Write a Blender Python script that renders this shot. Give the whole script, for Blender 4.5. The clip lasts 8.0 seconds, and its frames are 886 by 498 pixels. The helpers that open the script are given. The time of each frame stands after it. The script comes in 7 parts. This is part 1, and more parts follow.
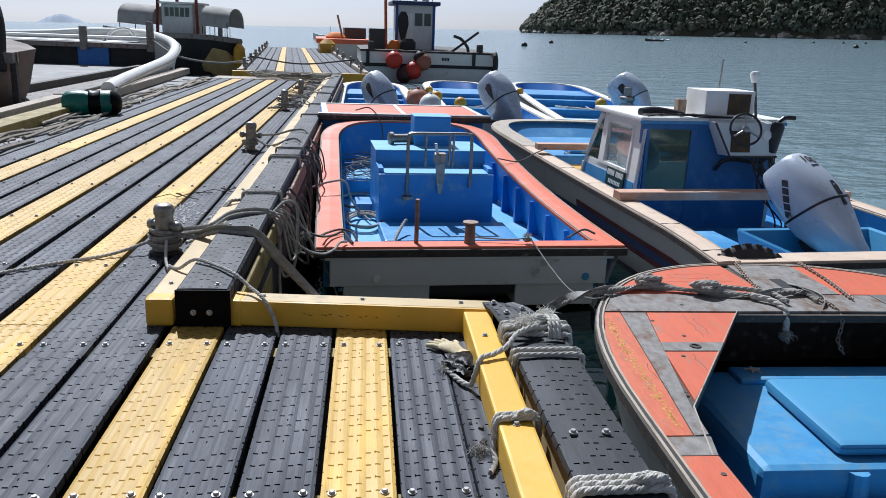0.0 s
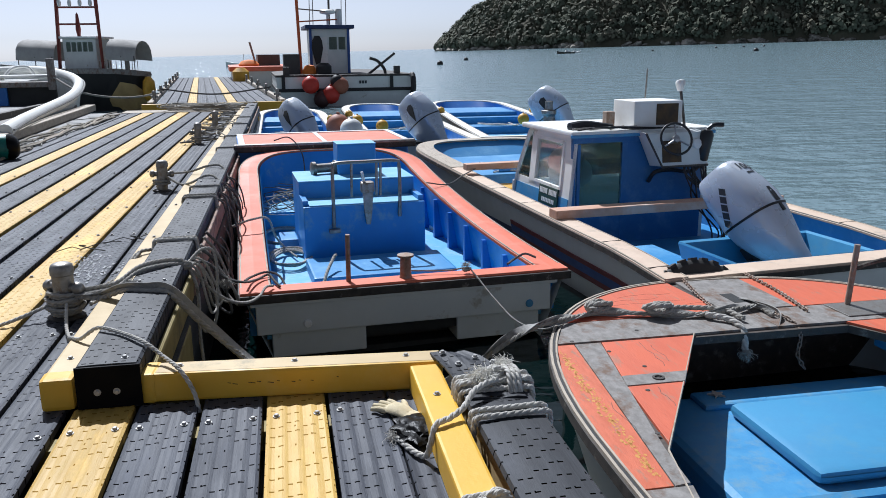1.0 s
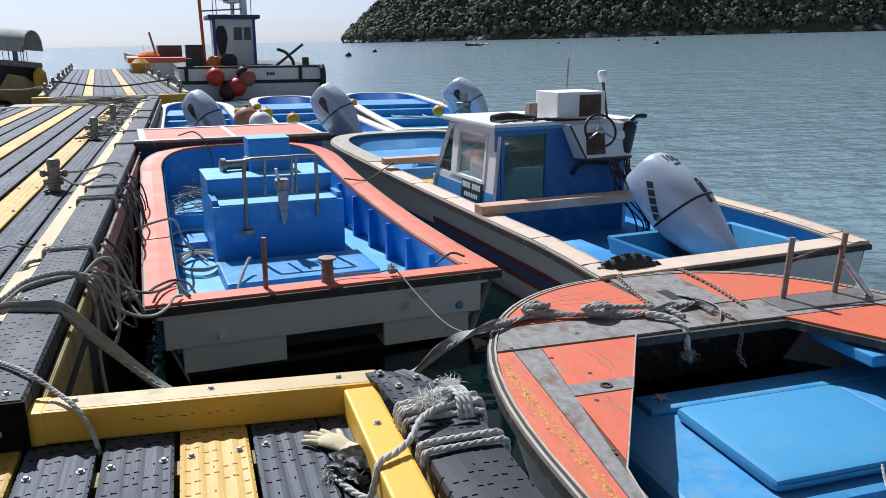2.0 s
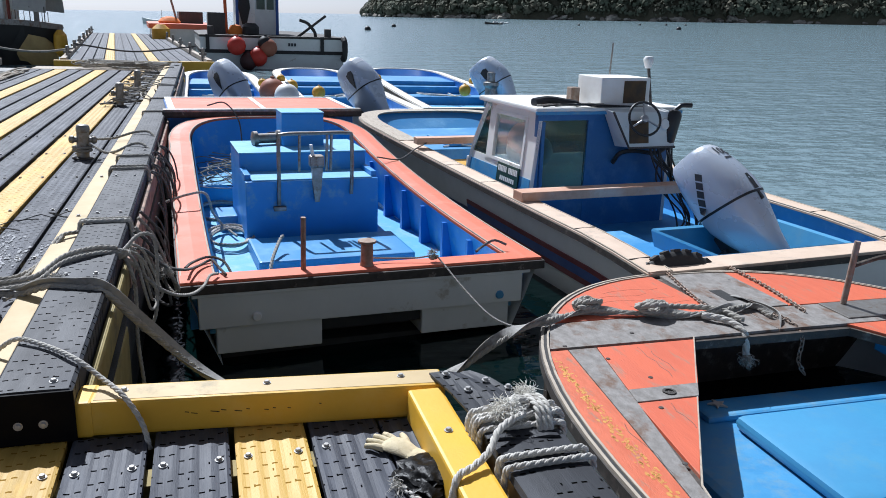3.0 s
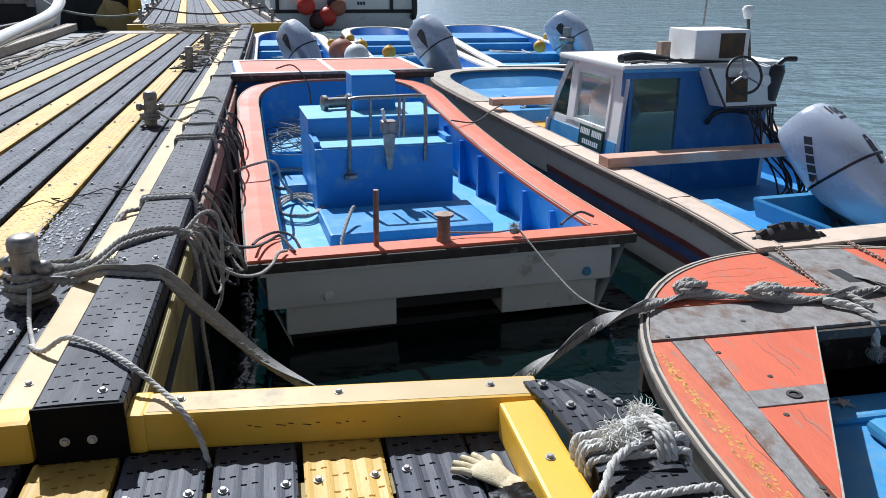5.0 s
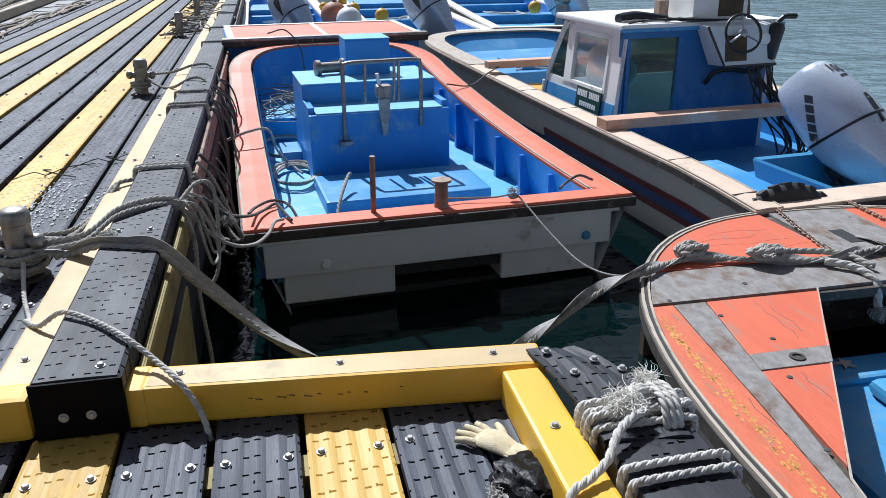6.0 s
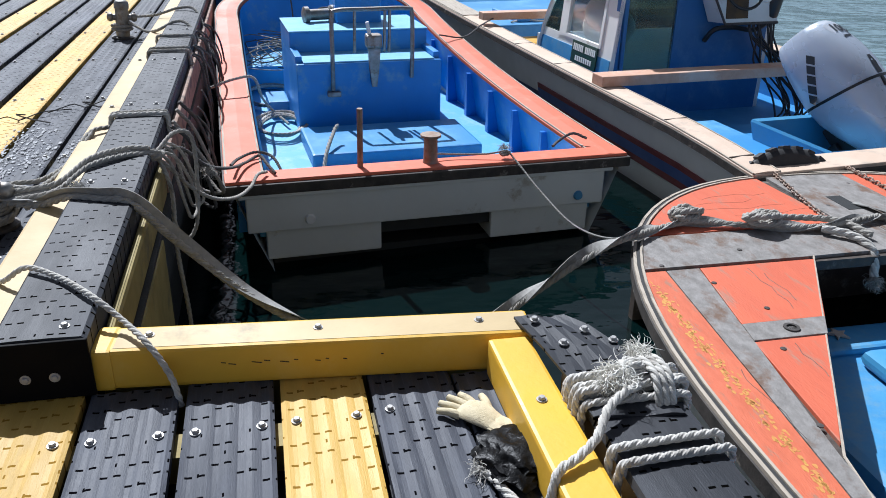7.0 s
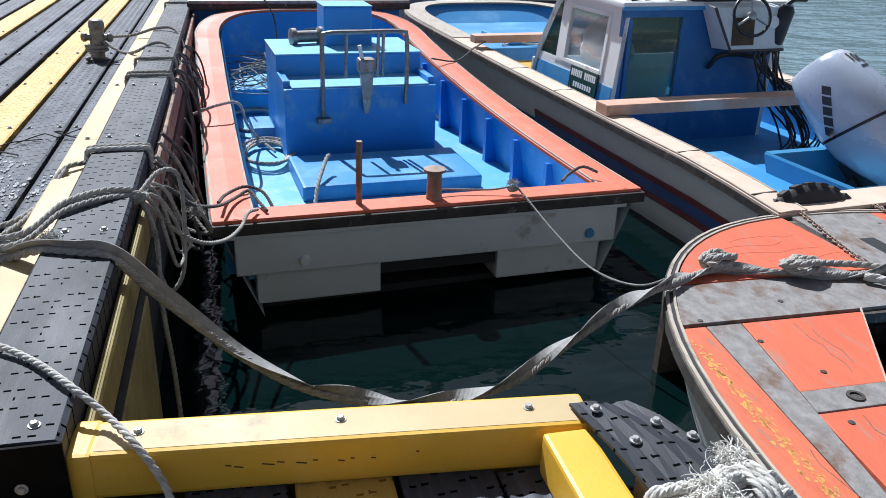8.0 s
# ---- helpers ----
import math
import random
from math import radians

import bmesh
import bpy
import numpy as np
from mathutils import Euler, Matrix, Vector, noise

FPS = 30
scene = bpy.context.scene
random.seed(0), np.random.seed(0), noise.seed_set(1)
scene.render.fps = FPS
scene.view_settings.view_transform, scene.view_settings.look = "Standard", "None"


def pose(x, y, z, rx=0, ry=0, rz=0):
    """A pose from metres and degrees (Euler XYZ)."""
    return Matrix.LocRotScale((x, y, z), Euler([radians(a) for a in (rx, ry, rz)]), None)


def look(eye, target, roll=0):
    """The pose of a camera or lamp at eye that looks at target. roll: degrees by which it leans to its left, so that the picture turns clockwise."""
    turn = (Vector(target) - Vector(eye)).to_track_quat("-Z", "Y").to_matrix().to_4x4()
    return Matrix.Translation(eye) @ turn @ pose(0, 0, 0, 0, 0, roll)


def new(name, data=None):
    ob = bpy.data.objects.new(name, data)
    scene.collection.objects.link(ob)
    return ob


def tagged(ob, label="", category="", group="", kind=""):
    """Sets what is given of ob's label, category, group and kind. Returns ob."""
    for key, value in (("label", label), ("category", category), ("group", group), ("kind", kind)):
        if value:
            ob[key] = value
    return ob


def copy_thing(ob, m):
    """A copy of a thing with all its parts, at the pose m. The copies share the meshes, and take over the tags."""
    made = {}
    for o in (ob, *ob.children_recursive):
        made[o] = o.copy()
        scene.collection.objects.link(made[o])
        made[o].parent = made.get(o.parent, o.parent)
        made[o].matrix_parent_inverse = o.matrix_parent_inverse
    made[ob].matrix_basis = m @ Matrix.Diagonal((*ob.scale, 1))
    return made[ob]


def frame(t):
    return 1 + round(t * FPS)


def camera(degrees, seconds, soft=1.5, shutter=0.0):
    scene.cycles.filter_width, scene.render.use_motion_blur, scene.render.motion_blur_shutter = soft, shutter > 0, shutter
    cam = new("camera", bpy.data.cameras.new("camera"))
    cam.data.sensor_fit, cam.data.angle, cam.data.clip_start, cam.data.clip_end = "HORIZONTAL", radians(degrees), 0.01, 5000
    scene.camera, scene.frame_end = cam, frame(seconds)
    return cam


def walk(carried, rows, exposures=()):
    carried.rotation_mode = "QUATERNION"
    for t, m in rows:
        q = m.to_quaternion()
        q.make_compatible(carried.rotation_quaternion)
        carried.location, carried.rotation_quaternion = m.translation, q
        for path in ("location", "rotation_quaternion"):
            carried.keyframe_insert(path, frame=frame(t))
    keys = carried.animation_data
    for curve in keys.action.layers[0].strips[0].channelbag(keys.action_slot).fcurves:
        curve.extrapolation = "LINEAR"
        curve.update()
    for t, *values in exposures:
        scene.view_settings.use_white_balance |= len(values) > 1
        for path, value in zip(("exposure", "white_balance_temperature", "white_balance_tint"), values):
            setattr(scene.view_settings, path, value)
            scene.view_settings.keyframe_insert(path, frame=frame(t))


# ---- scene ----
cam = camera(57.3, 8.0, soft=0.9)
PATH = [
    (0, (0.038, 0.053, 1.409), (0.232, 1.974, 0.888), 2.2),
    (0.5, (-0.031, 0.247, 1.431), (0.313, 2.146, 0.908), 2.7),
    (1, (0.044, 0.474, 1.416), (0.412, 2.382, 0.943), -0.5),
    (1.5, (0.141, 0.664, 1.42), (0.647, 2.538, 0.936), -1.8),
    (1.7, (0.118, 0.722, 1.404), (0.658, 2.584, 0.915), -1.4),
    (2.8, (-0.179, 1.12, 1.377), (0.433, 2.952, 0.857), 2.3),
    (3, (-0.137, 1.118, 1.391), (0.413, 2.962, 0.847), 2.0),
    (3.5, (-0.16, 1.126, 1.381), (0.335, 2.982, 0.824), 2.3),
    (4, (-0.15, 1.225, 1.36), (0.329, 3.074, 0.767), 3.3),
    (4.5, (-0.1, 1.452, 1.37), (0.307, 3.309, 0.748), 1.6),
    (6, (-0.103, 1.594, 1.363), (0.278, 3.418, 0.637), -0.4),
    (6.5, (-0.088, 1.626, 1.349), (0.304, 3.421, 0.559), 0.3),
    (7, (-0.066, 1.717, 1.338), (0.332, 3.492, 0.507), 1.2),
    (7.5, (-0.098, 1.97, 1.306), (0.34, 3.738, 0.48), 2.0),
    (7.6, (-0.108, 2.014, 1.306), (0.328, 3.789, 0.493), 1.7),
    (8, (-0.161, 2.14, 1.319), (0.305, 3.916, 0.528), 2.1),
]
# the moored raft of pontoon and boats heels a little towards the bay
HEEL = pose(0, 0, 0, 0, 1.15, 0)
walk(cam, [(t, HEEL @ look(eye, target, roll)) for t, eye, target, roll in PATH], exposures=[(0.0, 0.10, 5750, 10), (3.2, 0.30, 5750, 10), (6.5, 0.33, 5750, 10), (8.0, 0.44, 5750, 10)])

from mathutils.bvhtree import BVHTree

# ---- light ----
SUN_UP, SUN_AZ = 49.0, -14.0          # degrees; azimuth from +y, to the left is minus
world = bpy.data.worlds.new("world")
scene.world = world
world.use_nodes = True
wn = world.node_tree
sky = wn.nodes.new("ShaderNodeTexSky")
sky.sky_type = "NISHITA"
sky.sun_disc = False
sky.sun_elevation = radians(SUN_UP)
sky.sun_rotation = radians(SUN_AZ)
sky.air_density, sky.dust_density, sky.ozone_density = 0.4, 1.0, 1.0
haze = wn.nodes.new("ShaderNodeHueSaturation")
haze.inputs["Saturation"].default_value = 0.42
wn.links.new(sky.outputs[0], haze.inputs["Color"])
wn.links.new(haze.outputs[0], wn.nodes["Background"].inputs[0])
wn.nodes["Background"].inputs[1].default_value = 0.088
sun_data = bpy.data.lights.new("sun", "SUN")
sun_data.energy, sun_data.angle, sun_data.color = 5.0, radians(0.53), (1.0, 0.975, 0.94)
sun_ob = new("sun", sun_data)
sun_ob.matrix_world = look((0, 0, 30), (-30 * math.sin(radians(SUN_AZ)) / math.tan(radians(SUN_UP)), -30 * math.cos(radians(SUN_AZ)) / math.tan(radians(SUN_UP)), 0))

WATER = -0.86

# ---- materials ----


def material(name, a, b=None, size=0.1, rough=0.6, rough_to=None, metal=0.0, bump=0.0, bump_size=0.01, stain=None, stain_size=0.4, stain_at=0.58, stain_soft=0.06, per_piece=0.0, stretch=(1, 1, 1), spec=0.5):
    """A worn surface: two tones of grain, stains with a shape of their own, fine relief. Sizes in metres."""
    m = bpy.data.materials.new(name)
    m.use_nodes = True
    n, l = m.node_tree.nodes, m.node_tree.links
    p = n["Principled BSDF"]
    tc = n.new("ShaderNodeTexCoord")
    info = n.new("ShaderNodeObjectInfo")
    add = n.new("ShaderNodeVectorMath")
    add.operation = "MULTIPLY_ADD"
    l.new(info.outputs["Random"], add.inputs[0])
    add.inputs[1].default_value = (37, 19, 53)
    l.new(tc.outputs["Object"], add.inputs[2])
    scale = n.new("ShaderNodeVectorMath")
    scale.operation = "MULTIPLY"
    l.new(add.outputs[0], scale.inputs[0])
    scale.inputs[1].default_value = stretch

    def noise_node(size_m, detail=4.0, rough_n=0.6):
        t = n.new("ShaderNodeTexNoise")
        t.inputs["Scale"].default_value = 1.0 / size_m
        t.inputs["Detail"].default_value = detail
        t.inputs["Roughness"].default_value = rough_n
        l.new(scale.outputs[0], t.inputs["Vector"])
        return t

    def ramp(src, lo, hi):
        r = n.new("ShaderNodeMapRange")
        r.inputs["From Min"].default_value, r.inputs["From Max"].default_value = lo, hi
        l.new(src, r.inputs["Value"])
        return r.outputs[0]

    def mix(f, c1, c2):
        x = n.new("ShaderNodeMix")
        x.data_type = "RGBA"
        if isinstance(f, float):
            x.inputs[0].default_value = f
        else:
            l.new(f, x.inputs[0])
        for k, c in ((6, c1), (7, c2)):
            if isinstance(c, tuple):
                x.inputs[k].default_value = (*c, 1)
            else:
                l.new(c, x.inputs[k])
        return x.outputs[2]

    big = noise_node(size)
    col = mix(ramp(big.outputs[0], 0.35, 0.65), a, b or tuple(min(1, v * 0.82) for v in a))
    if stain:
        st = noise_node(stain_size, 8.0, 0.68)
        col = mix(ramp(st.outputs[0], stain_at - stain_soft, stain_at + stain_soft), col, stain)
    if per_piece:
        hsv = n.new("ShaderNodeHueSaturation")
        l.new(col, hsv.inputs["Color"])
        v = n.new("ShaderNodeMapRange")
        v.inputs["To Min"].default_value, v.inputs["To Max"].default_value = 1 - per_piece, 1 + per_piece
        l.new(info.outputs["Random"], v.inputs["Value"])
        l.new(v.outputs[0], hsv.inputs["Value"])
        col = hsv.outputs[0]
    if isinstance(col, tuple):
        p.inputs["Base Color"].default_value = (*col, 1)
    else:
        l.new(col, p.inputs["Base Color"])
    rn = n.new("ShaderNodeMapRange")
    rn.inputs["From Min"].default_value, rn.inputs["From Max"].default_value = 0.3, 0.7
    rn.inputs["To Min"].default_value, rn.inputs["To Max"].default_value = rough, rough_to if rough_to is not None else min(1, rough + 0.15)
    fine = noise_node(bump_size, 3.0)
    l.new(big.outputs[0], rn.inputs["Value"])
    l.new(rn.outputs[0], p.inputs["Roughness"])
    p.inputs["Metallic"].default_value = metal
    p.inputs["Specular IOR Level"].default_value = spec
    if bump:
        bp = n.new("ShaderNodeBump")
        bp.inputs["Strength"].default_value = 1.0
        bp.inputs["Distance"].default_value = bump
        l.new(fine.outputs[0], bp.inputs["Height"])
        l.new(bp.outputs[0], p.inputs["Normal"])
    return m


def deck_material(name, a, b, slot_col, rough, gloss=0.40, wear=0.34):
    """Moulded plastic decking: rows of short cross slots, small drain marks and scuffs."""
    m = material(name, a, b, 0.25, rough, rough + 0.18, bump=0.0006, bump_size=0.006, stain=tuple(min(1, v * 1.6 + 0.03) for v in a), stain_size=0.5, stain_at=0.62, stain_soft=0.1, per_piece=0.12, stretch=(2.2, 0.6, 1))
    n, l = m.node_tree.nodes, m.node_tree.links
    p = n["Principled BSDF"]
    old = p.inputs["Base Color"].links[0].from_socket
    tc = n.new("ShaderNodeTexCoord")
    sep = n.new("ShaderNodeSeparateXYZ")
    l.new(tc.outputs["Object"], sep.inputs[0])

    def math_node(op, x, y=None):
        k = n.new("ShaderNodeMath")
        k.operation = op
        for i, v in enumerate((x, y)):
            if v is None:
                continue
            if isinstance(v, (int, float)):
                k.inputs[i].default_value = v
            else:
                l.new(v, k.inputs[i])
        return k.outputs[0]

    def dash(period_x, period_y, shift, half_x, half_y, off_x, off_y):
        row = math_node("FLOOR", math_node("DIVIDE", math_node("ADD", sep.outputs["Y"], off_y), period_y))
        sx = math_node("ADD", math_node("ADD", sep.outputs["X"], off_x), math_node("MULTIPLY", row, shift))
        fx = math_node("ABSOLUTE", math_node("SUBTRACT", math_node("FRACT", math_node("DIVIDE", sx, period_x)), 0.5))
        fy = math_node("ABSOLUTE", math_node("SUBTRACT", math_node("FRACT", math_node("DIVIDE", math_node("ADD", sep.outputs["Y"], off_y), period_y)), 0.5))
        cell = n.new("ShaderNodeCombineXYZ")
        l.new(math_node("FLOOR", math_node("DIVIDE", sx, period_x)), cell.inputs[0])
        l.new(row, cell.inputs[1])
        wnz = n.new("ShaderNodeTexWhiteNoise")
        wnz.noise_dimensions = "2D"
        l.new(cell.outputs[0], wnz.inputs["Vector"])
        kept = math_node("GREATER_THAN", wnz.outputs["Value"], 0.24)
        return math_node("MULTIPLY", kept, math_node("MULTIPLY", math_node("LESS_THAN", fx, half_x / period_x), math_node("LESS_THAN", fy, half_y / period_y)))

    marks = math_node("MAXIMUM", dash(0.124, 0.040, 0.062, 0.0088, 0.0040, 0.0, 0.0), dash(0.124, 0.040, 0.062, 0.0088, 0.0040, 0.031, 0.0))
    drips = dash(0.124, 0.080, 0.062, 0.0024, 0.0070, 0.07, 0.018)
    allm = math_node("MAXIMUM", marks, drips)
    gm = n.new("ShaderNodeMapping")
    gm.inputs["Scale"].default_value = (150, 5, 40)
    l.new(tc.outputs["Object"], gm.inputs[0])
    grain = n.new("ShaderNodeTexNoise")
    grain.inputs["Scale"].default_value = 1.0
    grain.inputs["Detail"].default_value = 5
    grain.inputs["Roughness"].default_value = 0.7
    l.new(gm.outputs[0], grain.inputs["Vector"])
    scuff = n.new("ShaderNodeMapRange")
    scuff.inputs["From Min"].default_value, scuff.inputs["From Max"].default_value = 0.52, 0.78
    scuff.inputs["To Max"].default_value = wear
    l.new(grain.outputs[0], scuff.inputs["Value"])
    rub = n.new("ShaderNodeMix")
    rub.data_type = "RGBA"
    l.new(scuff.outputs[0], rub.inputs[0])
    l.new(old, rub.inputs[6])
    rub.inputs[7].default_value = (*[min(0.80, v * 2.2 + 0.06) for v in a], 1)
    old = rub.outputs[2]
    gb = n.new("ShaderNodeBump")
    gb.inputs["Distance"].default_value = 0.0009
    l.new(grain.outputs[0], gb.inputs["Height"])
    if p.inputs["Normal"].links:
        l.new(p.inputs["Normal"].links[0].from_socket, gb.inputs["Normal"])
    l.new(gb.outputs[0], p.inputs["Normal"])
    mix = n.new("ShaderNodeMix")
    mix.data_type = "RGBA"
    l.new(allm, mix.inputs[0])
    l.new(old, mix.inputs[6])
    mix.inputs[7].default_value = (*slot_col, 1)
    l.new(mix.outputs[2], p.inputs["Base Color"])
    l.new(math_node("MULTIPLY", math_node("SUBTRACT", 1.0, allm), gloss), p.inputs["Specular IOR Level"])
    bp = n.new("ShaderNodeBump")
    bp.inputs["Distance"].default_value = 0.003
    bp.invert = True
    l.new(allm, bp.inputs["Height"])
    if p.inputs["Normal"].links:
        l.new(p.inputs["Normal"].links[0].from_socket, bp.inputs["Normal"])
    l.new(bp.outputs[0], p.inputs["Normal"])
    return m


deck_grey = deck_material("deck_grey_plastic", (0.044, 0.049, 0.064), (0.030, 0.034, 0.046), (0.004, 0.004, 0.005), 0.52)
deck_yellow = deck_material("deck_yellow_plastic", (0.57, 0.355, 0.065), (0.50, 0.31, 0.055), (0.26, 0.145, 0.025), 0.50, 0.60, 0.10)
rail_black = deck_material("rail_black_plastic", (0.025, 0.028, 0.036), (0.015, 0.017, 0.022), (0.003, 0.003, 0.003), 0.5, 0.40, 0.20)
black_end = material("black_end_cap", (0.004, 0.004, 0.005), size=0.1, rough=0.5, spec=0.08, bump=0.0004)
yellow_paint = material("yellow_painted_steel", (0.74, 0.44, 0.035), (0.68, 0.39, 0.030), 0.3, 0.42, 0.6, bump=0.0008, bump_size=0.02, stain=(0.72, 0.48, 0.10), stain_size=0.35, stain_at=0.60, stain_soft=0.12)
yellow_dirty = material("yellow_weathered_paint", (0.30, 0.23, 0.065), (0.22, 0.17, 0.05), 0.2, 0.6, 0.8, bump=0.001, bump_size=0.015, stain=(0.12, 0.10, 0.05), stain_size=0.25, stain_at=0.6)
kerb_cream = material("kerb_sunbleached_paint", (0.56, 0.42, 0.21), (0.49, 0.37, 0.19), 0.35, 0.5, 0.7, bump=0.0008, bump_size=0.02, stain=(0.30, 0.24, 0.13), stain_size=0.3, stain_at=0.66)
# dark tone of the floats, also painted on parts that lie in shade
float_and_shade_dark = material("float_and_shade_dark", (0.02, 0.022, 0.022), size=0.3, rough=0.6, bump=0.002)
scar = material("dark_scrape", (0.05, 0.03, 0.015), size=0.05, rough=0.8)
galv = material("galvanised_steel", (0.33, 0.32, 0.30), (0.22, 0.205, 0.185), 0.06, 0.38, 0.55, metal=0.7, bump=0.0006, bump_size=0.01, stain=(0.20, 0.13, 0.08), stain_size=0.08, stain_at=0.62)
steel = material("stainless_steel", (0.60, 0.60, 0.60), (0.45, 0.45, 0.45), 0.05, 0.25, 0.4, metal=0.95, stain=(0.30, 0.22, 0.15), stain_size=0.05, stain_at=0.66)
bolt_steel = material("bolt_steel", (0.46, 0.45, 0.43), (0.34, 0.33, 0.32), 0.01, 0.35, 0.5, metal=0.25)
rust_steel = material("rusty_steel", (0.24, 0.15, 0.10), (0.34, 0.29, 0.25), 0.05, 0.6, 0.8, metal=0.3, bump=0.001, bump_size=0.01)
iron_dark = material("dark_iron", (0.10, 0.09, 0.085), (0.06, 0.055, 0.05), 0.05, 0.55, 0.7, metal=0.4, bump=0.001)
blue_paint = material("sea_blue_paint", (0.060, 0.27, 0.56), (0.050, 0.24, 0.51), 0.5, 0.36, 0.55, bump=0.0012, bump_size=0.05, stain=(0.15, 0.40, 0.66), stain_size=0.5, stain_at=0.60, stain_soft=0.12)
# sea blue made paler for sunlight on the floors, plus walked-on stains
blue_lit_floor = material("walked_on_sunlit_blue_paint", (0.110, 0.40, 0.68), (0.090, 0.36, 0.64), 0.4, 0.45, 0.6, bump=0.0014, bump_size=0.03, stain=(0.22, 0.44, 0.58), stain_size=0.22, stain_at=0.58, stain_soft=0.08)
blue_worn = material("worn_blue_paint", (0.058, 0.26, 0.52), (0.080, 0.305, 0.55), 0.15, 0.4, 0.6, bump=0.0016, bump_size=0.03, stain=(0.15, 0.31, 0.45), stain_size=0.14, stain_at=0.60, stain_soft=0.10)
blue_deep = material("deep_blue_paint", (0.026, 0.175, 0.56), (0.020, 0.15, 0.50), 0.4, 0.34, 0.5, bump=0.001, bump_size=0.04, stain=(0.13, 0.33, 0.60), stain_size=0.3, stain_at=0.66)
blue_tub = material("pale_blue_plastic", (0.078, 0.305, 0.53), (0.066, 0.27, 0.49), 0.3, 0.35, 0.5, bump=0.0008, bump_size=0.03, stain=(0.11, 0.30, 0.46), stain_size=0.2, stain_at=0.62, stain_soft=0.1)
orange_paint = material("salmon_orange_paint", (0.72, 0.165, 0.085), (0.66, 0.15, 0.075), 0.4, 0.5, 0.7, bump=0.001, bump_size=0.02, stain=(0.66, 0.28, 0.18), stain_size=0.3, stain_at=0.66, stain_soft=0.1)
orange_worn = material("worn_orange_paint", (0.62, 0.135, 0.062), (0.54, 0.11, 0.05), 0.3, 0.5, 0.7, bump=0.0018, bump_size=0.02, stain=(0.40, 0.17, 0.11), stain_size=0.12, stain_at=0.61, stain_soft=0.06, stretch=(2.4, 0.5, 1))
orange_chipped = material("orange_over_yellow_paint", (0.60, 0.14, 0.06), (0.50, 0.11, 0.045), 0.12, 0.5, 0.7, bump=0.002, bump_size=0.015, stain=(0.34, 0.16, 0.10), stain_size=0.10, stain_at=0.62, stain_soft=0.05, stretch=(3, 0.8, 1))
grey_wood = material("weathered_grey_wood", (0.27, 0.255, 0.24), (0.18, 0.168, 0.155), 0.07, 0.7, 0.85, bump=0.003, bump_size=0.016, stain=(0.15, 0.095, 0.065), stain_size=0.22, stain_at=0.57, stretch=(1.4, 0.9, 1))
wood_pale = material("pale_plank", (0.46, 0.40, 0.32), (0.36, 0.31, 0.25), 0.08, 0.7, 0.85, bump=0.0015, bump_size=0.02, stain=(0.22, 0.18, 0.14), stain_size=0.2, stain_at=0.62, stretch=(4, 0.5, 1))
wood_dark = material("dark_wet_wood", (0.05, 0.04, 0.033), (0.09, 0.07, 0.055), 0.06, 0.6, 0.8, bump=0.002, bump_size=0.012, stain=(0.22, 0.20, 0.17), stain_size=0.12, stain_at=0.62)
pink_wood = material("faded_pink_wood", (0.60, 0.36, 0.25), (0.52, 0.30, 0.20), 0.1, 0.6, 0.75, bump=0.0012, bump_size=0.02, stain=(0.62, 0.47, 0.38), stain_size=0.3, stain_at=0.55, stain_soft=0.1)
cream_wood = material("faded_cream_gunwale", (0.66, 0.52, 0.40), (0.58, 0.44, 0.33), 0.3, 0.6, 0.75, bump=0.0012, bump_size=0.02, stain=(0.42, 0.35, 0.28), stain_size=0.25, stain_at=0.62)
white_paint = material("white_boat_paint", (0.80, 0.80, 0.77), (0.74, 0.74, 0.70), 0.4, 0.4, 0.55, bump=0.0008, bump_size=0.04, stain=(0.40, 0.34, 0.26), stain_size=0.35, stain_at=0.68, stain_soft=0.05)
hull_grey = material("pale_grey_hull_paint", (0.68, 0.71, 0.69), (0.62, 0.65, 0.63), 0.4, 0.45, 0.6, bump=0.001, bump_size=0.05, stain=(0.32, 0.28, 0.20), stain_size=0.3, stain_at=0.68)
rubber = material("black_rubber", (0.018, 0.018, 0.018), (0.03, 0.03, 0.03), 0.05, 0.6, 0.75, bump=0.0015, bump_size=0.012)
rub_strip = material("scuffed_rub_strip", (0.028, 0.025, 0.022), (0.07, 0.06, 0.052), 0.07, 0.6, 0.8, bump=0.0015, bump_size=0.012, stain=(0.34, 0.31, 0.26), stain_size=0.10, stain_at=0.66)
stripe_blue = material("blue_stripe", (0.03, 0.09, 0.32), size=0.3, rough=0.45)
stripe_red = material("red_stripe", (0.20, 0.028, 0.035), size=0.3, rough=0.5)
stripe_navy = material("navy_band", (0.02, 0.04, 0.13), (0.03, 0.05, 0.12), 0.3, 0.5)
engine_silver = material("silver_blue_engine_paint", (0.52, 0.585, 0.68), (0.49, 0.55, 0.64), 0.5, 0.24, 0.32, metal=0.2, spec=0.6)
engine_white = material("pale_engine_paint", (0.64, 0.68, 0.74), size=0.5, rough=0.25, rough_to=0.32, metal=0.2)
engine_black = material("engine_black_trim", (0.015, 0.016, 0.018), size=0.1, rough=0.35)
print_dark = material("dark_print", (0.03, 0.035, 0.045), size=0.1, rough=0.5)
rope_grey = material("weathered_rope", (0.42, 0.40, 0.36), (0.30, 0.285, 0.255), 0.03, 0.85, 0.95, bump=0.0015, bump_size=0.004, stain=(0.16, 0.15, 0.13), stain_size=0.2, stain_at=0.62)
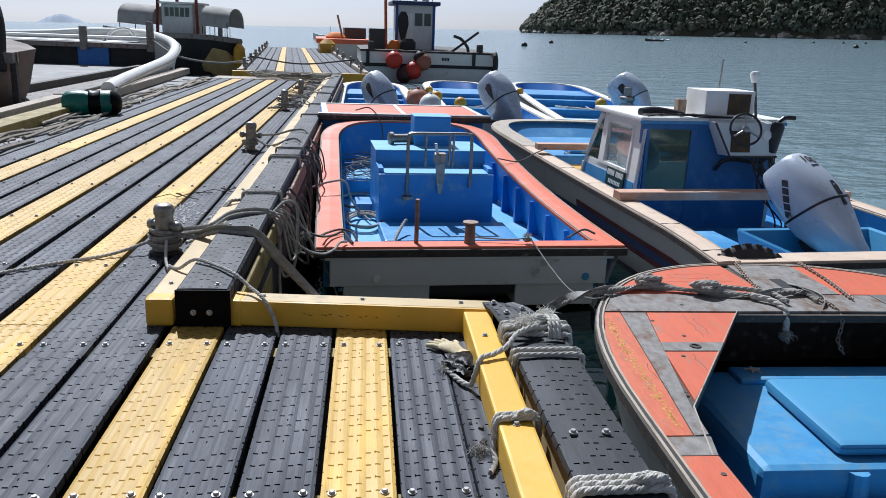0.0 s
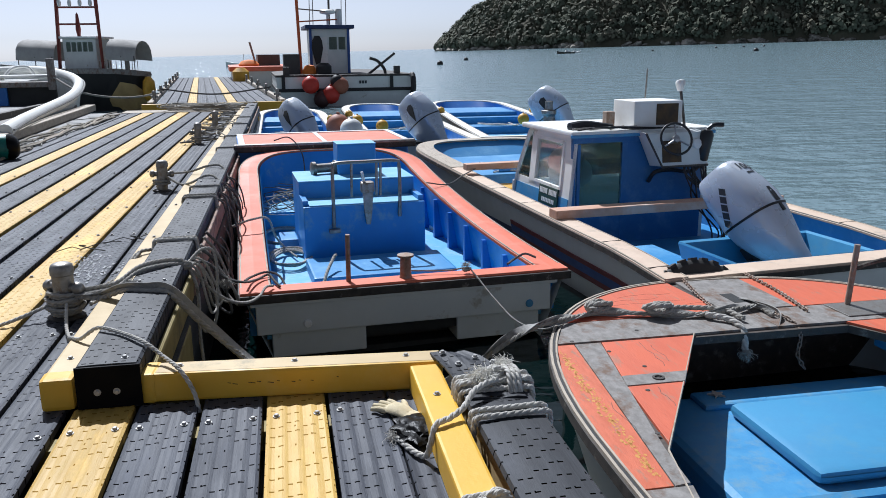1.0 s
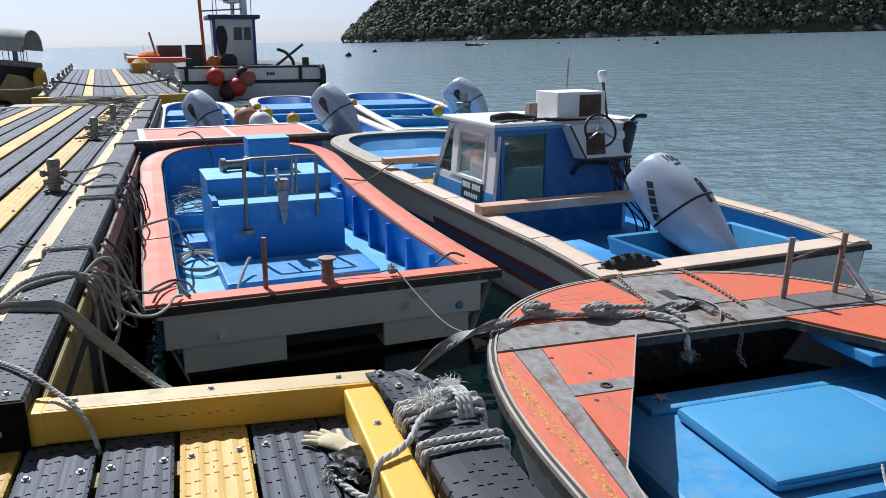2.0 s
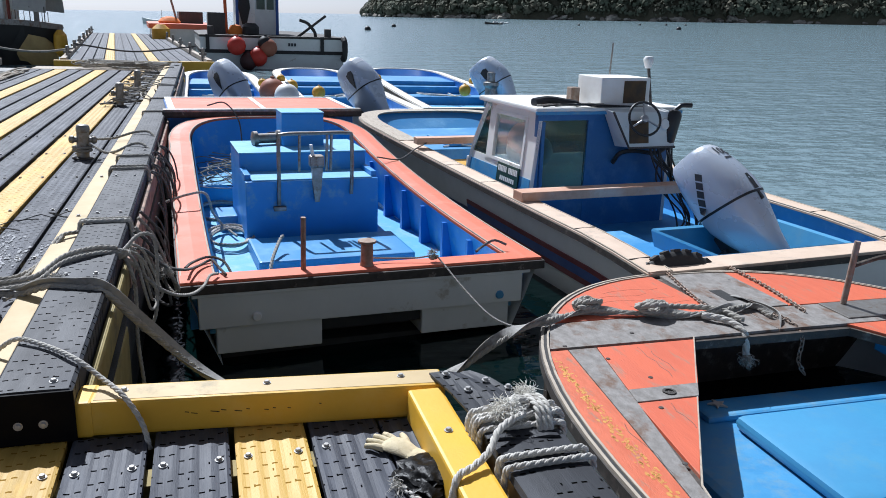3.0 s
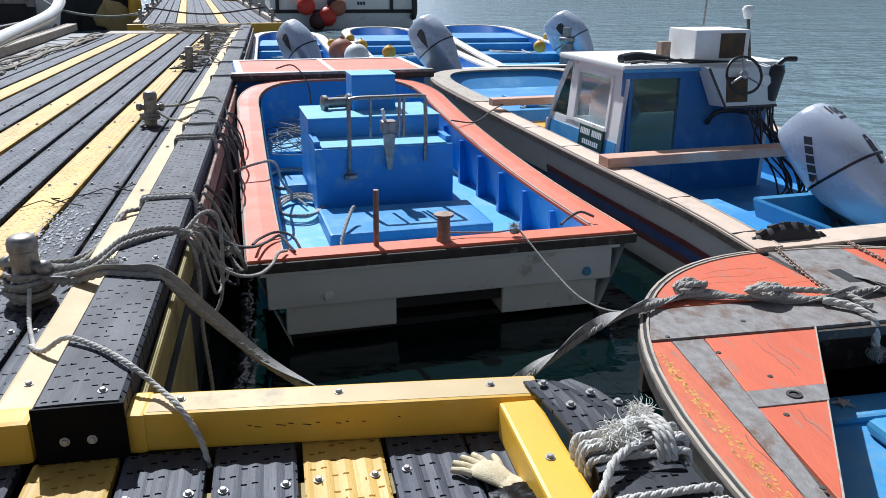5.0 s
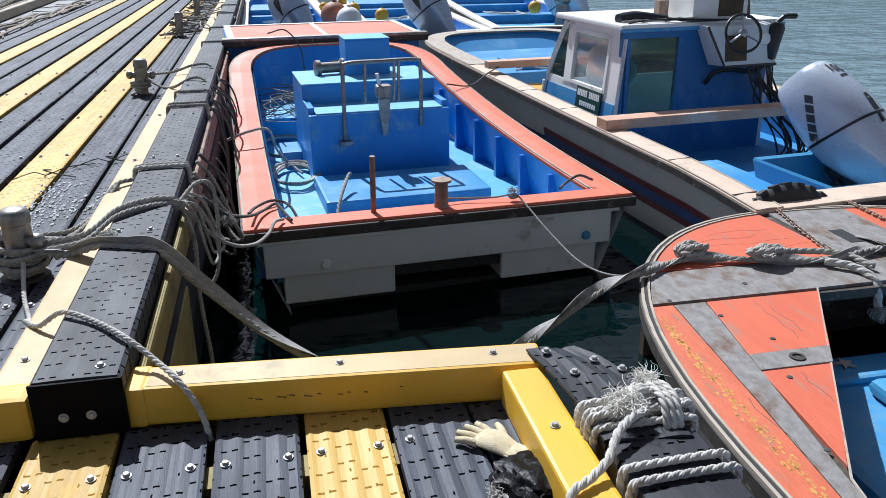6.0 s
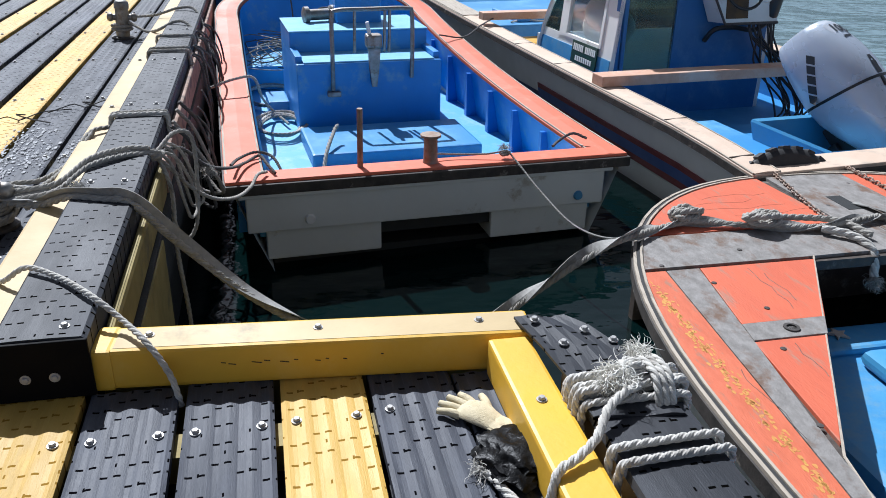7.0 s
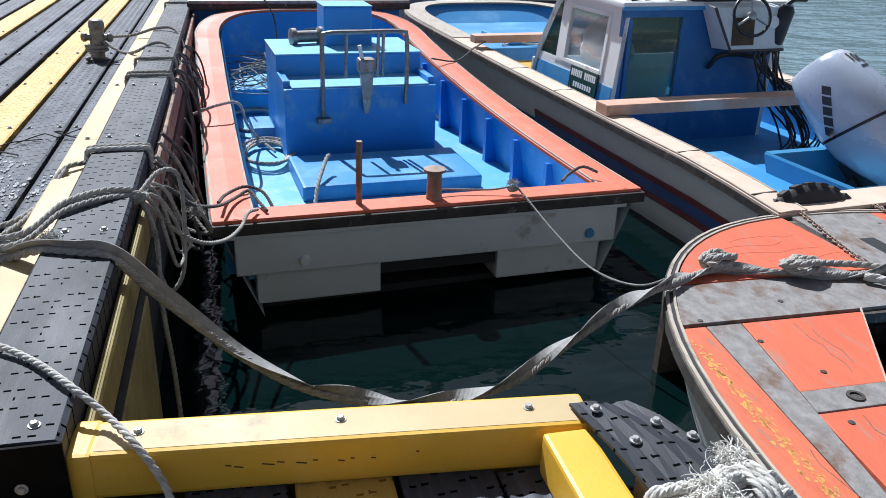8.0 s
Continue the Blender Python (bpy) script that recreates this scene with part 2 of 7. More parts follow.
rope_white = material("pale_rope", (0.60, 0.58, 0.53), (0.48, 0.46, 0.42), 0.03, 0.85, 0.95, bump=0.0015, bump_size=0.004, stain=(0.30, 0.28, 0.25), stain_size=0.2, stain_at=0.62)
rope_dark = material("dark_line", (0.07, 0.068, 0.065), (0.13, 0.125, 0.12), 0.05, 0.85, 0.95)
strap_mat = material("grey_webbing", (0.36, 0.35, 0.33), (0.27, 0.265, 0.25), 0.05, 0.8, 0.9, bump=0.001, bump_size=0.004, stain=(0.18, 0.17, 0.155), stain_size=0.15, stain_at=0.6)
net_mat = material("drab_net", (0.30, 0.27, 0.22), (0.18, 0.16, 0.13), 0.05, 0.9, 0.95, bump=0.003, bump_size=0.01)
glove_mat = material("cream_cotton_glove", (0.66, 0.58, 0.40), (0.56, 0.48, 0.31), 0.03, 0.9, 0.95, bump=0.0022, bump_size=0.004, stain=(0.36, 0.30, 0.20), stain_size=0.05, stain_at=0.62)
bag_mat = material("black_plastic_film", (0.003, 0.003, 0.0035), size=0.05, rough=0.32, rough_to=0.45, spec=0.12, bump=0.003, bump_size=0.02)
green_film = material("green_wrapped_film", (0.010, 0.18, 0.14), (0.006, 0.11, 0.09), 0.1, 0.35, 0.5, bump=0.004, bump_size=0.03)
red_buoy_mat = material("red_buoy_plastic", (0.62, 0.045, 0.025), (0.50, 0.035, 0.02), 0.3, 0.4, 0.55)
brown_buoy_mat = material("faded_brown_buoy", (0.36, 0.13, 0.075), size=0.2, rough=0.55)
black_buoy_mat = material("black_buoy_plastic", (0.012, 0.012, 0.013), size=0.3, rough=0.45)
yellow_float_mat = material("yellow_float", (0.66, 0.36, 0.03), size=0.1, rough=0.5)
orange_bright = material("bright_orange_cloth", (0.80, 0.22, 0.03), size=0.2, rough=0.7)
grey_panel = material("grey_deck_paint", (0.21, 0.21, 0.205), (0.16, 0.16, 0.155), 0.5, 0.6, 0.75, stain=(0.18, 0.16, 0.13), stain_size=0.6)
canvas_grey = material("grey_canvas", (0.40, 0.39, 0.37), size=0.5, rough=0.8)
mast_red = material("rust_red_mast_paint", (0.16, 0.025, 0.02), (0.22, 0.05, 0.035), 0.2, 0.6)
mast_orange = material("orange_mast_paint", (0.66, 0.14, 0.04), size=0.2, rough=0.55)
tan_hull = material("tan_antifouling", (0.50, 0.36, 0.15), (0.42, 0.30, 0.13), 0.5, 0.7)
black_hull = material("black_hull_paint", (0.012, 0.011, 0.012), (0.024, 0.022, 0.021), 0.5, 0.55, 0.7)
brown_hull = material("brown_hull_paint", (0.12, 0.065, 0.035), (0.07, 0.045, 0.03), 0.5, 0.6, 0.75)
sign_green = material("dark_green_sign", (0.008, 0.05, 0.035), size=0.2, rough=0.4)
styrofoam = material("white_foam_board", (0.80, 0.80, 0.78), (0.76, 0.75, 0.72), 0.1, 0.75, bump=0.0008, bump_size=0.006)
burnt_brown = material("rusty_brown_lining", (0.035, 0.018, 0.008), (0.10, 0.055, 0.015), 0.15, 0.5, 0.7)
starfish_mat = material("dried_starfish", (0.52, 0.44, 0.38), size=0.02, rough=0.9)
tarp_dark = material("dark_tarp", (0.05, 0.02, 0.02), (0.08, 0.03, 0.028), 0.2, 0.5, 0.7, bump=0.006, bump_size=0.08)
old_yellow = material("old_yellow_paint", (0.60, 0.32, 0.07), (0.52, 0.22, 0.06), 0.03, 0.7)
white_stain = material("dried_white_residue", (0.30, 0.31, 0.33), (0.12, 0.125, 0.135), 0.02, 0.5, 0.7, bump=0.001, bump_size=0.01)


def glass_material(name, tint, rough=0.05):
    m = bpy.data.materials.new(name)
    m.use_nodes = True
    p = m.node_tree.nodes["Principled BSDF"]
    p.inputs["Base Color"].default_value = (*tint, 1)
    p.inputs["Transmission Weight"].default_value = 0.9
    p.inputs["Roughness"].default_value = rough
    p.inputs["IOR"].default_value = 1.3
    return m


glass_smoke = glass_material("smoked_window", (0.20, 0.26, 0.22), 0.06)
glass_clear = glass_material("salted_window", (0.95, 0.95, 0.92), 0.04)
yarn_mat = material("loose_yarn", (0.78, 0.76, 0.70), (0.68, 0.66, 0.60), 0.02, 0.9, 0.95)
cabin_blue = material("cabin_blue_paint", (0.030, 0.150, 0.38), (0.024, 0.125, 0.33), 0.3, 0.4, 0.6, bump=0.001, bump_size=0.04, stain=(0.075, 0.20, 0.40), stain_size=0.22, stain_at=0.60, stain_soft=0.1)
# paler console blue, with the sunlight on its tops put into the colour
sunlit_blue = material("sunlit_top_blue_paint", (0.20, 0.48, 0.70), (0.14, 0.40, 0.66), 0.2, 0.5, 0.65, bump=0.001, bump_size=0.03)
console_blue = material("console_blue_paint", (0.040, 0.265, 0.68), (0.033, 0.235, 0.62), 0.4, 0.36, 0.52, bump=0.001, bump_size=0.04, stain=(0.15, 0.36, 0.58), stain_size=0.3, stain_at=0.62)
flange_brown = material("faded_pink_flange", (0.34, 0.21, 0.15), (0.22, 0.14, 0.10), 0.1, 0.65, 0.8, bump=0.001, bump_size=0.02, stain=(0.08, 0.06, 0.05), stain_size=0.2, stain_at=0.55)


def water_material():
    m = bpy.data.materials.new("sea_water")
    m.use_nodes = True
    n, l = m.node_tree.nodes, m.node_tree.links
    p = n["Principled BSDF"]
    p.inputs["Base Color"].default_value = (0.017, 0.044, 0.044, 1)
    p.inputs["Roughness"].default_value = 0.10
    p.inputs["IOR"].default_value = 1.33
    tc = n.new("ShaderNodeTexCoord")
    heights = []
    for size, dist, stretch in ((2.2, 0.26, (0.6, 1.2, 1)), (0.7, 0.19, (0.7, 1.2, 1)), (0.24, 0.05, (0.8, 1.1, 1))):
        mp = n.new("ShaderNodeMapping")
        mp.inputs["Rotation"].default_value = (0, 0, 0.35)
        mp.inputs["Scale"].default_value = stretch
        l.new(tc.outputs["Object"], mp.inputs[0])
        t = n.new("ShaderNodeTexNoise")
        t.inputs["Scale"].default_value = 1 / size
        t.inputs["Detail"].default_value = 3
        l.new(mp.outputs[0], t.inputs["Vector"])
        heights.append((t, dist))
    # calm in the lee of the pontoon, livelier out in the bay
    sep = n.new("ShaderNodeSeparateXYZ")
    l.new(tc.outputs["Object"], sep.inputs[0])
    calm = n.new("ShaderNodeMapRange")
    calm.inputs["From Min"].default_value, calm.inputs["From Max"].default_value = 3.0, 8.0
    calm.inputs["To Min"].default_value, calm.inputs["To Max"].default_value = 0.14, 1.0
    l.new(sep.outputs["X"], calm.inputs["Value"])
    calm2 = n.new("ShaderNodeMapRange")
    calm2.inputs["From Min"].default_value, calm2.inputs["From Max"].default_value = 12.0, 40.0
    calm2.inputs["To Min"].default_value, calm2.inputs["To Max"].default_value = 0.05, 1.0
    l.new(sep.outputs["Y"], calm2.inputs["Value"])
    mx = n.new("ShaderNodeMath")
    mx.operation = "MAXIMUM"
    l.new(calm.outputs[0], mx.inputs[0])
    l.new(calm2.outputs[0], mx.inputs[1])
    # colour carries near-black shade by the pontoon and pale reflected sky in the bay
    bay_light = n.new("ShaderNodeMix")
    bay_light.data_type = "RGBA"
    bay_light.inputs[6].default_value = (0.0015, 0.007, 0.007, 1)
    bay_light.inputs[7].default_value = (0.190, 0.272, 0.302, 1)
    bay_light_range = n.new("ShaderNodeMapRange")
    bay_light_range.inputs["From Min"].default_value, bay_light_range.inputs["From Max"].default_value = 0.2, 0.9
    l.new(mx.outputs[0], bay_light_range.inputs["Value"])
    l.new(bay_light_range.outputs[0], bay_light.inputs[0])
    l.new(bay_light.outputs[2], p.inputs["Base Color"])
    rg = n.new("ShaderNodeMapRange")
    rg.inputs["To Min"].default_value, rg.inputs["To Max"].default_value = 0.05, 0.13
    l.new(mx.outputs[0], rg.inputs["Value"])
    l.new(rg.outputs[0], p.inputs["Roughness"])
    prev = None
    for t, dist in heights:
        b = n.new("ShaderNodeBump")
        b.inputs["Distance"].default_value = dist
        l.new(mx.outputs[0], b.inputs["Strength"])
        l.new(t.outputs[0], b.inputs["Height"])
        if prev:
            l.new(prev, b.inputs["Normal"])
        prev = b.outputs[0]
    l.new(prev, p.inputs["Normal"])
    return m


water_mat = water_material()

# ---- building helpers ----


def part(name, bm, mat, parent, label="", smooth=False, m=None):
    """Link a bmesh as one mesh under a thing or a part."""
    if isinstance(bm, bpy.types.Mesh):
        me = bm
    else:
        bmesh.ops.recalc_face_normals(bm, faces=bm.faces)
        me = bpy.data.meshes.new(name)
        bm.to_mesh(me)
        bm.free()
        me.materials.append(mat)
        if smooth:
            me.shade_smooth()
            me.set_sharp_from_angle(angle=radians(40))
    ob = new(name, me)
    if parent is not None:
        ob.parent = parent
    if m is not None:
        ob.matrix_basis = m
    if label:
        tagged(ob, label)
    return ob


def thing(name, m, label, category, group="", kind=""):
    ob = new(name)
    ob.empty_display_size = 0.1
    ob.matrix_basis = m
    return tagged(ob, label, category, group, kind)


def solo(name, bm, mat, label, category, group="", kind="", smooth=False, m=None):
    return tagged(part(name, bm, mat, None, "", smooth, m), label, category, group, kind)


def box(x0, x1, y0, y1, z0, z1, bevel=0.0, bm=None, m=None):
    bm = bm or bmesh.new()
    r = bmesh.ops.create_cube(bm, size=1.0, matrix=Matrix.Translation(((x0 + x1) / 2, (y0 + y1) / 2, (z0 + z1) / 2)) @ Matrix.Diagonal((abs(x1 - x0), abs(y1 - y0), abs(z1 - z0), 1)))
    vs = r["verts"]
    if bevel:
        es = list({e for v in vs for e in v.link_edges})
        out = bmesh.ops.bevel(bm, geom=es, offset=bevel, segments=2, profile=0.6, affect="EDGES")
        vs = list({v for f in out["faces"] for v in f.verts} | {v for v in vs if v.is_valid})
    if m is not None:
        bmesh.ops.transform(bm, matrix=m, verts=[v for v in vs if v.is_valid])
    return bm


def prism(pts, z0, z1, bevel=0.0, bm=None):
    bm = bm or bmesh.new()
    lo = [bm.verts.new((x, y, z0)) for x, y in pts]
    hi = [bm.verts.new((x, y, z1)) for x, y in pts]
    n = len(pts)
    fs = [bm.faces.new(hi), bm.faces.new(lo[::-1])]
    for i in range(n):
        fs.append(bm.faces.new((lo[i], lo[(i + 1) % n], hi[(i + 1) % n], hi[i])))
    if bevel:
        top = [e for e in fs[0].edges]
        bmesh.ops.bevel(bm, geom=top, offset=bevel, segments=2, profile=0.6, affect="EDGES")
    return bm


def loft(rings, closed=True, cap=True, bm=None):
    """Skin a row of rings (lists of points, all of one length)."""
    bm = bm or bmesh.new()
    vs = [[bm.verts.new(p) for p in r] for r in rings]
    n = len(rings[0])
    for a, b in zip(vs, vs[1:]):
        for i in range(n if closed else n - 1):
            j = (i + 1) % n
            bm.faces.new((a[i], a[j], b[j], b[i]))
    if cap and closed:
        bm.faces.new(vs[0][::-1])
        bm.faces.new(vs[-1])
    return bm


def smooth_path(pts, step):
    """Catmull-Rom through the points, at about that step."""
    p = [Vector(q) for q in pts]
    if len(p) == 2:
        n = max(2, int((p[1] - p[0]).length / step))
        return [p[0].lerp(p[1], i / n) for i in range(n + 1)]
    p = [2 * p[0] - p[1]] + p + [2 * p[-1] - p[-2]]
    out = []
    for i in range(1, len(p) - 2):
        a, b, c, d = p[i - 1:i + 3]
        n = max(2, int((c - b).length / step))
        for k in range(n):
            t = k / n
            out.append(0.5 * (2 * b + (c - a) * t + (2 * a - 5 * b + 4 * c - d) * t * t + (3 * b - a - 3 * c + d) * t ** 3))
    out.append(p[-2])
    return out


def frames_along(path):
    """Tangent, side and up at each point, carried along without twist."""
    out = []
    up = Vector((0, 0, 1))
    for i, q in enumerate(path):
        t = (path[min(i + 1, len(path) - 1)] - path[max(i - 1, 0)]).normalized()
        if abs(t.dot(up)) > 0.999:
            up = Vector((0.3, 0.9, 0.1))
        s = t.cross(up).normalized()
        up = s.cross(t).normalized()
        out.append((t, s, up.copy()))
    return out


def tube(pts, r, sides=8, step=0.05, bm=None, curve=True, r_end=None):
    path = smooth_path(pts, step) if curve else [Vector(q) for q in pts]
    fr = frames_along(path)
    n = len(path)
    rings = []
    for i, (q, (t, s, u)) in enumerate(zip(path, fr)):
        rr = r + ((r_end if r_end is not None else r) - r) * i / max(1, n - 1)
        rings.append([q + (s * math.cos(2 * math.pi * k / sides) + u * math.sin(2 * math.pi * k / sides)) * rr for k in range(sides)])
    return loft(rings, bm=bm)


def rope_mesh(pts, r, step=0.010, lay=5.6, bm=None):
    """Three strands laid round one another."""
    bm = bm or bmesh.new()
    path = smooth_path(pts, min(step, r * 0.62))
    fr = frames_along(path)
    length = 0.0
    run = []
    for i, q in enumerate(path):
        if i:
            length += (q - path[i - 1]).length
        run.append(length)
    for strand in range(3):
        rings = []
        for q, (t, s, u), d in zip(path, fr, run):
            a = 2 * math.pi * (strand / 3 + d / (lay * r * 1.4))
            off = s * math.cos(a) + u * math.sin(a)
            side = off.cross(t)
            c = q + off * r * 0.40
            rings.append([c + (off * math.cos(2 * math.pi * k / 7) + side * math.sin(2 * math.pi * k / 7)) * r * 0.62 for k in range(7)])
        loft(rings, bm=bm)
    return bm


def ribbon(pts, width, thick, turns=0.0, step=0.02, bm=None, start=0.0):
    path = smooth_path(pts, step)
    fr = frames_along(path)
    n = len(path)
    rings = []
    for i, (q, (t, s, u)) in enumerate(zip(path, fr)):
        a = start + 2 * math.pi * turns * i / (n - 1)
        e, f = s * math.cos(a) + u * math.sin(a), u * math.cos(a) - s * math.sin(a)
        w = width / 2
        rings.append([q + e * w + f * thick / 2, q + f * thick * 1.2, q - e * w + f * thick / 2, q - e * w - f * thick / 2, q - f * thick * 0.2, q + e * w - f * thick / 2])
    return loft(rings, bm=bm)


def lathe(profile, segs=20, bm=None, m=None):
    """Profile of (radius, z) turned about z."""
    bm = bm or bmesh.new()
    rings = [[Vector((max(r, 0.0005) * math.cos(2 * math.pi * k / segs), max(r, 0.0005) * math.sin(2 * math.pi * k / segs), z)) for k in range(segs)] for r, z in profile]
    if m is not None:
        rings = [[m @ p for p in r] for r in rings]
    return loft(rings, bm=bm)


def fray(at, way, count, length, r, seed, bm=None):
    """A tuft of loose yarn ends."""
    bm = bm or bmesh.new()
    rng = random.Random(seed)
    at, way = Vector(at), Vector(way).normalized()
    for _ in range(int(count * 1.7)):
        d = (way + Vector((rng.gauss(0, 0.5), rng.gauss(0, 0.5), rng.gauss(0, 0.4)))).normalized()
        k = length * rng.uniform(0.3, 0.85)
        p = at + Vector((rng.gauss(0, 0.014), rng.gauss(0, 0.014), rng.gauss(0, 0.008)))
        pts = [p]
        for _j in range(5):
            d = (d + Vector((rng.gauss(0, 0.75), rng.gauss(0, 0.75), rng.gauss(-0.28, 0.5)))).normalized()
            p = p + d * k / 4
            pts.append(p)
        tube(pts, r * 0.8, 3, k / 6, bm=bm, r_end=r * 0.4)
    return bm


def knot(c, size, r, seed, bm=None):
    """A tangle of short turns of rope round a middle."""
    rng = random.Random(seed)
    c = Vector(c)
    pts = []
    for i in range(20):
        a, b = i * 1.35, i * 0.4 + rng.uniform(-0.4, 0.4)
        k = size * rng.uniform(0.55, 1.15)
        pts.append(c + Vector((math.cos(a) * k * 1.1, math.sin(a) * math.cos(b) * k * 0.75, math.sin(a) * math.sin(b) * k * 0.45 + size * 0.15)))
    return rope_mesh(pts, r, bm=bm)


def ball(r, z=0.0, flat=1.0, m=None, bm=None):
    """A round float with a short neck."""
    prof = [(r * math.cos(a * math.pi / 16), z + flat * r * math.sin(a * math.pi / 16)) for a in range(-8, 8)]
    return lathe(prof + [(r * 0.16, z + flat * r), (r * 0.13, z + flat * r * 1.14), (0.0, z + flat * r * 1.16)], 20, bm=bm, m=m)

# ---- sea and land ----
def sea():
    bm = bmesh.new()
    bmesh.ops.create_circle(bm, cap_ends=True, segments=96, radius=4200)
    return solo("water", bm, water_mat, "calm green-grey sea water with small ripples", "water", kind="structure", m=pose(0, 0, WATER))


sea()


def headland():
    """Steep wooded point: a ridge that runs from its tip off to the right, with a rocky foot."""
    rock = material("shore_rock", (0.46, 0.41, 0.35), (0.32, 0.285, 0.24), 6.0, 0.85, bump=0.5, bump_size=2.0, stain=(0.08, 0.075, 0.06), stain_size=9.0, stain_at=0.55)
    earth = material("dark_undergrowth", (0.085, 0.085, 0.055), (0.115, 0.105, 0.07), 8.0, 0.9, bump=0.8, bump_size=3.0)
    leaf = material("coastal_tree_crowns", (0.086, 0.098, 0.068), (0.105, 0.114, 0.075), 7.0, 0.85, bump=0.25, bump_size=1.2, stain=(0.150, 0.128, 0.088), stain_size=22.0, stain_at=0.57, stain_soft=0.1)
    tip, end = Vector((134, 700)), Vector((560, 420))
    along = (end - tip).normalized()
    across = Vector((along.y, -along.x))
    if across.y > 0:
        across = -across
    length = (end - tip).length
    nx, ny = 150, 26
    bm = bmesh.new()
    rows = []

    def height(u, v):
        d = u * length
        rise = 105 * (1 - math.exp(-d / 112.0)) + 45 * min(1, d / 420)
        prof = max(0.0, 1 - abs(v) ** 1.7)
        h = rise * prof
        p = Vector((d * 0.02, v * 3.1, 0.3))
        h *= 0.86 + 0.28 * noise.noise(p)
        return h + 1.6 * noise.noise(p * 7)

    def place(u, v):
        d = u * length
        half = 130 * (1 - math.exp(-d / 70.0)) + 6
        w = noise.noise(Vector((d * 0.03, 2.0, 0))) * 9 * (1 if v > 0 else 0.3)
        q = tip + along * d + across * (v * half - half * 0.1 + w)
        h = height(u, v)
        foot = 3.2 * (0.4 + 0.9 * abs(noise.noise(Vector((d * 0.07, 5, 0))))) if abs(v) < 0.985 else -3.0
        return Vector((q.x, q.y, WATER + h + foot))

    for i in range(nx + 1):
        u = (i / nx) ** 1.25
        rows.append([bm.verts.new(place(u, -1 + 2 * j / ny)) for j in range(ny + 1)])
    for a, b in zip(rows, rows[1:]):
        for j in range(ny):
            bm.faces.new((a[j], a[j + 1], b[j + 1], b[j]))
    hill = thing("headland", pose(0, 0, 0), "steep dark green wooded headland with a pale rocky shore", "headland", kind="structure")
    part("hillside", bm, earth, hill)
    rng = random.Random(5)
    rb = bmesh.new()
    for _ in range(520):
        u = rng.random() ** 1.2
        lump = noise.noise(Vector((u * 17, 3.0, 0)))
        if lump < -0.12 and rng.random() < 0.8:
            continue
        q = place(u, rng.uniform(0.90, 1.0))
        s = rng.uniform(1.0, 2.6) + 5.0 * max(0.0, lump)
        bmesh.ops.create_icosphere(rb, subdivisions=1, radius=s, matrix=Matrix.Translation((q.x, q.y, WATER + rng.uniform(-0.4, 1.0) + s * 0.25)) @ Euler((rng.uniform(-0.4, 0.4), rng.uniform(-0.4, 0.4), rng.random() * 3)).to_matrix().to_4x4() @ Matrix.Diagonal((1.8, 1.0, 0.6, 1)))
    for v in rb.verts:
        v.co += Vector((rng.uniform(-0.4, 0.4), rng.uniform(-0.4, 0.4), rng.uniform(-0.3, 0.3)))
    tagged(part("shore_rocks", rb, rock, hill, "pale tumbled shore rocks"), kind="stuff")
    # crowns: clumps of small leafy faces
    vs, fs = [], []
    for _ in range(8200):
        u = rng.random() ** 1.15
        v = 0.985 - 1.2 * rng.random() ** 1.3
        q = place(u, v)
        s = rng.uniform(1.8, 4.4)
        for _k in range(22):
            d = Vector((rng.gauss(0, 1), rng.gauss(0, 1), rng.gauss(0.35, 0.8)))
            d = d.normalized() * s * rng.uniform(0.65, 1.05)
            c = q + d + Vector((0, 0, s * 0.4))
            e1 = d.cross(Vector((rng.gauss(0, 1), rng.gauss(0, 1), rng.gauss(0, 1)))).normalized() * s * rng.uniform(0.18, 0.34)
            e2 = d.cross(e1).normalized() * s * rng.uniform(0.18, 0.34)
            k = len(vs)
            vs += [c - e1 - e2 * 0.6, c + e1 - e2, c + e1 * 0.7 + e2, c - e1 * 0.9 + e2 * 0.8]
            fs.append((k, k + 1, k + 2, k + 3))
    me = bpy.data.meshes.new("tree_crowns")
    me.from_pydata([tuple(p) for p in vs], [], fs)
    me.materials.append(leaf)
    tagged(part("tree_crowns", me, leaf, hill, "dense dark green tree crowns"), kind="stuff")
    return hill


headland()


def far_island():
    # the distance haze is put into the land's pale blue colour
    haze = material("hazy_distant_land", (0.36, 0.42, 0.50), size=200, rough=1.0)
    bm = bmesh.new()
    n = 40
    rng = random.Random(2)
    prof = [max(0.0, 1 - abs(2 * i / n - 1) ** 1.4) * (0.86 + 0.2 * noise.noise(Vector((i * 0.35, 0, 0)))) for i in range(n + 1)]
    rings = []
    for k, s in ((-1, 0.0), (-0.4, 0.75), (0, 1.0), (0.5, 0.7), (1, 0.0)):
        rings.append([Vector((-80 + 160 * i / n, 90 * k, max(0, prof[i]) * 34 * s - 2)) for i in range(n + 1)])
    loft(rings, closed=False, bm=bm)
    solo("island", bm, haze, "pale hazy hump of a far island", "island", kind="structure", m=pose(-1010, 2900, WATER, 0, 0, 18))


far_island()

# ---- pontoon ----
PLANK_W, JOIST = 0.238, 1.235


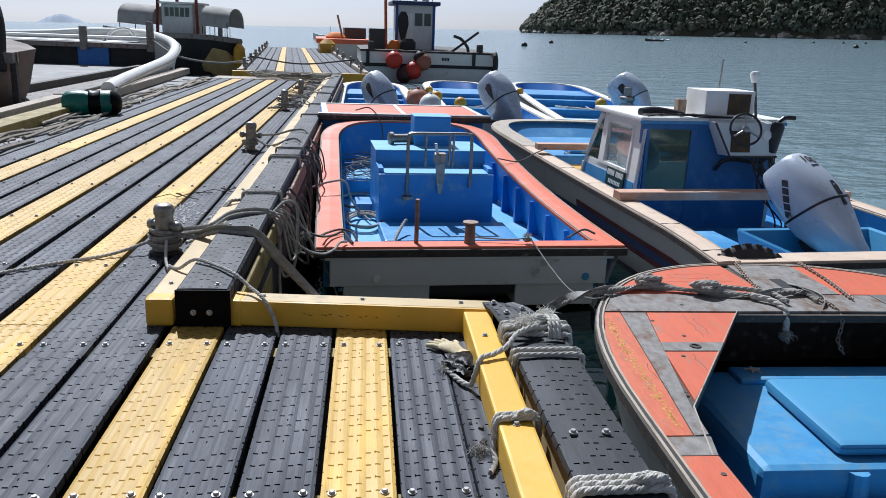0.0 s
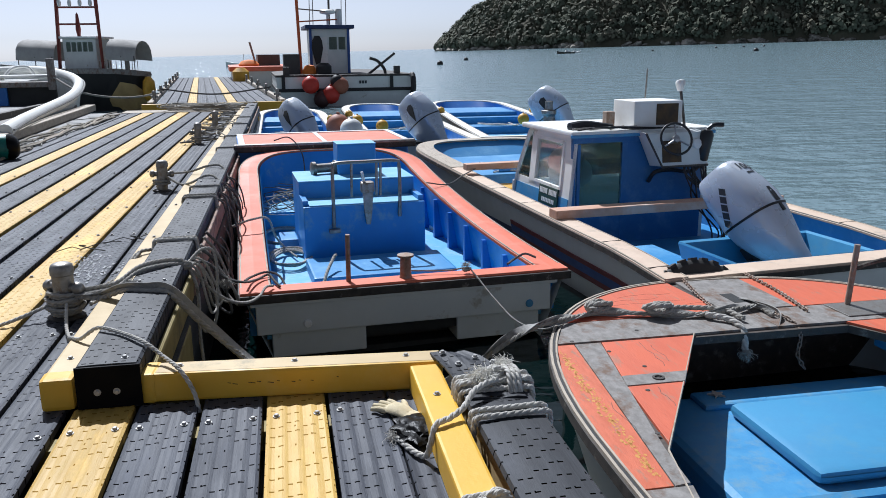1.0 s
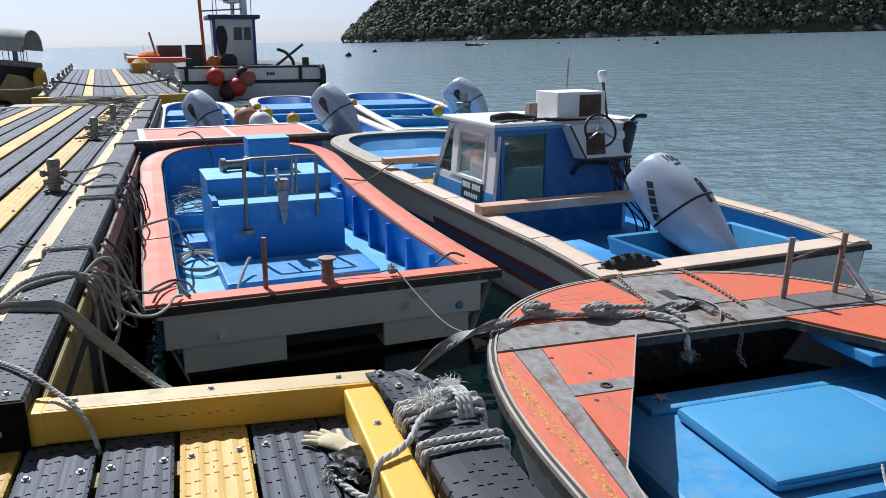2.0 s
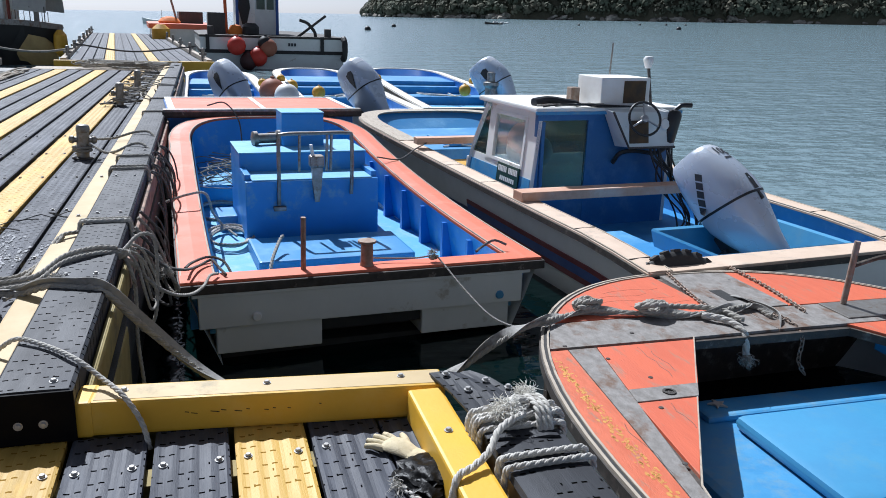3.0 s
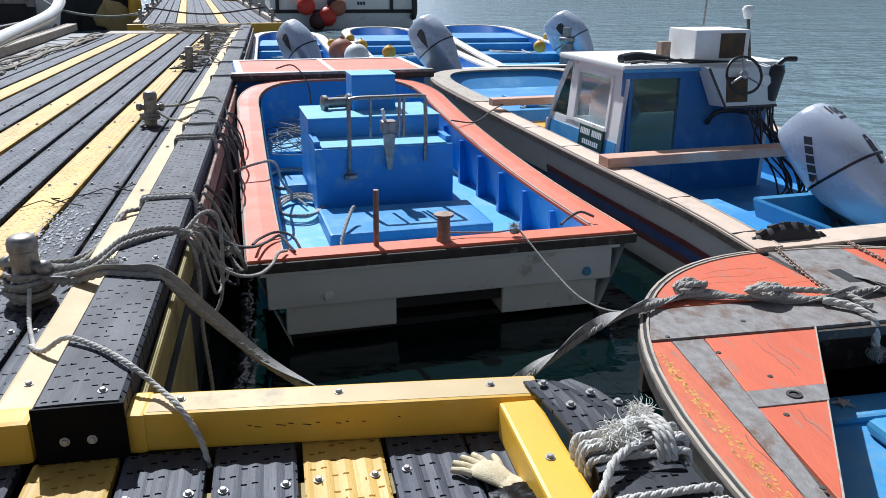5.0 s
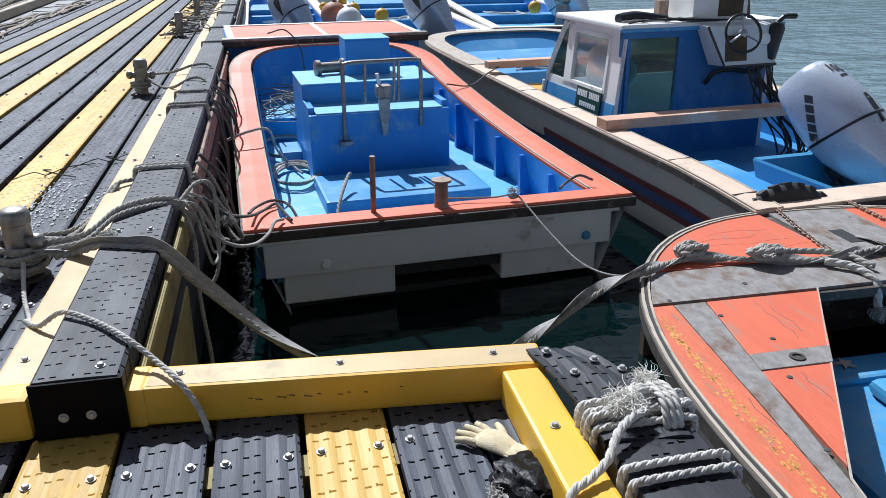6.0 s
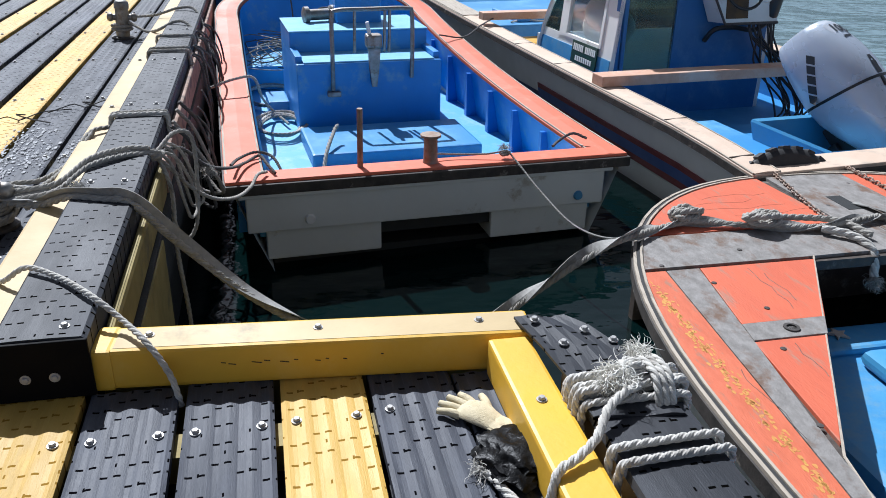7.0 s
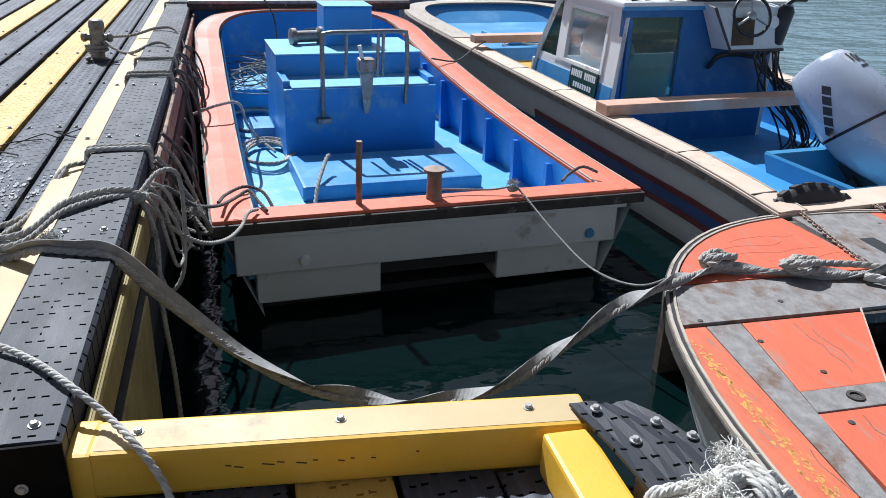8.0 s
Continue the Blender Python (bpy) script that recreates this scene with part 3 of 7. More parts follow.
def plank_mesh(width, length, mat, name="plank"):
    k = 20
    prof = []
    for i in range(k + 1):
        x = -width / 2 + width * i / k
        z = 0.0024 * math.cos(2 * math.pi * x / 0.058)
        if i in (0, k):
            z -= 0.006
        prof.append((x, z))
    ring = prof + [(width / 2, -0.034), (-width / 2, -0.034)]
    bm = loft([[Vector((x, y, z)) for x, z in ring] for y in (-length / 2, length / 2)])
    bmesh.ops.recalc_face_normals(bm, faces=bm.faces)
    me = bpy.data.meshes.new(name)
    bm.to_mesh(me)
    bm.free()
    me.materials.append(mat)
    return me


def bolt_mesh(r=0.0100):
    bm = lathe([(r * 1.45, -0.002), (r * 1.45, 0.0022), (r * 1.1, 0.0024)], 14)
    lathe([(r, 0.0), (r, 0.0085), (r * 0.8, 0.0105)], 6, bm=bm)
    bmesh.ops.recalc_face_normals(bm, faces=bm.faces)
    me = bpy.data.meshes.new("bolt")
    bm.to_mesh(me)
    bm.free()
    me.materials.append(bolt_steel)
    return me


BOLT = bolt_mesh()
rng = random.Random(11)
pontoon = thing("pontoon_deck", pose(0, 0, 0), "floating pontoon deck of grey and yellow moulded plastic planks", "pontoon", kind="structure")
MAIN = [(-1.02, 0), (-1.285, 0), (-1.555, 1), (-1.84, 0), (-2.12, 0), (-2.41, 1), (-2.69, 0), (-2.97, 0), (-3.26, 1), (-3.54, 0), (-3.82, 0)]
NEAR = [(0.285, 0), (0.03, 1), (-0.228, 0), (-0.487, 0), (-0.742, 1)]
bolts_made = 0


def lay_plank(x, y0, y1, yellow, width=PLANK_W, bolts=True):
    global bolts_made
    length = y1 - y0
    key = "plank_%d_%d_%d" % (yellow, round(width * 1000), round(length * 1000))
    me = bpy.data.meshes.get(key) or plank_mesh(width, length, deck_yellow if yellow else deck_grey, key)
    ob = new("plank", me)
    ob.parent = pontoon
    ob.matrix_basis = pose(x + rng.uniform(-0.003, 0.003), (y0 + y1) / 2, rng.uniform(-0.002, 0.002), 0, rng.uniform(-0.25, 0.25), rng.uniform(-0.03, 0.03))
    if bolts:
        for k in range(-4, 8):
            yb = 3.55 + JOIST * k
            if y0 + 0.02 < yb < y1 - 0.02 and 0.8 < yb < 11.5:
                for dx in (-0.083, 0.083):
                    if bolts_made < 290 and abs(dx) < width / 2:
                        b = new("bolt", BOLT)
                        b.parent = ob
                        b.matrix_basis = pose(dx + rng.uniform(-0.004, 0.004), yb - (y0 + y1) / 2 + rng.uniform(-0.006, 0.006), 0.001, 0, 0, rng.uniform(0, 60))
                        bolts_made += 1


for x, c in NEAR:
    lay_plank(x, -3.0, 3.78, c)
lay_plank(0.475, -3.0, 3.70, 0, 0.12, False)
for i, (x, c) in enumerate(MAIN):
    cuts = [-3.0, 3.0 + (i % 3) * 0.4, 9.3 + (i % 2) * 0.6, 15.6, 21.8]
    for a, b in zip(cuts, cuts[1:]):
        lay_plank(x, a, b - 0.004, c)

# joists seen in the gaps
for k in range(-4, 16):
    y = 3.55 + JOIST * k
    part("joist", box(-3.9, 0.6 if y < 3.7 else -0.9, y - 0.05, y + 0.05, -0.12, -0.037), yellow_dirty, pontoon)
part("float_body", box(-3.85, -0.62, 3.8, 21.8, -1.2, -0.14, 0.03), float_and_shade_dark, pontoon, "dark float under the deck")
part("float_body", box(-3.85, 0.6, -3.0, 3.62, -1.2, -0.14, 0.03), float_and_shade_dark, pontoon, "dark float under the deck")
part("end_plate", box(-3.9, -0.6, 21.8, 22.7, -0.03, 0.01, 0.004), wood_pale, pontoon, "pale plate at the joint of two pontoons")


def rail_profile(w, h):
    return [(-w / 2, -0.002), (-w / 2, h - 0.012), (-w / 2 + 0.012, h), (-w / 6, h + 0.002), (w / 6, h + 0.002), (w / 2 - 0.012, h), (w / 2, h - 0.012), (w / 2, -0.002)]


def rail_piece(name, w, h, length, mat):
    bm = loft([[Vector((x, y, z)) for x, z in rail_profile(w, h)] for y in (0, length)])
    return bm


# bull rail along the long pontoon
bull = thing("bull_rail", pose(-0.718, 3.78, 0), "black ribbed plastic bull rail bolted along the pontoon edge", "rail", kind="structure")
for y, ln in ((0.0, 5.9), (5.91, 6.0), (11.92, 6.1)):
    part("rail_length", rail_piece("rail", 0.25, 0.19, ln, rail_black), rail_black, bull, m=pose(0, y, 0.0))
end = part("end_cap", box(-0.128, 0.128, -0.012, 0.0, 0.004, 0.186, 0.005), black_end, bull, "folded black end sheet")
for dx in (-0.045, 0.03):
    part("bolt", BOLT, None, end, m=pose(dx, -0.012, 0.075, 90, 0, 0))
for y in (0.05, 1.25, 2.5, 3.7, 4.9):
    for dx in (-0.07, 0.06):
        if y > 0.1 or dx > 0:
            part("bolt", BOLT, None, bull, m=pose(dx, y + 0.01, 0.192, 0, 0, 20))
kerb = thing("kerb_timber", pose(-0.925, 3.80, 0), "sun-bleached yellow kerb beam beside the bull rail", "kerb", kind="structure")
part("beam", box(-0.062, 0.062, 0.0, 17.8, 0.0, 0.128, 0.012), kerb_cream, kerb)
part("end_block", box(-0.067, 0.067, -0.012, 0.10, -0.004, 0.134, 0.02), yellow_paint, kerb, "brighter yellow end block")
for y in (0.25, 1.5, 2.7, 4.0, 5.2):
    part("bolt", BOLT, None, kerb, m=pose(0.0, y, 0.129, 0, 0, 10))
side = thing("edge_beam", pose(-0.545, 3.93, 0), "dirty yellow steel edge beam under the bull rail", "beam", kind="structure")
part("upper_flange", box(-0.045, -0.014, 0.0, 1.6, -0.06, 0.10, 0.02), yellow_dirty, side)
part("upper_flange", box(-0.045, -0.010, 1.62, 18.0, -0.06, 0.10, 0.012), flange_brown, side, "faded pink-brown stretch of beam")
part("lower_panel", box(-0.022, 0.010, 0.0, 1.1, -0.75, -0.075, 0.008), yellow_dirty, side)
part("web", box(-0.03, 0.002, 0.0, 18.0, -0.30, -0.06), float_and_shade_dark, side)

# cross bar and the right-hand edge of the near deck
bar = thing("cross_bar", pose(-0.585, 3.865, 0, 0, 0, -5.0), "yellow painted cross bar at the end of the deck", "rail", kind="structure")
part("bar", box(0.0, 1.255, -0.068, 0.068, 0.0, 0.126, 0.012), yellow_paint, bar)
# cream slab: bleached paint, and the sun's glare put into its colour
part("worn_top", box(0.052, 1.246, -0.055, 0.055, 0.1255, 0.1272, 0.0006), kerb_cream, bar, "sun-bleached top of the bar with sun glare painted in")
part("sleeve", box(-0.012, 0.05, -0.074, 0.074, -0.002, 0.128, 0.012), yellow_paint, bar)
for x in (0.14, 0.62, 1.10):
    part("bolt", BOLT, None, bar, m=pose(x, 0.01, 0.1275, 0, 0, 15))
for x, w, z in ((0.345, 0.014, 0.071), (0.365, 0.022, 0.066), (0.43, 0.030, 0.069), (0.465, 0.018, 0.072), (0.51, 0.026, 0.066), (0.55, 0.012, 0.070), (0.61, 0.016, 0.064), (0.64, 0.010, 0.068), (0.69, 0.012, 0.065), (0.80, 0.008, 0.075)):
    part("scrape", box(x, x + w, -0.0692, -0.067, z, z + 0.0028), scar, bar, "dark scrape in the paint", m=pose(x, 0, z, 0, 9, 0) @ pose(-x, 0, -z))
part("fascia", box(0.0, 1.25, -0.02, 0.05, -0.9, -0.004), yellow_dirty, bar)

kerb2 = thing("kerb_timber", pose(0.575, 3.68, 0, 0, 0, -0.6), "yellow painted kerb beam along the near deck", "kerb", kind="structure")
part("beam", box(-0.062, 0.062, -6.6, 0.0, 0.0, 0.120, 0.011), yellow_paint, kerb2)
for y in (-0.32, -1.15, -2.0):
    part("bolt", BOLT, None, kerb2, m=pose(0.0, y, 0.121, 0, 0, 10))
bull2 = thing("bull_rail", pose(0.785, -3.0, 0.0), "black ribbed plastic bull rail with a bent end sheet", "rail", kind="structure")
part("timber", box(-0.11, 0.10, 0.0, 6.50, -0.06, 0.135, 0.012), kerb_cream, bull2, "pale timber core")
part("cover", loft([[Vector((x, y, z + 0.012 + dz)) for x, z in [(-0.128, 0.115), (-0.122, 0.135), (-0.04, 0.139), (0.04, 0.139), (0.122, 0.135), (0.13, 0.02), (0.118, 0.02), (0.110, 0.124), (-0.110, 0.124), (-0.116, 0.115)]] for y, dz in ((0.0, 0), (6.0, 0), (6.25, 0.0))]), rail_black, bull2)
bent = bmesh.new()
rings = []
for y, x0, x1, dz in ((6.22, -0.13, 0.13, 0.002), (6.40, -0.135, 0.12, 0.002), (6.56, -0.15, 0.10, 0.0), (6.68, -0.165, 0.055, -0.004), (6.76, -0.17, 0.0, -0.010)):
    rings.append([Vector((x0 + (x1 - x0) * i / 8, y - 0.03 * (i / 8), 0.154 + dz + 0.004 * math.sin(i * 1.4 + y * 9) - (0.03 if i == 8 else 0))) for i in range(9)])
loft([r + [p - Vector((0, 0, 0.008)) for p in r[::-1]] for r in rings], bm=bent)
sheet = part("bent_sheet", bent, rail_black, bull2, "wavy nailed-down end sheet")
for x, y in ((-0.125, 6.70), (-0.085, 6.56), (0.0, 6.62), (0.06, 6.55), (0.05, 5.4), (-0.06, 5.4), (0.05, 4.4), (-0.05, 4.4)):
    part("bolt", BOLT, None, sheet if y > 6 else bull2, m=pose(x, y, 0.158, 0, 0, 30) @ Matrix.Diagonal((1.0, 1.0, 1.0, 1)))


def bollard_parts(th, h=0.31):
    part("post", lathe([(0.062, 0.0), (0.058, 0.02), (0.056, h - 0.07), (0.062, h - 0.065), (0.062, h - 0.03), (0.056, h - 0.012), (0.040, h - 0.002), (0.0, h + 0.004)], 18), galv, th, smooth=True)
    part("base_ring", lathe([(0.10, 0.0), (0.10, 0.012), (0.07, 0.016)], 18), iron_dark, th)
    part("cross_pin", lathe([(0.010, -0.125), (0.026, -0.12), (0.036, -0.105), (0.036, -0.085), (0.026, -0.075), (0.026, 0.075), (0.036, 0.085), (0.036, 0.105), (0.026, 0.12), (0.010, 0.125)], 12, m=pose(0, 0, h * 0.55, 90, 0, 62)), galv, th, smooth=True)


bollard = thing("bollard", pose(-1.20, 5.10, 0), "galvanised steel mooring post with rope wound round it", "bollard", group="mooring posts on the pontoon")
bollard_parts(bollard)
for x, y, s in ((-1.27, 9.45, 1.05), (-1.34, 14.1, 1.1), (-1.28, 16.9, 1.1)):
    copy_thing(bollard, pose(x, y, 0, 2, 3, 40) @ Matrix.Diagonal((1, 1, s, 1)))

# the pontoon beyond
far_deck = thing("pontoon_deck", pose(-1.75, 24.2, 0.02, 0, 0, 5.2), "second floating pontoon with grey and yellow planks", "pontoon", kind="structure")
for i in range(12):
    me = bpy.data.meshes.get("far_plank_%d" % (i in (3, 7))) or plank_mesh(0.262, 28.5, deck_yellow if i in (3, 7) else deck_grey, "far_plank_%d" % (i in (3, 7)))
    ob = new("plank", me)
    ob.parent = far_deck
    ob.matrix_basis = pose(-1.55 + i * 0.285, 14.3, 0)
part("float_body", box(-1.7, 1.75, 0.1, 28.5, -1.2, -0.05), float_and_shade_dark, far_deck)
part("end_beam", box(-2.0, 1.95, -0.12, 0.0, -0.25, 0.07, 0.02), yellow_paint, far_deck, "yellow end beam")
for sx in (-1.78, 1.82):
    part("edge_beam", box(sx - 0.07, sx + 0.07, 0, 28.5, -0.02, 0.12, 0.02), wood_pale, far_deck)
for i in range(7):
    for sx in (-1.72, 1.76):
        b = copy_thing(bollard, pose(-1.75, 24.2, 0.02, 0, 0, 5.2) @ pose(sx, 1.2 + i * 4.3, 0.02, 0, 0, i * 30) @ Matrix.Diagonal((0.9, 0.9, 1.15, 1)))
        tagged(b, "dark steel mooring post on the far pontoon", "bollard", "posts of the far pontoon")

# ---- boats ----


def outline(w0, w1, length, nose, n, sheer, count=44, stern=0.0):
    """Rail line in plan from the port stern corner round the bow to the starboard stern corner."""
    half = []
    straight = length - nose
    k = 14
    for i in range(k):
        t = i / k
        half.append((w0 + (w1 - w0) * (t ** 1.2), stern + (straight - stern) * t))
    for i in range(count // 2 + 1):
        a = math.pi / 2 * i / (count // 2)
        half.append((w1 * max(0.0, math.cos(a)) ** (2 / n), straight + nose * math.sin(a) ** (2 / n)))
    port = [Vector((-x, y, sheer(y))) for x, y in half]
    star = [Vector((x, y, sheer(y))) for x, y in half[-2::-1]]
    return port + star


def inset(pts, d):
    out = []
    n = len(pts)
    for i, p in enumerate(pts):
        t = pts[min(i + 1, n - 1)] - pts[max(i - 1, 0)]
        t.z = 0
        t.normalize()
        nrm = Vector((t.y, -t.x, 0))
        out.append(Vector((p.x + nrm.x * d, p.y + nrm.y * d, p.z)))
    return out


def hull(th, w0, w1, length, nose, n, sheer, rail_w, mats, floor_z, bottom=-1.0, rail_t=0.05, flare=0.10, rake=0.5, stern_w=0.14, stern=0.0, wall_in=0.10, transom=True):
    gun, side_m, liner, floor_m, strip = mats
    o = outline(w0, w1, length, nose, n, sheer, stern=stern)
    c = inset(o, rail_w)
    rings = []
    for p, q in zip(o, c):
        rings.append([p + Vector((0, 0, -rail_t)), p + Vector((0, 0, -0.010)), p.lerp(q, 0.06), p.lerp(q, 0.5) + Vector((0, 0, 0.006)), q.lerp(p, 0.06), q + Vector((0, 0, -0.010)), q + Vector((0, 0, -rail_t))])
    part("gunwale", loft(rings), gun, th)
    for d in (0.004, rail_w - 0.016):
        ea, eb = inset(o, d), inset(o, d + 0.012)
        part("edge_line", loft([[p + Vector((0, 0, -0.006)), p + Vector((0, 0, 0.0035)), q + Vector((0, 0, 0.0035)), q + Vector((0, 0, -0.006))] for p, q in zip(ea, eb)]), wood_pale, th, "thin bare edge line")
    # rub strip
    o2 = inset(o, -0.012)
    o3 = inset(o, 0.03)
    part("rub_strip", loft([[a + Vector((0, 0, -rail_t - 0.018)), a + Vector((0, 0, -rail_t * 0.4)), b + Vector((0, 0, -rail_t * 0.4)), b + Vector((0, 0, -rail_t - 0.018))] for a, b in zip(o2, o3)]), strip, th)

    def lower(d, z, back):
        ring = []
        for p in inset(o, d):
            f = max(0.0, (p.y - (length - nose * 1.3)) / (nose * 1.3))
            ring.append(Vector((p.x, p.y - back * f * f, z if z < -0.5 else p.z + z)))
        return ring

    r1, r2, r3 = lower(0.03, -rail_t, 0), lower(0.03 + flare * 0.5, -0.28, rake * 0.4), lower(0.03 + flare * 1.6, bottom, rake)
    part("hull_side", loft([r1, r2, r3], closed=False), side_m, th, smooth=True)
    ci = inset(o, rail_w + 0.02)
    lo = []
    for p in inset(o, rail_w + wall_in):
        f = max(0.0, (p.y - (length - nose * 1.3)) / (nose * 1.3))
        lo.append(Vector((p.x * (0.95 if wall_in > 0.06 else 1.0), max(p.y - (rake * 0.75 + 0.1) * f * f, stern + 0.1), floor_z)))
    part("inner_side", loft([[p + Vector((0, 0, -0.02)) for p in ci], lo], closed=False), liner, th, smooth=True)
    n_lo = len(lo)
    part("floor", loft([[lo[i], lo[n_lo - 1 - i], lo[n_lo - 1 - i] - Vector((0, 0, 0.03)), lo[i] - Vector((0, 0, 0.03))] for i in range(n_lo // 2)]), floor_m, th)
    if stern_w:
        part("stern_rail", box(-w0, w0, stern - 0.01, stern + stern_w, sheer(0) - rail_t, sheer(0) + 0.004, 0.008), gun, th)
        part("stern_strip", box(-w0 - 0.012, w0 + 0.012, stern - 0.03, stern + 0.02, sheer(0) - rail_t - 0.016, sheer(0) - rail_t * 0.4, 0.008), strip, th)
        part("inner_transom", box(-w0 + 0.06, w0 - 0.06, stern + stern_w - 0.03, stern + stern_w, floor_z, sheer(0) - 0.02), liner, th)
    if transom:
        part("transom", prism_y([(-w0 + 0.05, sheer(0) - rail_t), (w0 - 0.05, sheer(0) - rail_t), (w0 - 0.05 - flare, bottom), (-w0 + 0.05 + flare, bottom)], stern, stern + 0.05), side_m, th)
    return o, c


def prism_y(pts, y0, y1, bm=None):
    bm = bm or bmesh.new()
    lo = [bm.verts.new((x, y0, z)) for x, z in pts]
    hi = [bm.verts.new((x, y1, z)) for x, z in pts]
    n = len(pts)
    bm.faces.new(lo)
    bm.faces.new(hi[::-1])
    for i in range(n):
        bm.faces.new((lo[i], lo[(i + 1) % n], hi[(i + 1) % n], hi[i]))
    return bm


def prism_x(pts, x0, x1, bm=None):
    bm = bm or bmesh.new()
    lo = [bm.verts.new((x0, y, z)) for y, z in pts]
    hi = [bm.verts.new((x1, y, z)) for y, z in pts]
    n = len(pts)
    bm.faces.new(lo)
    bm.faces.new(hi[::-1])
    for i in range(n):
        bm.faces.new((lo[i], lo[(i + 1) % n], hi[(i + 1) % n], hi[i]))
    return bm


# orange-railed open boat beside the pontoon
def orange_boat():
    th = thing("open_boat", pose(0.935, 6.34, 0, 0, 0, 4.0), "open boat with salmon-orange rails, blue inside, moored beside the pontoon", "boat")
    sheer = lambda y: -0.27 + 0.44 * (max(0, y) / 5.25) ** 2.2
    fz = -0.64
    hull(th, 1.275, 1.17, 5.25, 1.15, 3.0, sheer, 0.23, (orange_paint, hull_grey, console_blue, blue_lit_floor, rub_strip), fz, bottom=-1.0, stern_w=0.16, transom=False, flare=0.17, wall_in=-0.05)
    # transom: a deep upper board and two lower boxes with a well between them
    part("transom_board", box(-1.17, 1.13, -0.005, 0.06, -0.60, -0.33, 0.01), hull_grey, th)
    for x0, x1 in ((-1.06, -0.36), (0.36, 1.04)):
        part("transom_box", box(x0, x1, 0.02, 0.9, -0.79, -0.595, 0.01), hull_grey, th)
    part("stern_fender", box(-1.292, 1.292, -0.036, 0.018, -0.352, -0.286, 0.010), rub_strip, th, "scuffed black stern fender strip")
    part("stern_moulding", box(-1.21, 1.18, -0.022, 0.03, -0.378, -0.352, 0.006), hull_grey, th)
    # dark panels added so that the open well looks black with shade
    part("well_roof", box(-0.36, 0.36, 0.05, 0.34, -0.69, -0.59), float_and_shade_dark, th)
    part("well", box(-0.36, 0.36, 0.30, 0.35, -1.05, -0.59), float_and_shade_dark, th)
    part("bottom", box(-1.02, 1.0, 0.12, 4.0, -1.08, -0.80), float_and_shade_dark, th, "dark hull bottom")
    for x in (-0.80, 0.95):
        part("drain_plug", lathe([(0.0, 0.02), (0.026, 0.018), (0.033, 0.0)], 14, m=pose(x, -0.007, -0.535, 90, 0, 0)), styrofoam if x < 0 else blue_tub, th, "white cap" if x < 0 else "pale blue cap", smooth=True)
    # ribs on the inner sides
    for sx in (1,):
        for i in range(6):
            y = 0.75 + i * 0.55
            x = (1.275 + (1.17 - 1.275) * (y / 4.1) ** 1.2 - 0.25) * sx
            part("rib", prism_x([(y - 0.03, fz), (y + 0.03, fz), (y + 0.02, sheer(y) - 0.06), (y - 0.02, sheer(y) - 0.06)], x - 0.03 * sx, x + 0.08 * sx), blue_deep, th)
    # console
    part("console_base", box(-0.60, 0.63, 2.15, 3.35, fz, -0.065, 0.012), console_blue, th, "dark blue steering console")
    # thin boards added to paint the console's tops as sunlit
    part("lid_board", box(-0.54, 0.57, 2.165, 2.60, -0.065, -0.053, 0.004), sunlit_blue, th, "console shelf in paler blue, painted as sunlit")
    for x0, x1 in ((-0.60, -0.545), (0.575, 0.63)):
        part("console_cheek", box(x0, x1, 2.22, 2.62, -0.07, -0.012, 0.006), console_blue, th)
    part("console_top", box(-0.60, 0.62, 2.60, 3.35, -0.075, 0.115, 0.012), console_blue, th)
    part("lid_board", box(-0.605, 0.625, 2.595, 3.36, 0.115, 0.127, 0.004), sunlit_blue, th, "console top in paler blue, painted as sunlit")
    part("pillar_box", box(-0.14, 0.28, 2.95, 3.3, 0.11, 0.45, 0.015), console_blue, th)
    part("lid_board", box(-0.143, 0.283, 2.945, 3.305, 0.45, 0.46, 0.003), sunlit_blue, th)
    part("low_locker", box(-0.62, 0.70, 1.20, 1.95, fz, -0.53, 0.02), blue_paint, th)
    part("side_locker", box(-0.80, -0.62, 2.7, 3.1, fz, -0.50, 0.012), blue_paint, th)
    part("bow_platform", box(-0.92, 0.92, 3.75, 4.9, fz, -0.40, 0.02), blue_lit_floor, th)
    # grab frame
    fr = bmesh.new()
    tube([(-0.31, 2.12, -0.28), (-0.31, 2.10, 0.02), (-0.305, 2.10, 0.32), (-0.26, 2.10, 0.365), (0.0, 2.10, 0.37), (0.31, 2.10, 0.37), (0.355, 2.10, 0.325), (0.36, 2.10, 0.02), (0.36, 2.12, -0.20)], 0.018, 8, 0.03, bm=fr)
    frame_ob = part("grab_frame", fr, galv, th, "grey pipe grab frame", smooth=True)
    for x in (-0.12, 0.13, 0.17):
        part("strut", tube([(x, 2.10, 0.36), (x, 2.14, 0.02)], 0.013, 6, 0.2), galv, frame_ob)
    part("foot_plate", box(-0.36, -0.25, 2.08, 2.14, -0.33, -0.29, 0.006), galv, frame_ob)
    lev = part("lever_box", box(-0.03, 0.10, 2.06, 2.18, 0.06, 0.17, 0.02), galv, th, "grey throttle box")
    part("lever", tube([(0.0, 2.1, 0.16), (-0.02, 2.1, 0.27)], 0.016, 8, 0.05), white_paint, lev)
    part("stem", loft([[Vector((x * s + 0.035, 2.10 + y * s, z)) for x, y in ((-0.05, -0.03), (0.05, -0.03), (0.05, 0.03), (-0.05, 0.03))] for z, s in ((0.06, 1.0), (-0.12, 0.75), (-0.26, 0.4))]), galv, lev)
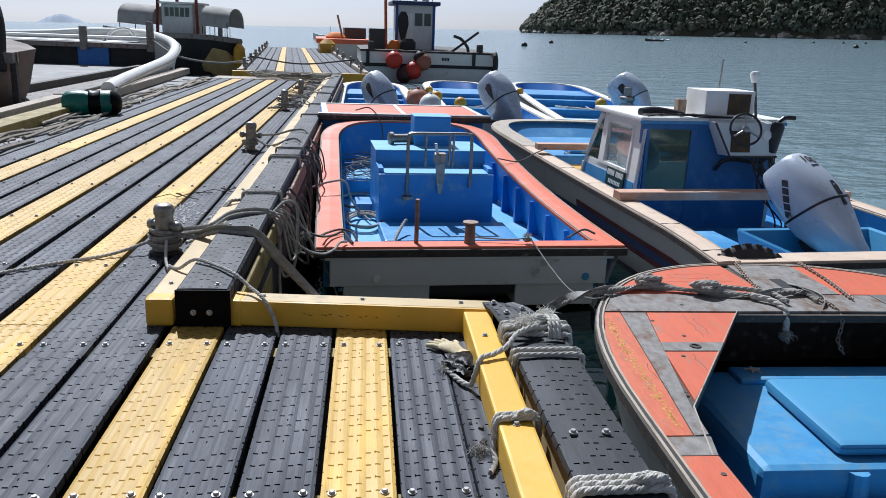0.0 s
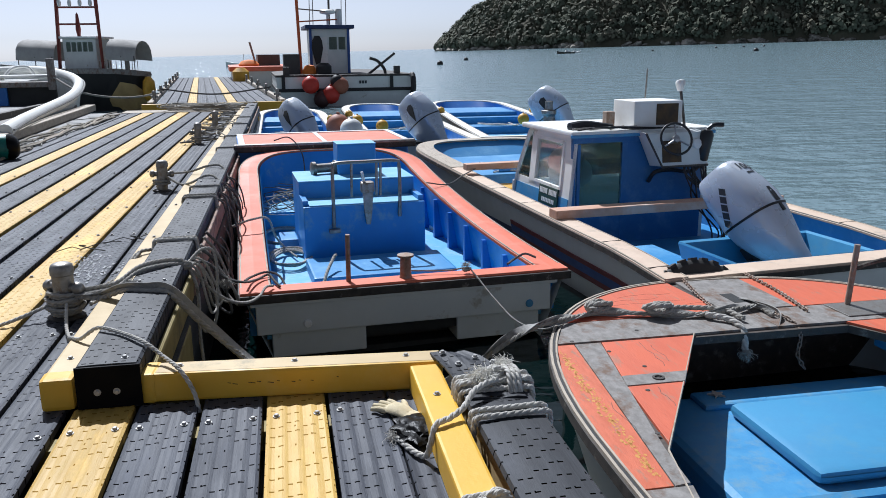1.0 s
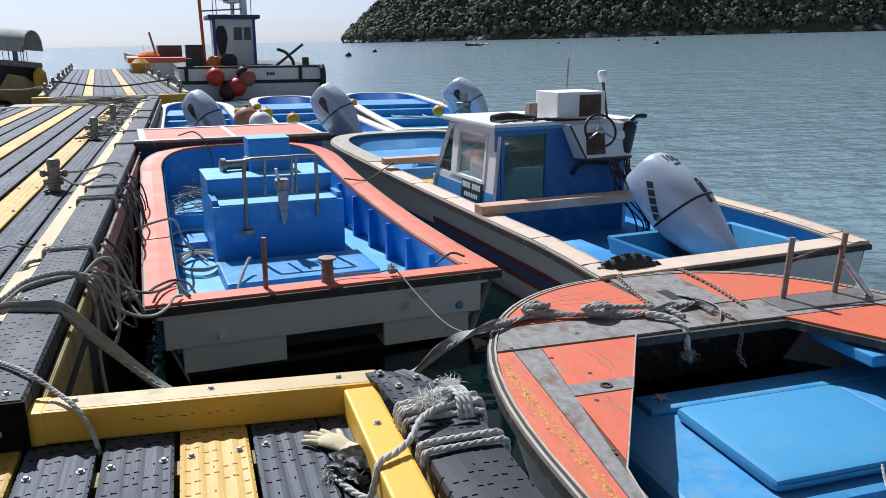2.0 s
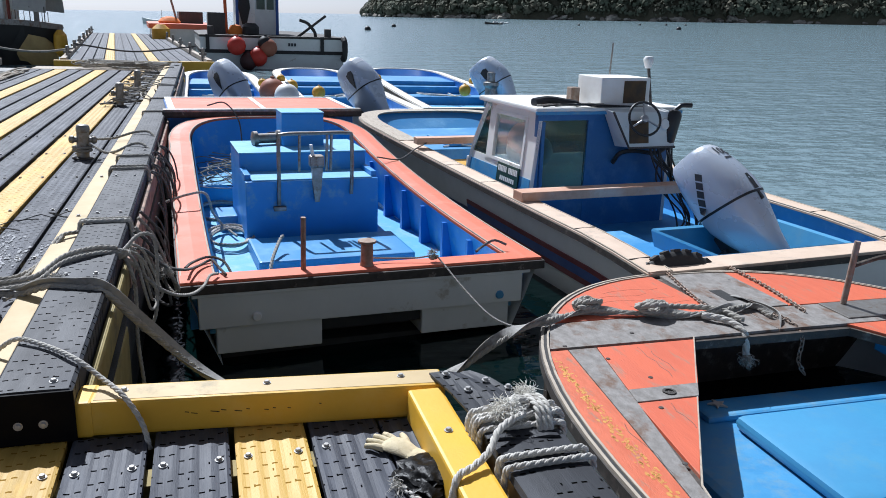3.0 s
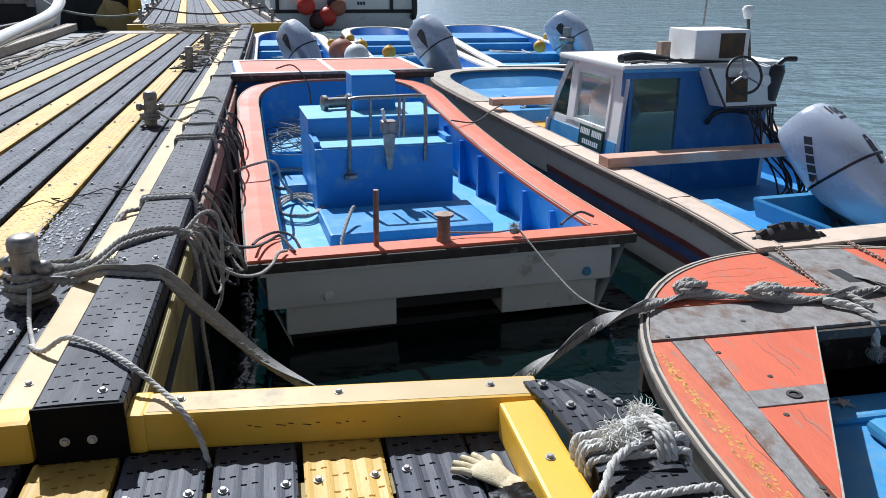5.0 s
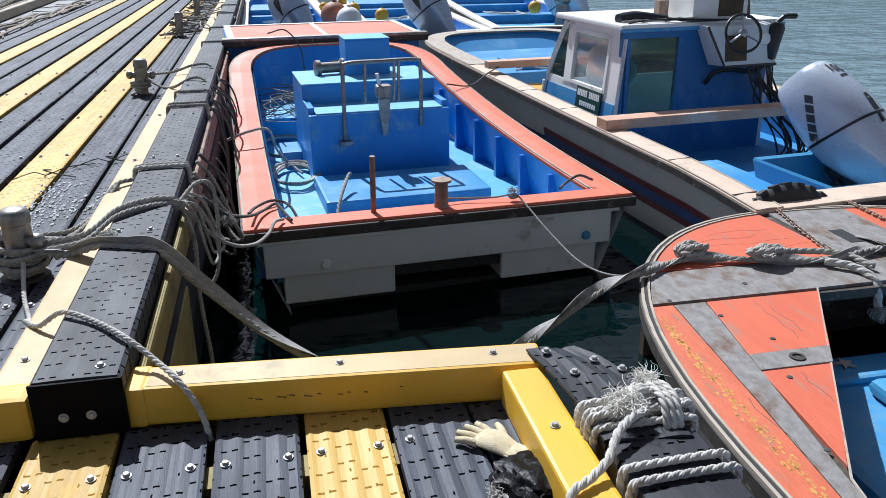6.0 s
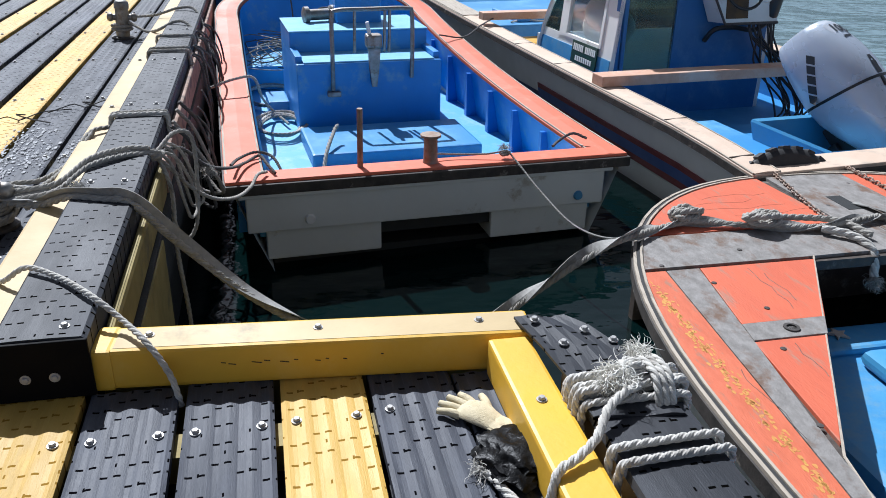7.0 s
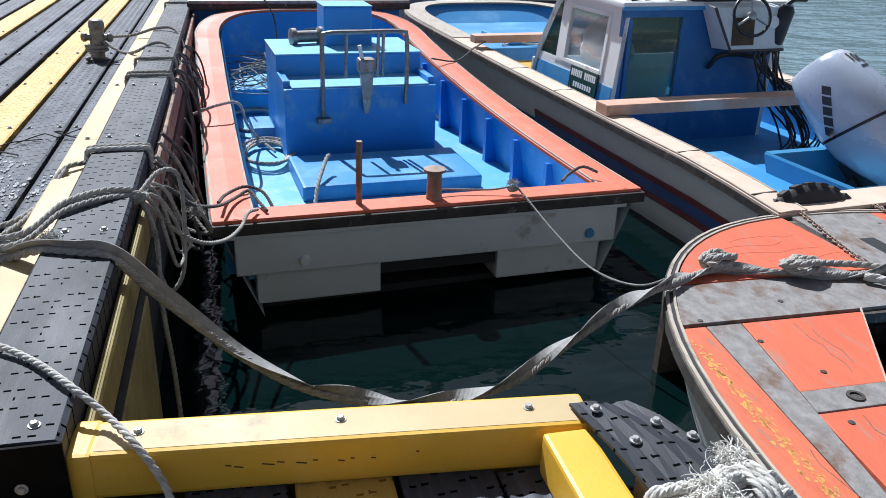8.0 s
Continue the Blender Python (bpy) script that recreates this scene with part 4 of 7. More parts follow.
    # winch pipe on the console
    win = part("winch_pipe", lathe([(0.05, 0), (0.075, 0.01), (0.075, 0.05), (0.05, 0.06), (0.05, 0.24), (0.08, 0.26), (0.08, 0.30), (0.05, 0.31)], 14, m=pose(-0.42, 3.05, 0.19, 0, 90, 10)), galv, th, "grey winch drum", smooth=True)
    # stern posts
    part("stern_post", tube([(-0.47, 0.10, -0.28), (-0.47, 0.08, 0.10)], 0.018, 8, 0.1), rust_steel, th, "rusty thin stern post", smooth=True)
    part("stern_bitt", lathe([(0.05, 0), (0.045, 0.02), (0.042, 0.16), (0.065, 0.165), (0.065, 0.18), (0.0, 0.185)], 14, m=pose(-0.03, 0.09, -0.267)), rust_steel, th, "rusty stern bitt", smooth=True)
    # raised foredeck panel
    # block in the deeper blue, which paints in the shade under the panel
    part("foredeck", box(-1.14, 1.16, 5.28, 6.7, -0.5, 0.225, 0.015), blue_deep, th)
    for x0, x1 in ((-1.05, -0.02), (0.03, 1.08)):
        part("deck_panel", box(x0, x1, 5.24, 6.6, 0.215, 0.242, 0.008), orange_paint, th)
    for x0, x1 in ((-1.13, -1.05), (-0.025, 0.035), (1.08, 1.15)):
        part("trim_strip", box(x0, x1, 5.22, 6.62, 0.22, 0.255, 0.006), white_paint, th, "white edge strip")
    part("far_trim", box(-1.13, 1.15, 6.58, 6.66, 0.18, 0.255, 0.006), white_paint, th)
    part("bumper_bar", box(-1.2, 1.24, 5.12, 5.22, 0.15, 0.245, 0.02), rub_strip, th, "dark scuffed bumper bar")
    part("bumper_cap", box(-1.19, 1.23, 5.115, 5.225, 0.218, 0.255, 0.012), galv, th, "grey metal capping")
    return th


orange_boat()


# engines
def engine(name, m, label, detail=True):
    th = thing(name, m, label, "outboard motor", group="outboard motors")
    nsup = 3.5

    def ring(z, a, b, cy, lean=0.0, k=28):
        out = []
        for i in range(k):
            t = 2 * math.pi * i / k
            cx, sy = math.cos(t), math.sin(t)
            x = a * math.copysign(abs(cx) ** (2 / nsup), cx)
            y = b * math.copysign(abs(sy) ** (2 / nsup), sy)
            if y < 0:
                x *= 1 - 0.16 * (y / b) ** 2
            out.append(Vector((x, cy + y, z + lean * y)))
        return out

    upper = [(0.10, 0.226, 0.345, 0.0, 0.06), (0.22, 0.222, 0.345, 0.0, 0.08), (0.36, 0.205, 0.325, 0.012, 0.08), (0.47, 0.182, 0.295, 0.03, 0.05), (0.55, 0.158, 0.262, 0.045, 0.02), (0.585, 0.138, 0.225, 0.055, 0.0), (0.602, 0.085, 0.15, 0.06, 0.0)]
    shell = loft([ring(*u) for u in upper])
    tree = BVHTree.FromBMesh(shell)
    part("cowling", shell, engine_silver, th, smooth=True)

    def lay_on(me, at, lift=0.002):
        """Presses a flat mesh on to the cowling along its own z."""
        up = (at.to_3x3() @ Vector((0, 0, 1))).normalized()
        for v in me.vertices:
            w = at @ v.co
            hit = tree.ray_cast(w + up * 0.25, -up)[0]
            v.co = (hit if hit is not None else w) + up * (lift + v.co.z)
        return me

    part("seam", loft([ring(z, a + 0.004, b + 0.004, cy, ln) for z, a, b, cy, ln in ((0.086, 0.220, 0.340, 0.0, 0.06), (0.104, 0.225, 0.345, 0.0, 0.06))]), engine_black, th, smooth=True)
    low = [(0.088, 0.220, 0.338, 0.0, 0.06), (-0.02, 0.205, 0.318, 0.0, 0.05), (-0.14, 0.172, 0.270, -0.02, 0.03), (-0.26, 0.130, 0.215, -0.045, 0.0), (-0.38, 0.098, 0.180, -0.065, 0.0), (-0.60, 0.062, 0.14, -0.075, 0.0), (-0.78, 0.05, 0.13, -0.075, 0.0)]
    part("apron", loft([ring(*u) for u in low]), engine_silver, th, smooth=True)
    tp = bpy.data.meshes.new("top_panel")
    cells = [(-0.125 + 0.25 * i / 12, -0.22 + 0.46 * j / 16) for j in range(17) for i in range(13)]
    tp.from_pydata([((x * (0.80 + 0.16 * (y + 0.3))), y, 0.0) for x, y in cells], [], [(j * 13 + i, j * 13 + i + 1, j * 13 + i + 14, j * 13 + i + 13) for j in range(16) for i in range(12)])
    lay_on(tp, pose(0, -0.06, 0.55, 28, 0, 0), 0.0015)
    tp.materials.append(engine_white)
    part("top_panel", tp, None, th, "paler top panel", smooth=True)
    # black latch strip at the back
    latch = bpy.data.meshes.new("rear_latch")
    lp = [(-0.022, 0.13), (0.022, 0.13), (0.034, 0.07), (0.030, 0.03), (0.036, -0.01), (-0.036, -0.01), (-0.030, 0.03), (-0.034, 0.07)]
    latch.from_pydata([(x, y, 0) for x, y in lp], [], [tuple(range(8))[::-1]])
    latch.materials.append(engine_black)
    if detail:
        part("rear_latch", lay_on(latch, pose(0, -0.40, 0.10, 90, 0, 0), 0.006), None, th, "black rear latch")
    if detail:
        part("latch_tail", box(-0.022, 0.022, -0.345, -0.31, 0.0, 0.09, 0.01), engine_black, th)
    br = bmesh.new()
    box(-0.10, 0.10, 0.10, 0.34, -0.34, -0.04, 0.02, bm=br)
    box(-0.14, 0.14, 0.26, 0.36, -0.55, -0.16, 0.02, bm=br)
    part("clamp_bracket", br, engine_black, th)
    part("cavitation_plate", box(-0.10, 0.10, -0.34, 0.12, -0.62, -0.605, 0.004), engine_silver, th)
    for sx in (() if detail else (-1, 1)):
        vent = bpy.data.meshes.new("side_vent")
        vp = [(0.02, -0.17), (0.06, -0.06), (0.09, 0.06), (0.07, 0.13), (0.0, 0.15), (-0.08, 0.12), (-0.05, 0.0)]
        vent.from_pydata([(x, y, 0) for x, y in vp] + [(x * 0.5 + 0.005, y * 0.5, 0) for x, y in vp] + [(0.005, 0.0, 0)], [], [(i, (i + 1) % 7, 7 + (i + 1) % 7, 7 + i) for i in range(7)] + [(7 + i, 7 + (i + 1) % 7, 14) for i in range(7)])
        lay_on(vent, pose(sx * 0.25, -0.10, 0.27, 90, 0, 90 * sx), 0.007)
        vent.materials.append(engine_black)
        part("side_vent", vent, None, th, "dark side vent")
    if detail:
        # maker's mark as five plain bars along the port side
        for i in range(5):
            mk = bpy.data.meshes.new("mark_bar")
            mk.from_pydata([(-0.038, -0.029, 0), (0.038, -0.029, 0), (0.038, 0.029, 0), (-0.038, 0.029, 0)], [], [(0, 1, 2, 3)])
            lay_on(mk, pose(-0.26, 0.16 - i * 0.040, 0.15 + i * 0.058, 90, 0, -90) @ pose(0, 0, 0, 0, 0, -35), 0.003)
            mk.materials.append(print_dark)
            part("mark_bar", mk, None, th, "dark maker's mark bar")
        cu = bpy.data.curves.new("rating", "FONT")
        cu.body = "100"
        cu.size, cu.extrude, cu.align_x, cu.align_y = 0.115, 0.0, "CENTER", "CENTER"
        cu.offset = 0.003
        txt = new("rating_text", cu)
        dg = bpy.context.evaluated_depsgraph_get()
        me = bpy.data.meshes.new_from_object(txt.evaluated_get(dg))
        bpy.data.objects.remove(txt)
        me.materials.clear()
        me.materials.append(print_dark)
        lay_on(me, pose(0.0, -0.25, 0.48, 55, 0, 0) @ pose(0, 0, 0, 0, 0, -12), 0.006)
        part("rating_number", me, None, th, "dark number 100")
        bar_me = bpy.data.meshes.new("rating_bar")
        bar_me.from_pydata([(-0.05, -0.01, 0), (0.05, -0.01, 0), (0.05, 0.01, 0), (-0.05, 0.01, 0)], [], [(0, 1, 2, 3)])
        bar_me.materials.append(print_dark)
        part("rating_bar", lay_on(bar_me, pose(0.0, -0.295, 0.415, 55, 0, 0), 0.006), None, th)
    return th


engine("outboard_motor", pose(4.10, 6.74, -0.10, -45, 0, 28) @ Matrix.Diagonal((1.0, 0.78, 1.10, 1)), "large silver-blue outboard motor with a black seam and the number 100")


# cabin boat
def cabin_boat():
    th = thing("cabin_boat", pose(4.05, 5.82, 0, 0, 0, 5.8), "white and blue fishing boat with a small cabin and cream rails", "boat")
    sheer = lambda y: -0.17 + 0.13 * (max(0, y) / 7.5) ** 1.6 - 0.06 * max(0.0, (1.0 - y)) ** 1.5
    fz = -0.60
    o, c = hull(th, 1.33, 1.33, 8.15, 1.9, 3.3, sheer, 0.21, (cream_wood, white_paint, blue_paint, blue_paint, rub_strip), fz, bottom=-1.0, stern_w=0.24, flare=0.10, rake=1.5, stern=0.10, wall_in=-0.03)
    # bow rail is barer, greyer wood
    part("bow_cap", loft([[p + Vector((0, 0, 0.012)), q + Vector((0, 0, 0.012)), q + Vector((0, 0, 0.004)), p + Vector((0, 0, 0.004))] for p, q in list(zip(inset(o, 0.012), inset(o, 0.27)))[12:-12]]), wood_pale, th, "weathered bare bow capping")
    # painted bands on the port side
    for d0, d1, mat, lab in ((-0.315, -0.27, stripe_red, "red band"), (-0.40, -0.315, stripe_blue, "blue band"), (-0.455, -0.40, stripe_red, "red band")):
        rings = []
        for i in range(9):
            y = 0.14 + i * 0.40
            def sidex(z):
                t = max(0.0, min(1.0, (-z - 0.05) / 0.23))
                x1 = 1.33 - 0.03 - 0.05 * t
                if z < -0.28:
                    x1 = 1.25 - 0.11 * min(1.0, (-z - 0.28) / max(0.05, sheer(y) + 1.0 - 0.28))
                return -(x1 + 0.012)
            za, zb = d0, d1
            rings.append([Vector((sidex(za), y, sheer(y) + za)), Vector((sidex(zb), y, sheer(y) + zb)), Vector((sidex(zb) + 0.03, y, sheer(y) + zb)), Vector((sidex(za) + 0.03, y, sheer(y) + za))])
        part("hull_band", loft(rings), mat, th, lab)
    low_band = []
    for i in range(7):
        y = 3.33 + i * 0.42
        f = max(0.0, (y - 6.1) / 1.9)
        w = 1.238
        za, zb = sheer(y) - 0.50 - 0.02 * i, sheer(y) - 0.36 - 0.012 * i
        low_band.append([Vector((-w, y, za)), Vector((-w - 0.006, y, zb)), Vector((-w + 0.03, y, zb)), Vector((-w + 0.03, y, za))])
    part("hull_band", loft(low_band), stripe_navy, th, "navy band")
    part("chine_strake", box(-1.200, -1.150, 0.15, 3.2, -0.69, -0.655, 0.012), hull_grey, th, "grey chine strake above the water")
    # cross beams
    part("cross_beam", box(-1.31, 1.26, 2.02, 2.20, -0.150, -0.065, 0.008), pink_wood, th, "faded pink wooden cross beam")
    part("cross_beam", box(-1.30, 1.26, 4.75, 4.90, -0.05, 0.03, 0.008), pink_wood, th, "faded pink wooden cross beam")
    # plank seams on the rail
    for y in (0.35, 1.1, 2.9, 3.8, 4.7):
        for sx in (-1, 1):
            part("rail_seam", box(-0.095, 0.095, -0.005, 0.005, 0, 0.004), wood_dark, th, "dark joint in the rail", m=pose(sx * 1.225, y, sheer(y) + 0.002, 0, 0, 4))
    # floor lockers and tubs
    part("floor_locker", box(-1.0, -0.45, 0.6, 1.7, fz, -0.38, 0.02), blue_paint, th)
    part("floor_step", box(-0.45, 0.10, 1.3, 1.9, fz, -0.50, 0.02), blue_paint, th)
    tub = part("engine_tray", loft([[Vector((x, y, z)) for x, y in ((-0.52 * s, 0.36), (0.85 * s, 0.36), (0.85 * s, 0.36 + 0.82 * s), (-0.52 * s, 0.36 + 0.82 * s))] for z, s in ((-0.58, 0.9), (-0.25, 1.0), (-0.23, 0.99), (-0.24, 0.94), (-0.54, 0.84))]), blue_tub, th, "pale blue plastic tray round the motor")
    part("bow_locker", box(-0.98, 0.98, 5.3, 7.25, fz, -0.20, 0.02), blue_paint, th)
    part("bow_locker_lid", box(-0.6, 0.1, 5.45, 6.3, -0.20, -0.15, 0.02), blue_paint, th)
    part("bow_board", box(0.15, 0.55, 5.6, 5.9, -0.20, -0.175, 0.005), pink_wood, th)
    part("bow_line", rope_mesh([(-0.7, 5.4, -0.185), (-0.5, 5.5, -0.18), (-0.3, 5.36, -0.18), (-0.1, 5.5, -0.185), (0.1, 5.38, -0.185), (0.3, 5.45, -0.185)], 0.012), rope_white, th, "pale line on the bow locker")
    part("fuel_can", box(-0.95, -0.55, 4.3, 4.7, fz, -0.22, 0.04), yellow_float_mat, th, "orange box")
    # cabin
    L, R, A, F = -0.83, 0.72, 2.70, 3.95
    base, top = -0.60, 0.555
    cab = part("cabin_aft_wall", prism_y([(L, base), (L + 0.035, base), (L + 0.035, top), (L, top)], A, A + 0.05), cabin_blue, th, "blue aft wall of the cabin")
    part("post", prism_y([(-0.26, base), (-0.20, base), (-0.20, top), (-0.26, top)], A, A + 0.05), cabin_blue, cab)
    part("lintel", box(L, R, A - 0.003, A + 0.05, 0.48, top, 0.004), cabin_blue, cab)
    part("panel", box(-0.20, R, A, A + 0.05, base, 0.48), cabin_blue, cab)
    part("sill", box(L + 0.035, -0.26, A + 0.004, A + 0.05, base, -0.26), cabin_blue, cab)
    dr = part("door_frame", box(L + 0.05, L + 0.085, A - 0.01, A + 0.03, -0.26, 0.47, 0.006), cabin_blue, cab)
    part("door_glass", box(L + 0.08, -0.265, A + 0.012, A + 0.020, -0.26, 0.48), glass_smoke, cab, "smoked door pane")
    # port side, slightly splayed at the foot
    def wall_x(z):
        return L - 0.10 * (top - z) / (top - base) + 0.02
    def side_panel(y0, y1, z0, z1, mat, name, lab="", push=0.0, thick=0.04):
        bm = bmesh.new()
        v = [bm.verts.new((wall_x(z) - push + t, y, z)) for t in (0, thick) for y, z in ((y0, z0), (y1, z0), (y1, z1), (y0, z1))]
        for f in ((0, 1, 2, 3), (7, 6, 5, 4), (0, 4, 5, 1), (1, 5, 6, 2), (2, 6, 7, 3), (3, 7, 4, 0)):
            bm.faces.new([v[i] for i in f])
        return part(name, bm, mat, cab, lab)
    side_panel(A, 2.93, -0.6, top, white_paint, "port_panel")
    side_panel(3.62, 3.78, -0.08, top, white_paint, "port_panel")
    side_panel(2.93, 3.62, 0.48, top, white_paint, "port_panel")
    side_panel(2.93, 4.15, -0.6, -0.02, white_paint, "port_panel")
    side_panel(A + 0.01, 4.15, -0.6, -0.10, blue_worn, "port_band", "paler blue lower band", 0.006, 0.01)
    fr = side_panel(2.92, 3.63, 0.455, 0.49, white_paint, "window_frame", "", 0.012, 0.03)
    side_panel(2.92, 3.63, -0.03, 0.0, white_paint, "window_frame", "", 0.012, 0.03)
    side_panel(2.905, 2.945, -0.03, 0.49, white_paint, "window_frame", "", 0.012, 0.03)
    side_panel(3.605, 3.645, -0.03, 0.49, white_paint, "window_frame", "", 0.012, 0.03)
    side_panel(2.94, 3.61, 0.0, 0.46, glass_clear, "side_window", "salty side window", -0.01, 0.008).visible_shadow = False
    tri = bmesh.new()
    vv = [tri.verts.new((wall_x(z) + t + 0.008, y, z)) for t in (0, 0.008) for y, z in ((3.80, -0.02), (4.12, -0.02), (3.86, 0.46), (3.80, 0.46))]
    for f in ((0, 1, 2, 3), (7, 6, 5, 4), (0, 4, 5, 1), (1, 5, 6, 2), (2, 6, 7, 3), (3, 7, 4, 0)):
        tri.faces.new([vv[i] for i in f])
    part("front_quarter_pane", tri, glass_smoke, cab, "greenish quarter pane")
    part("front_pillar", tube([(wall_x(-0.6), 4.22, -0.6), (wall_x(0.0) + 0.01, 4.14, 0.0), (wall_x(0.5) + 0.01, 3.86, 0.53)], 0.03, 6, 0.2), white_paint, cab)
    part("starboard_wall", box(R, R + 0.04, A, 4.05, base, top), white_paint, cab)
    part("windscreen", loft([[Vector((x, 4.20, -0.1)), Vector((x, 3.88, 0.53)), Vector((x, 3.895, 0.535)), Vector((x, 4.215, -0.1))] for x in (L + 0.02, R)]), glass_smoke, cab).visible_shadow = False
    part("front_panel", loft([[Vector((x, 4.24, -0.6)), Vector((x, 4.19, -0.1)), Vector((x, 4.22, -0.1)), Vector((x, 4.27, -0.6))] for x in (L - 0.06, R + 0.04)]), white_paint, cab)
    roof = part("roof", box(L - 0.05, R + 0.09, A - 0.06, 3.98, top, top + 0.055, 0.018), white_paint, th, "white cabin roof")
    part("roof_edge", box(L - 0.055, R + 0.095, A - 0.068, A - 0.045, top - 0.012, top + 0.02, 0.005), blue_worn, roof)
    part("stowed_bag", ball(0.25, 0.0, 0.8, m=pose(L + 0.36, 3.50, 0.06)), white_paint, cab, "pale bag stowed inside", smooth=True)
    part("stowed_bag", ball(0.20, 0.0, 0.9, m=pose(L + 0.26, 3.40, 0.20)), rope_white, cab, "pale bag stowed inside", smooth=True)
    # green registration board with bars for its two lines
    sg = side_panel(2.93, 3.42, -0.235, -0.03, sign_green, "number_board", "dark green board with two lines of pale bars", 0.022, 0.012)
    for i in range(13):
        z0 = -0.115
        y = 3.39 - i * 0.034
        if i != 6:
            side_panel(y - 0.024, y, z0, z0 + 0.06, white_paint, "line_bar", "", 0.0245, 0.004)
    for i in range(8):
        y = 3.33 - i * 0.042
        side_panel(y - 0.028, y, -0.205, -0.16, white_paint, "line_bar", "", 0.0245, 0.004)
    # dashboard with wheel
    dash = part("dashboard", loft([[Vector((x0, A - 0.02, 0.60)), Vector((x0, A - 0.22, 0.58)), Vector((x1, A - 0.27, 0.24)), Vector((x1, A - 0.02, 0.22))] for x0, x1 in ((-0.12, 0.06), (0.56, 0.60))]), hull_grey, th, "dirty white raked outside dashboard")
    part("dash_rim", tube([(-0.125, A - 0.225, 0.585), (0.055, A - 0.275, 0.235), (0.60, A - 0.275, 0.235)], 0.012, 6, 0.3, curve=False), iron_dark, dash, "dark worn rim")
    part("brown_inset", prism_x([(A - 0.238, 0.50), (A - 0.276, 0.28), (A - 0.262, 0.28), (A - 0.222, 0.50)], 0.06, 0.28), burnt_brown, dash)
    wheel = bmesh.new()
    ring_pts = [(0.165 * math.cos(2 * math.pi * i / 24), 0.165 * math.sin(2 * math.pi * i / 24), 0) for i in range(25)]
    tube(ring_pts, 0.013, 8, 1, bm=wheel, curve=False)
    w_ob = part("steering_wheel", wheel, engine_black, dash, "black steering wheel with steel spokes", smooth=True, m=pose(0.16, A - 0.34, 0.53, 68, 0, -8))
    for a in (90, 210, 330):
        part("spoke", tube([(0.03 * math.cos(radians(a)), 0.03 * math.sin(radians(a)), 0), (0.155 * math.cos(radians(a)), 0.155 * math.sin(radians(a)), 0)], 0.010, 6, 0.1), steel, w_ob)
    part("hub", lathe([(0.0, 0.02), (0.035, 0.015), (0.04, -0.03), (0.02, -0.12)], 12), steel, w_ob, smooth=True)
    # controls and hose bundle beside it
    ctl = part("control_head", lathe([(0.05, 0), (0.075, 0.03), (0.075, 0.30), (0.05, 0.34), (0.0, 0.35)], 12, m=pose(0.55, A - 0.20, 0.26, 6, 8, 0)), engine_black, th, "black control head", smooth=True)
    part("lever", tube([(0.58, A - 0.2, 0.56), (0.66, A - 0.22, 0.64), (0.78, A - 0.24, 0.645)], 0.024, 8, 0.04), engine_black, ctl)
    part("gauge", lathe([(0.0, 0.02), (0.05, 0.02), (0.06, 0.0)], 14, m=pose(0.47, A - 0.24, 0.46, 80, 0, 0)), white_paint, dash)
    cab_rng = random.Random(8)
    for i in range(16):
        x = 0.36 + cab_rng.random() * 0.30
        x2 = 0.5 + cab_rng.random() * 0.5
        part("cable", tube([(x, A - 0.16, 0.34), (x + cab_rng.uniform(-0.05, 0.1), A - 0.22, 0.12), (x2 - 0.1, A - 0.25, -0.15), (x2, A - 0.3 - cab_rng.random() * 0.3, -0.42), (x2 - 0.2, A - 0.7, -0.55)], 0.009, 5, 0.05), engine_black, ctl)
    part("hook_hose", tube([(0.05, A - 0.02, 0.05), (0.08, A - 0.1, 0.16), (0.25, A - 0.12, 0.18), (0.5, A - 0.12, 0.15), (0.62, A - 0.16, 0.25)], 0.022, 6, 0.04), engine_black, ctl)
    # foam box, whip aerial, satellite dome on the roof
    fb = part("foam_box", box(-0.14, 0.43, 2.70, 3.15, top + 0.06, top + 0.34, 0.006), styrofoam, roof, "white foam instrument box with its open side painted dark brown")
    # flat brown panel painted as the shaded inside of the box
    part("opening", box(0.12, 0.38, 2.694, 2.71, top + 0.09, top + 0.31), burnt_brown, fb)
    part("whip_aerial", tube([(0.32, 3.3, top + 0.05), (0.345, 3.3, top + 0.66)], 0.009, 6, 0.3), galv, roof)
    part("dome_mast", tube([(0.52, 2.78, top + 0.05), (0.46, 2.80, top + 0.45)], 0.016, 6, 0.2), iron_dark, roof)
    part("satellite_dome", lathe([(0.03, -0.06), (0.05, 0.0), (0.055, 0.03), (0.04, 0.055), (0.0, 0.062)], 16, m=pose(0.455, 2.80, top + 0.49)), white_paint, roof, smooth=True)
    part("roof_stub", box(-0.30, -0.20, 3.0, 3.1, top + 0.05, top + 0.22, 0.01), rust_steel, roof)
    part("cleat", box(-0.66, -0.50, 3.0, 3.08, top + 0.05, top + 0.12, 0.02), engine_black, roof)
    part("tarp_roll", tube([(-0.80, 2.86, top + 0.085), (-0.62, 2.90, top + 0.105), (-0.45, 2.86, top + 0.09), (-0.33, 2.80, top + 0.075)], 0.045, 8, 0.03, r_end=0.03), engine_black, roof, "black rolled sheet on the roof", smooth=True)
    wr = random.Random(31)
    for i in range(6):
        part("roof_wire", tube([(wr.uniform(-0.8, -0.3), wr.uniform(2.66, 2.85), top + 0.062), (wr.uniform(-0.6, -0.1), wr.uniform(2.64, 2.80), top + 0.09), (wr.uniform(-0.3, 0.2), wr.uniform(2.64, 2.68), top + 0.065), (wr.uniform(0.2, 0.5), 2.66, top + 0.062)], 0.006, 5, 0.04), rope_grey if i % 2 else engine_black, roof)
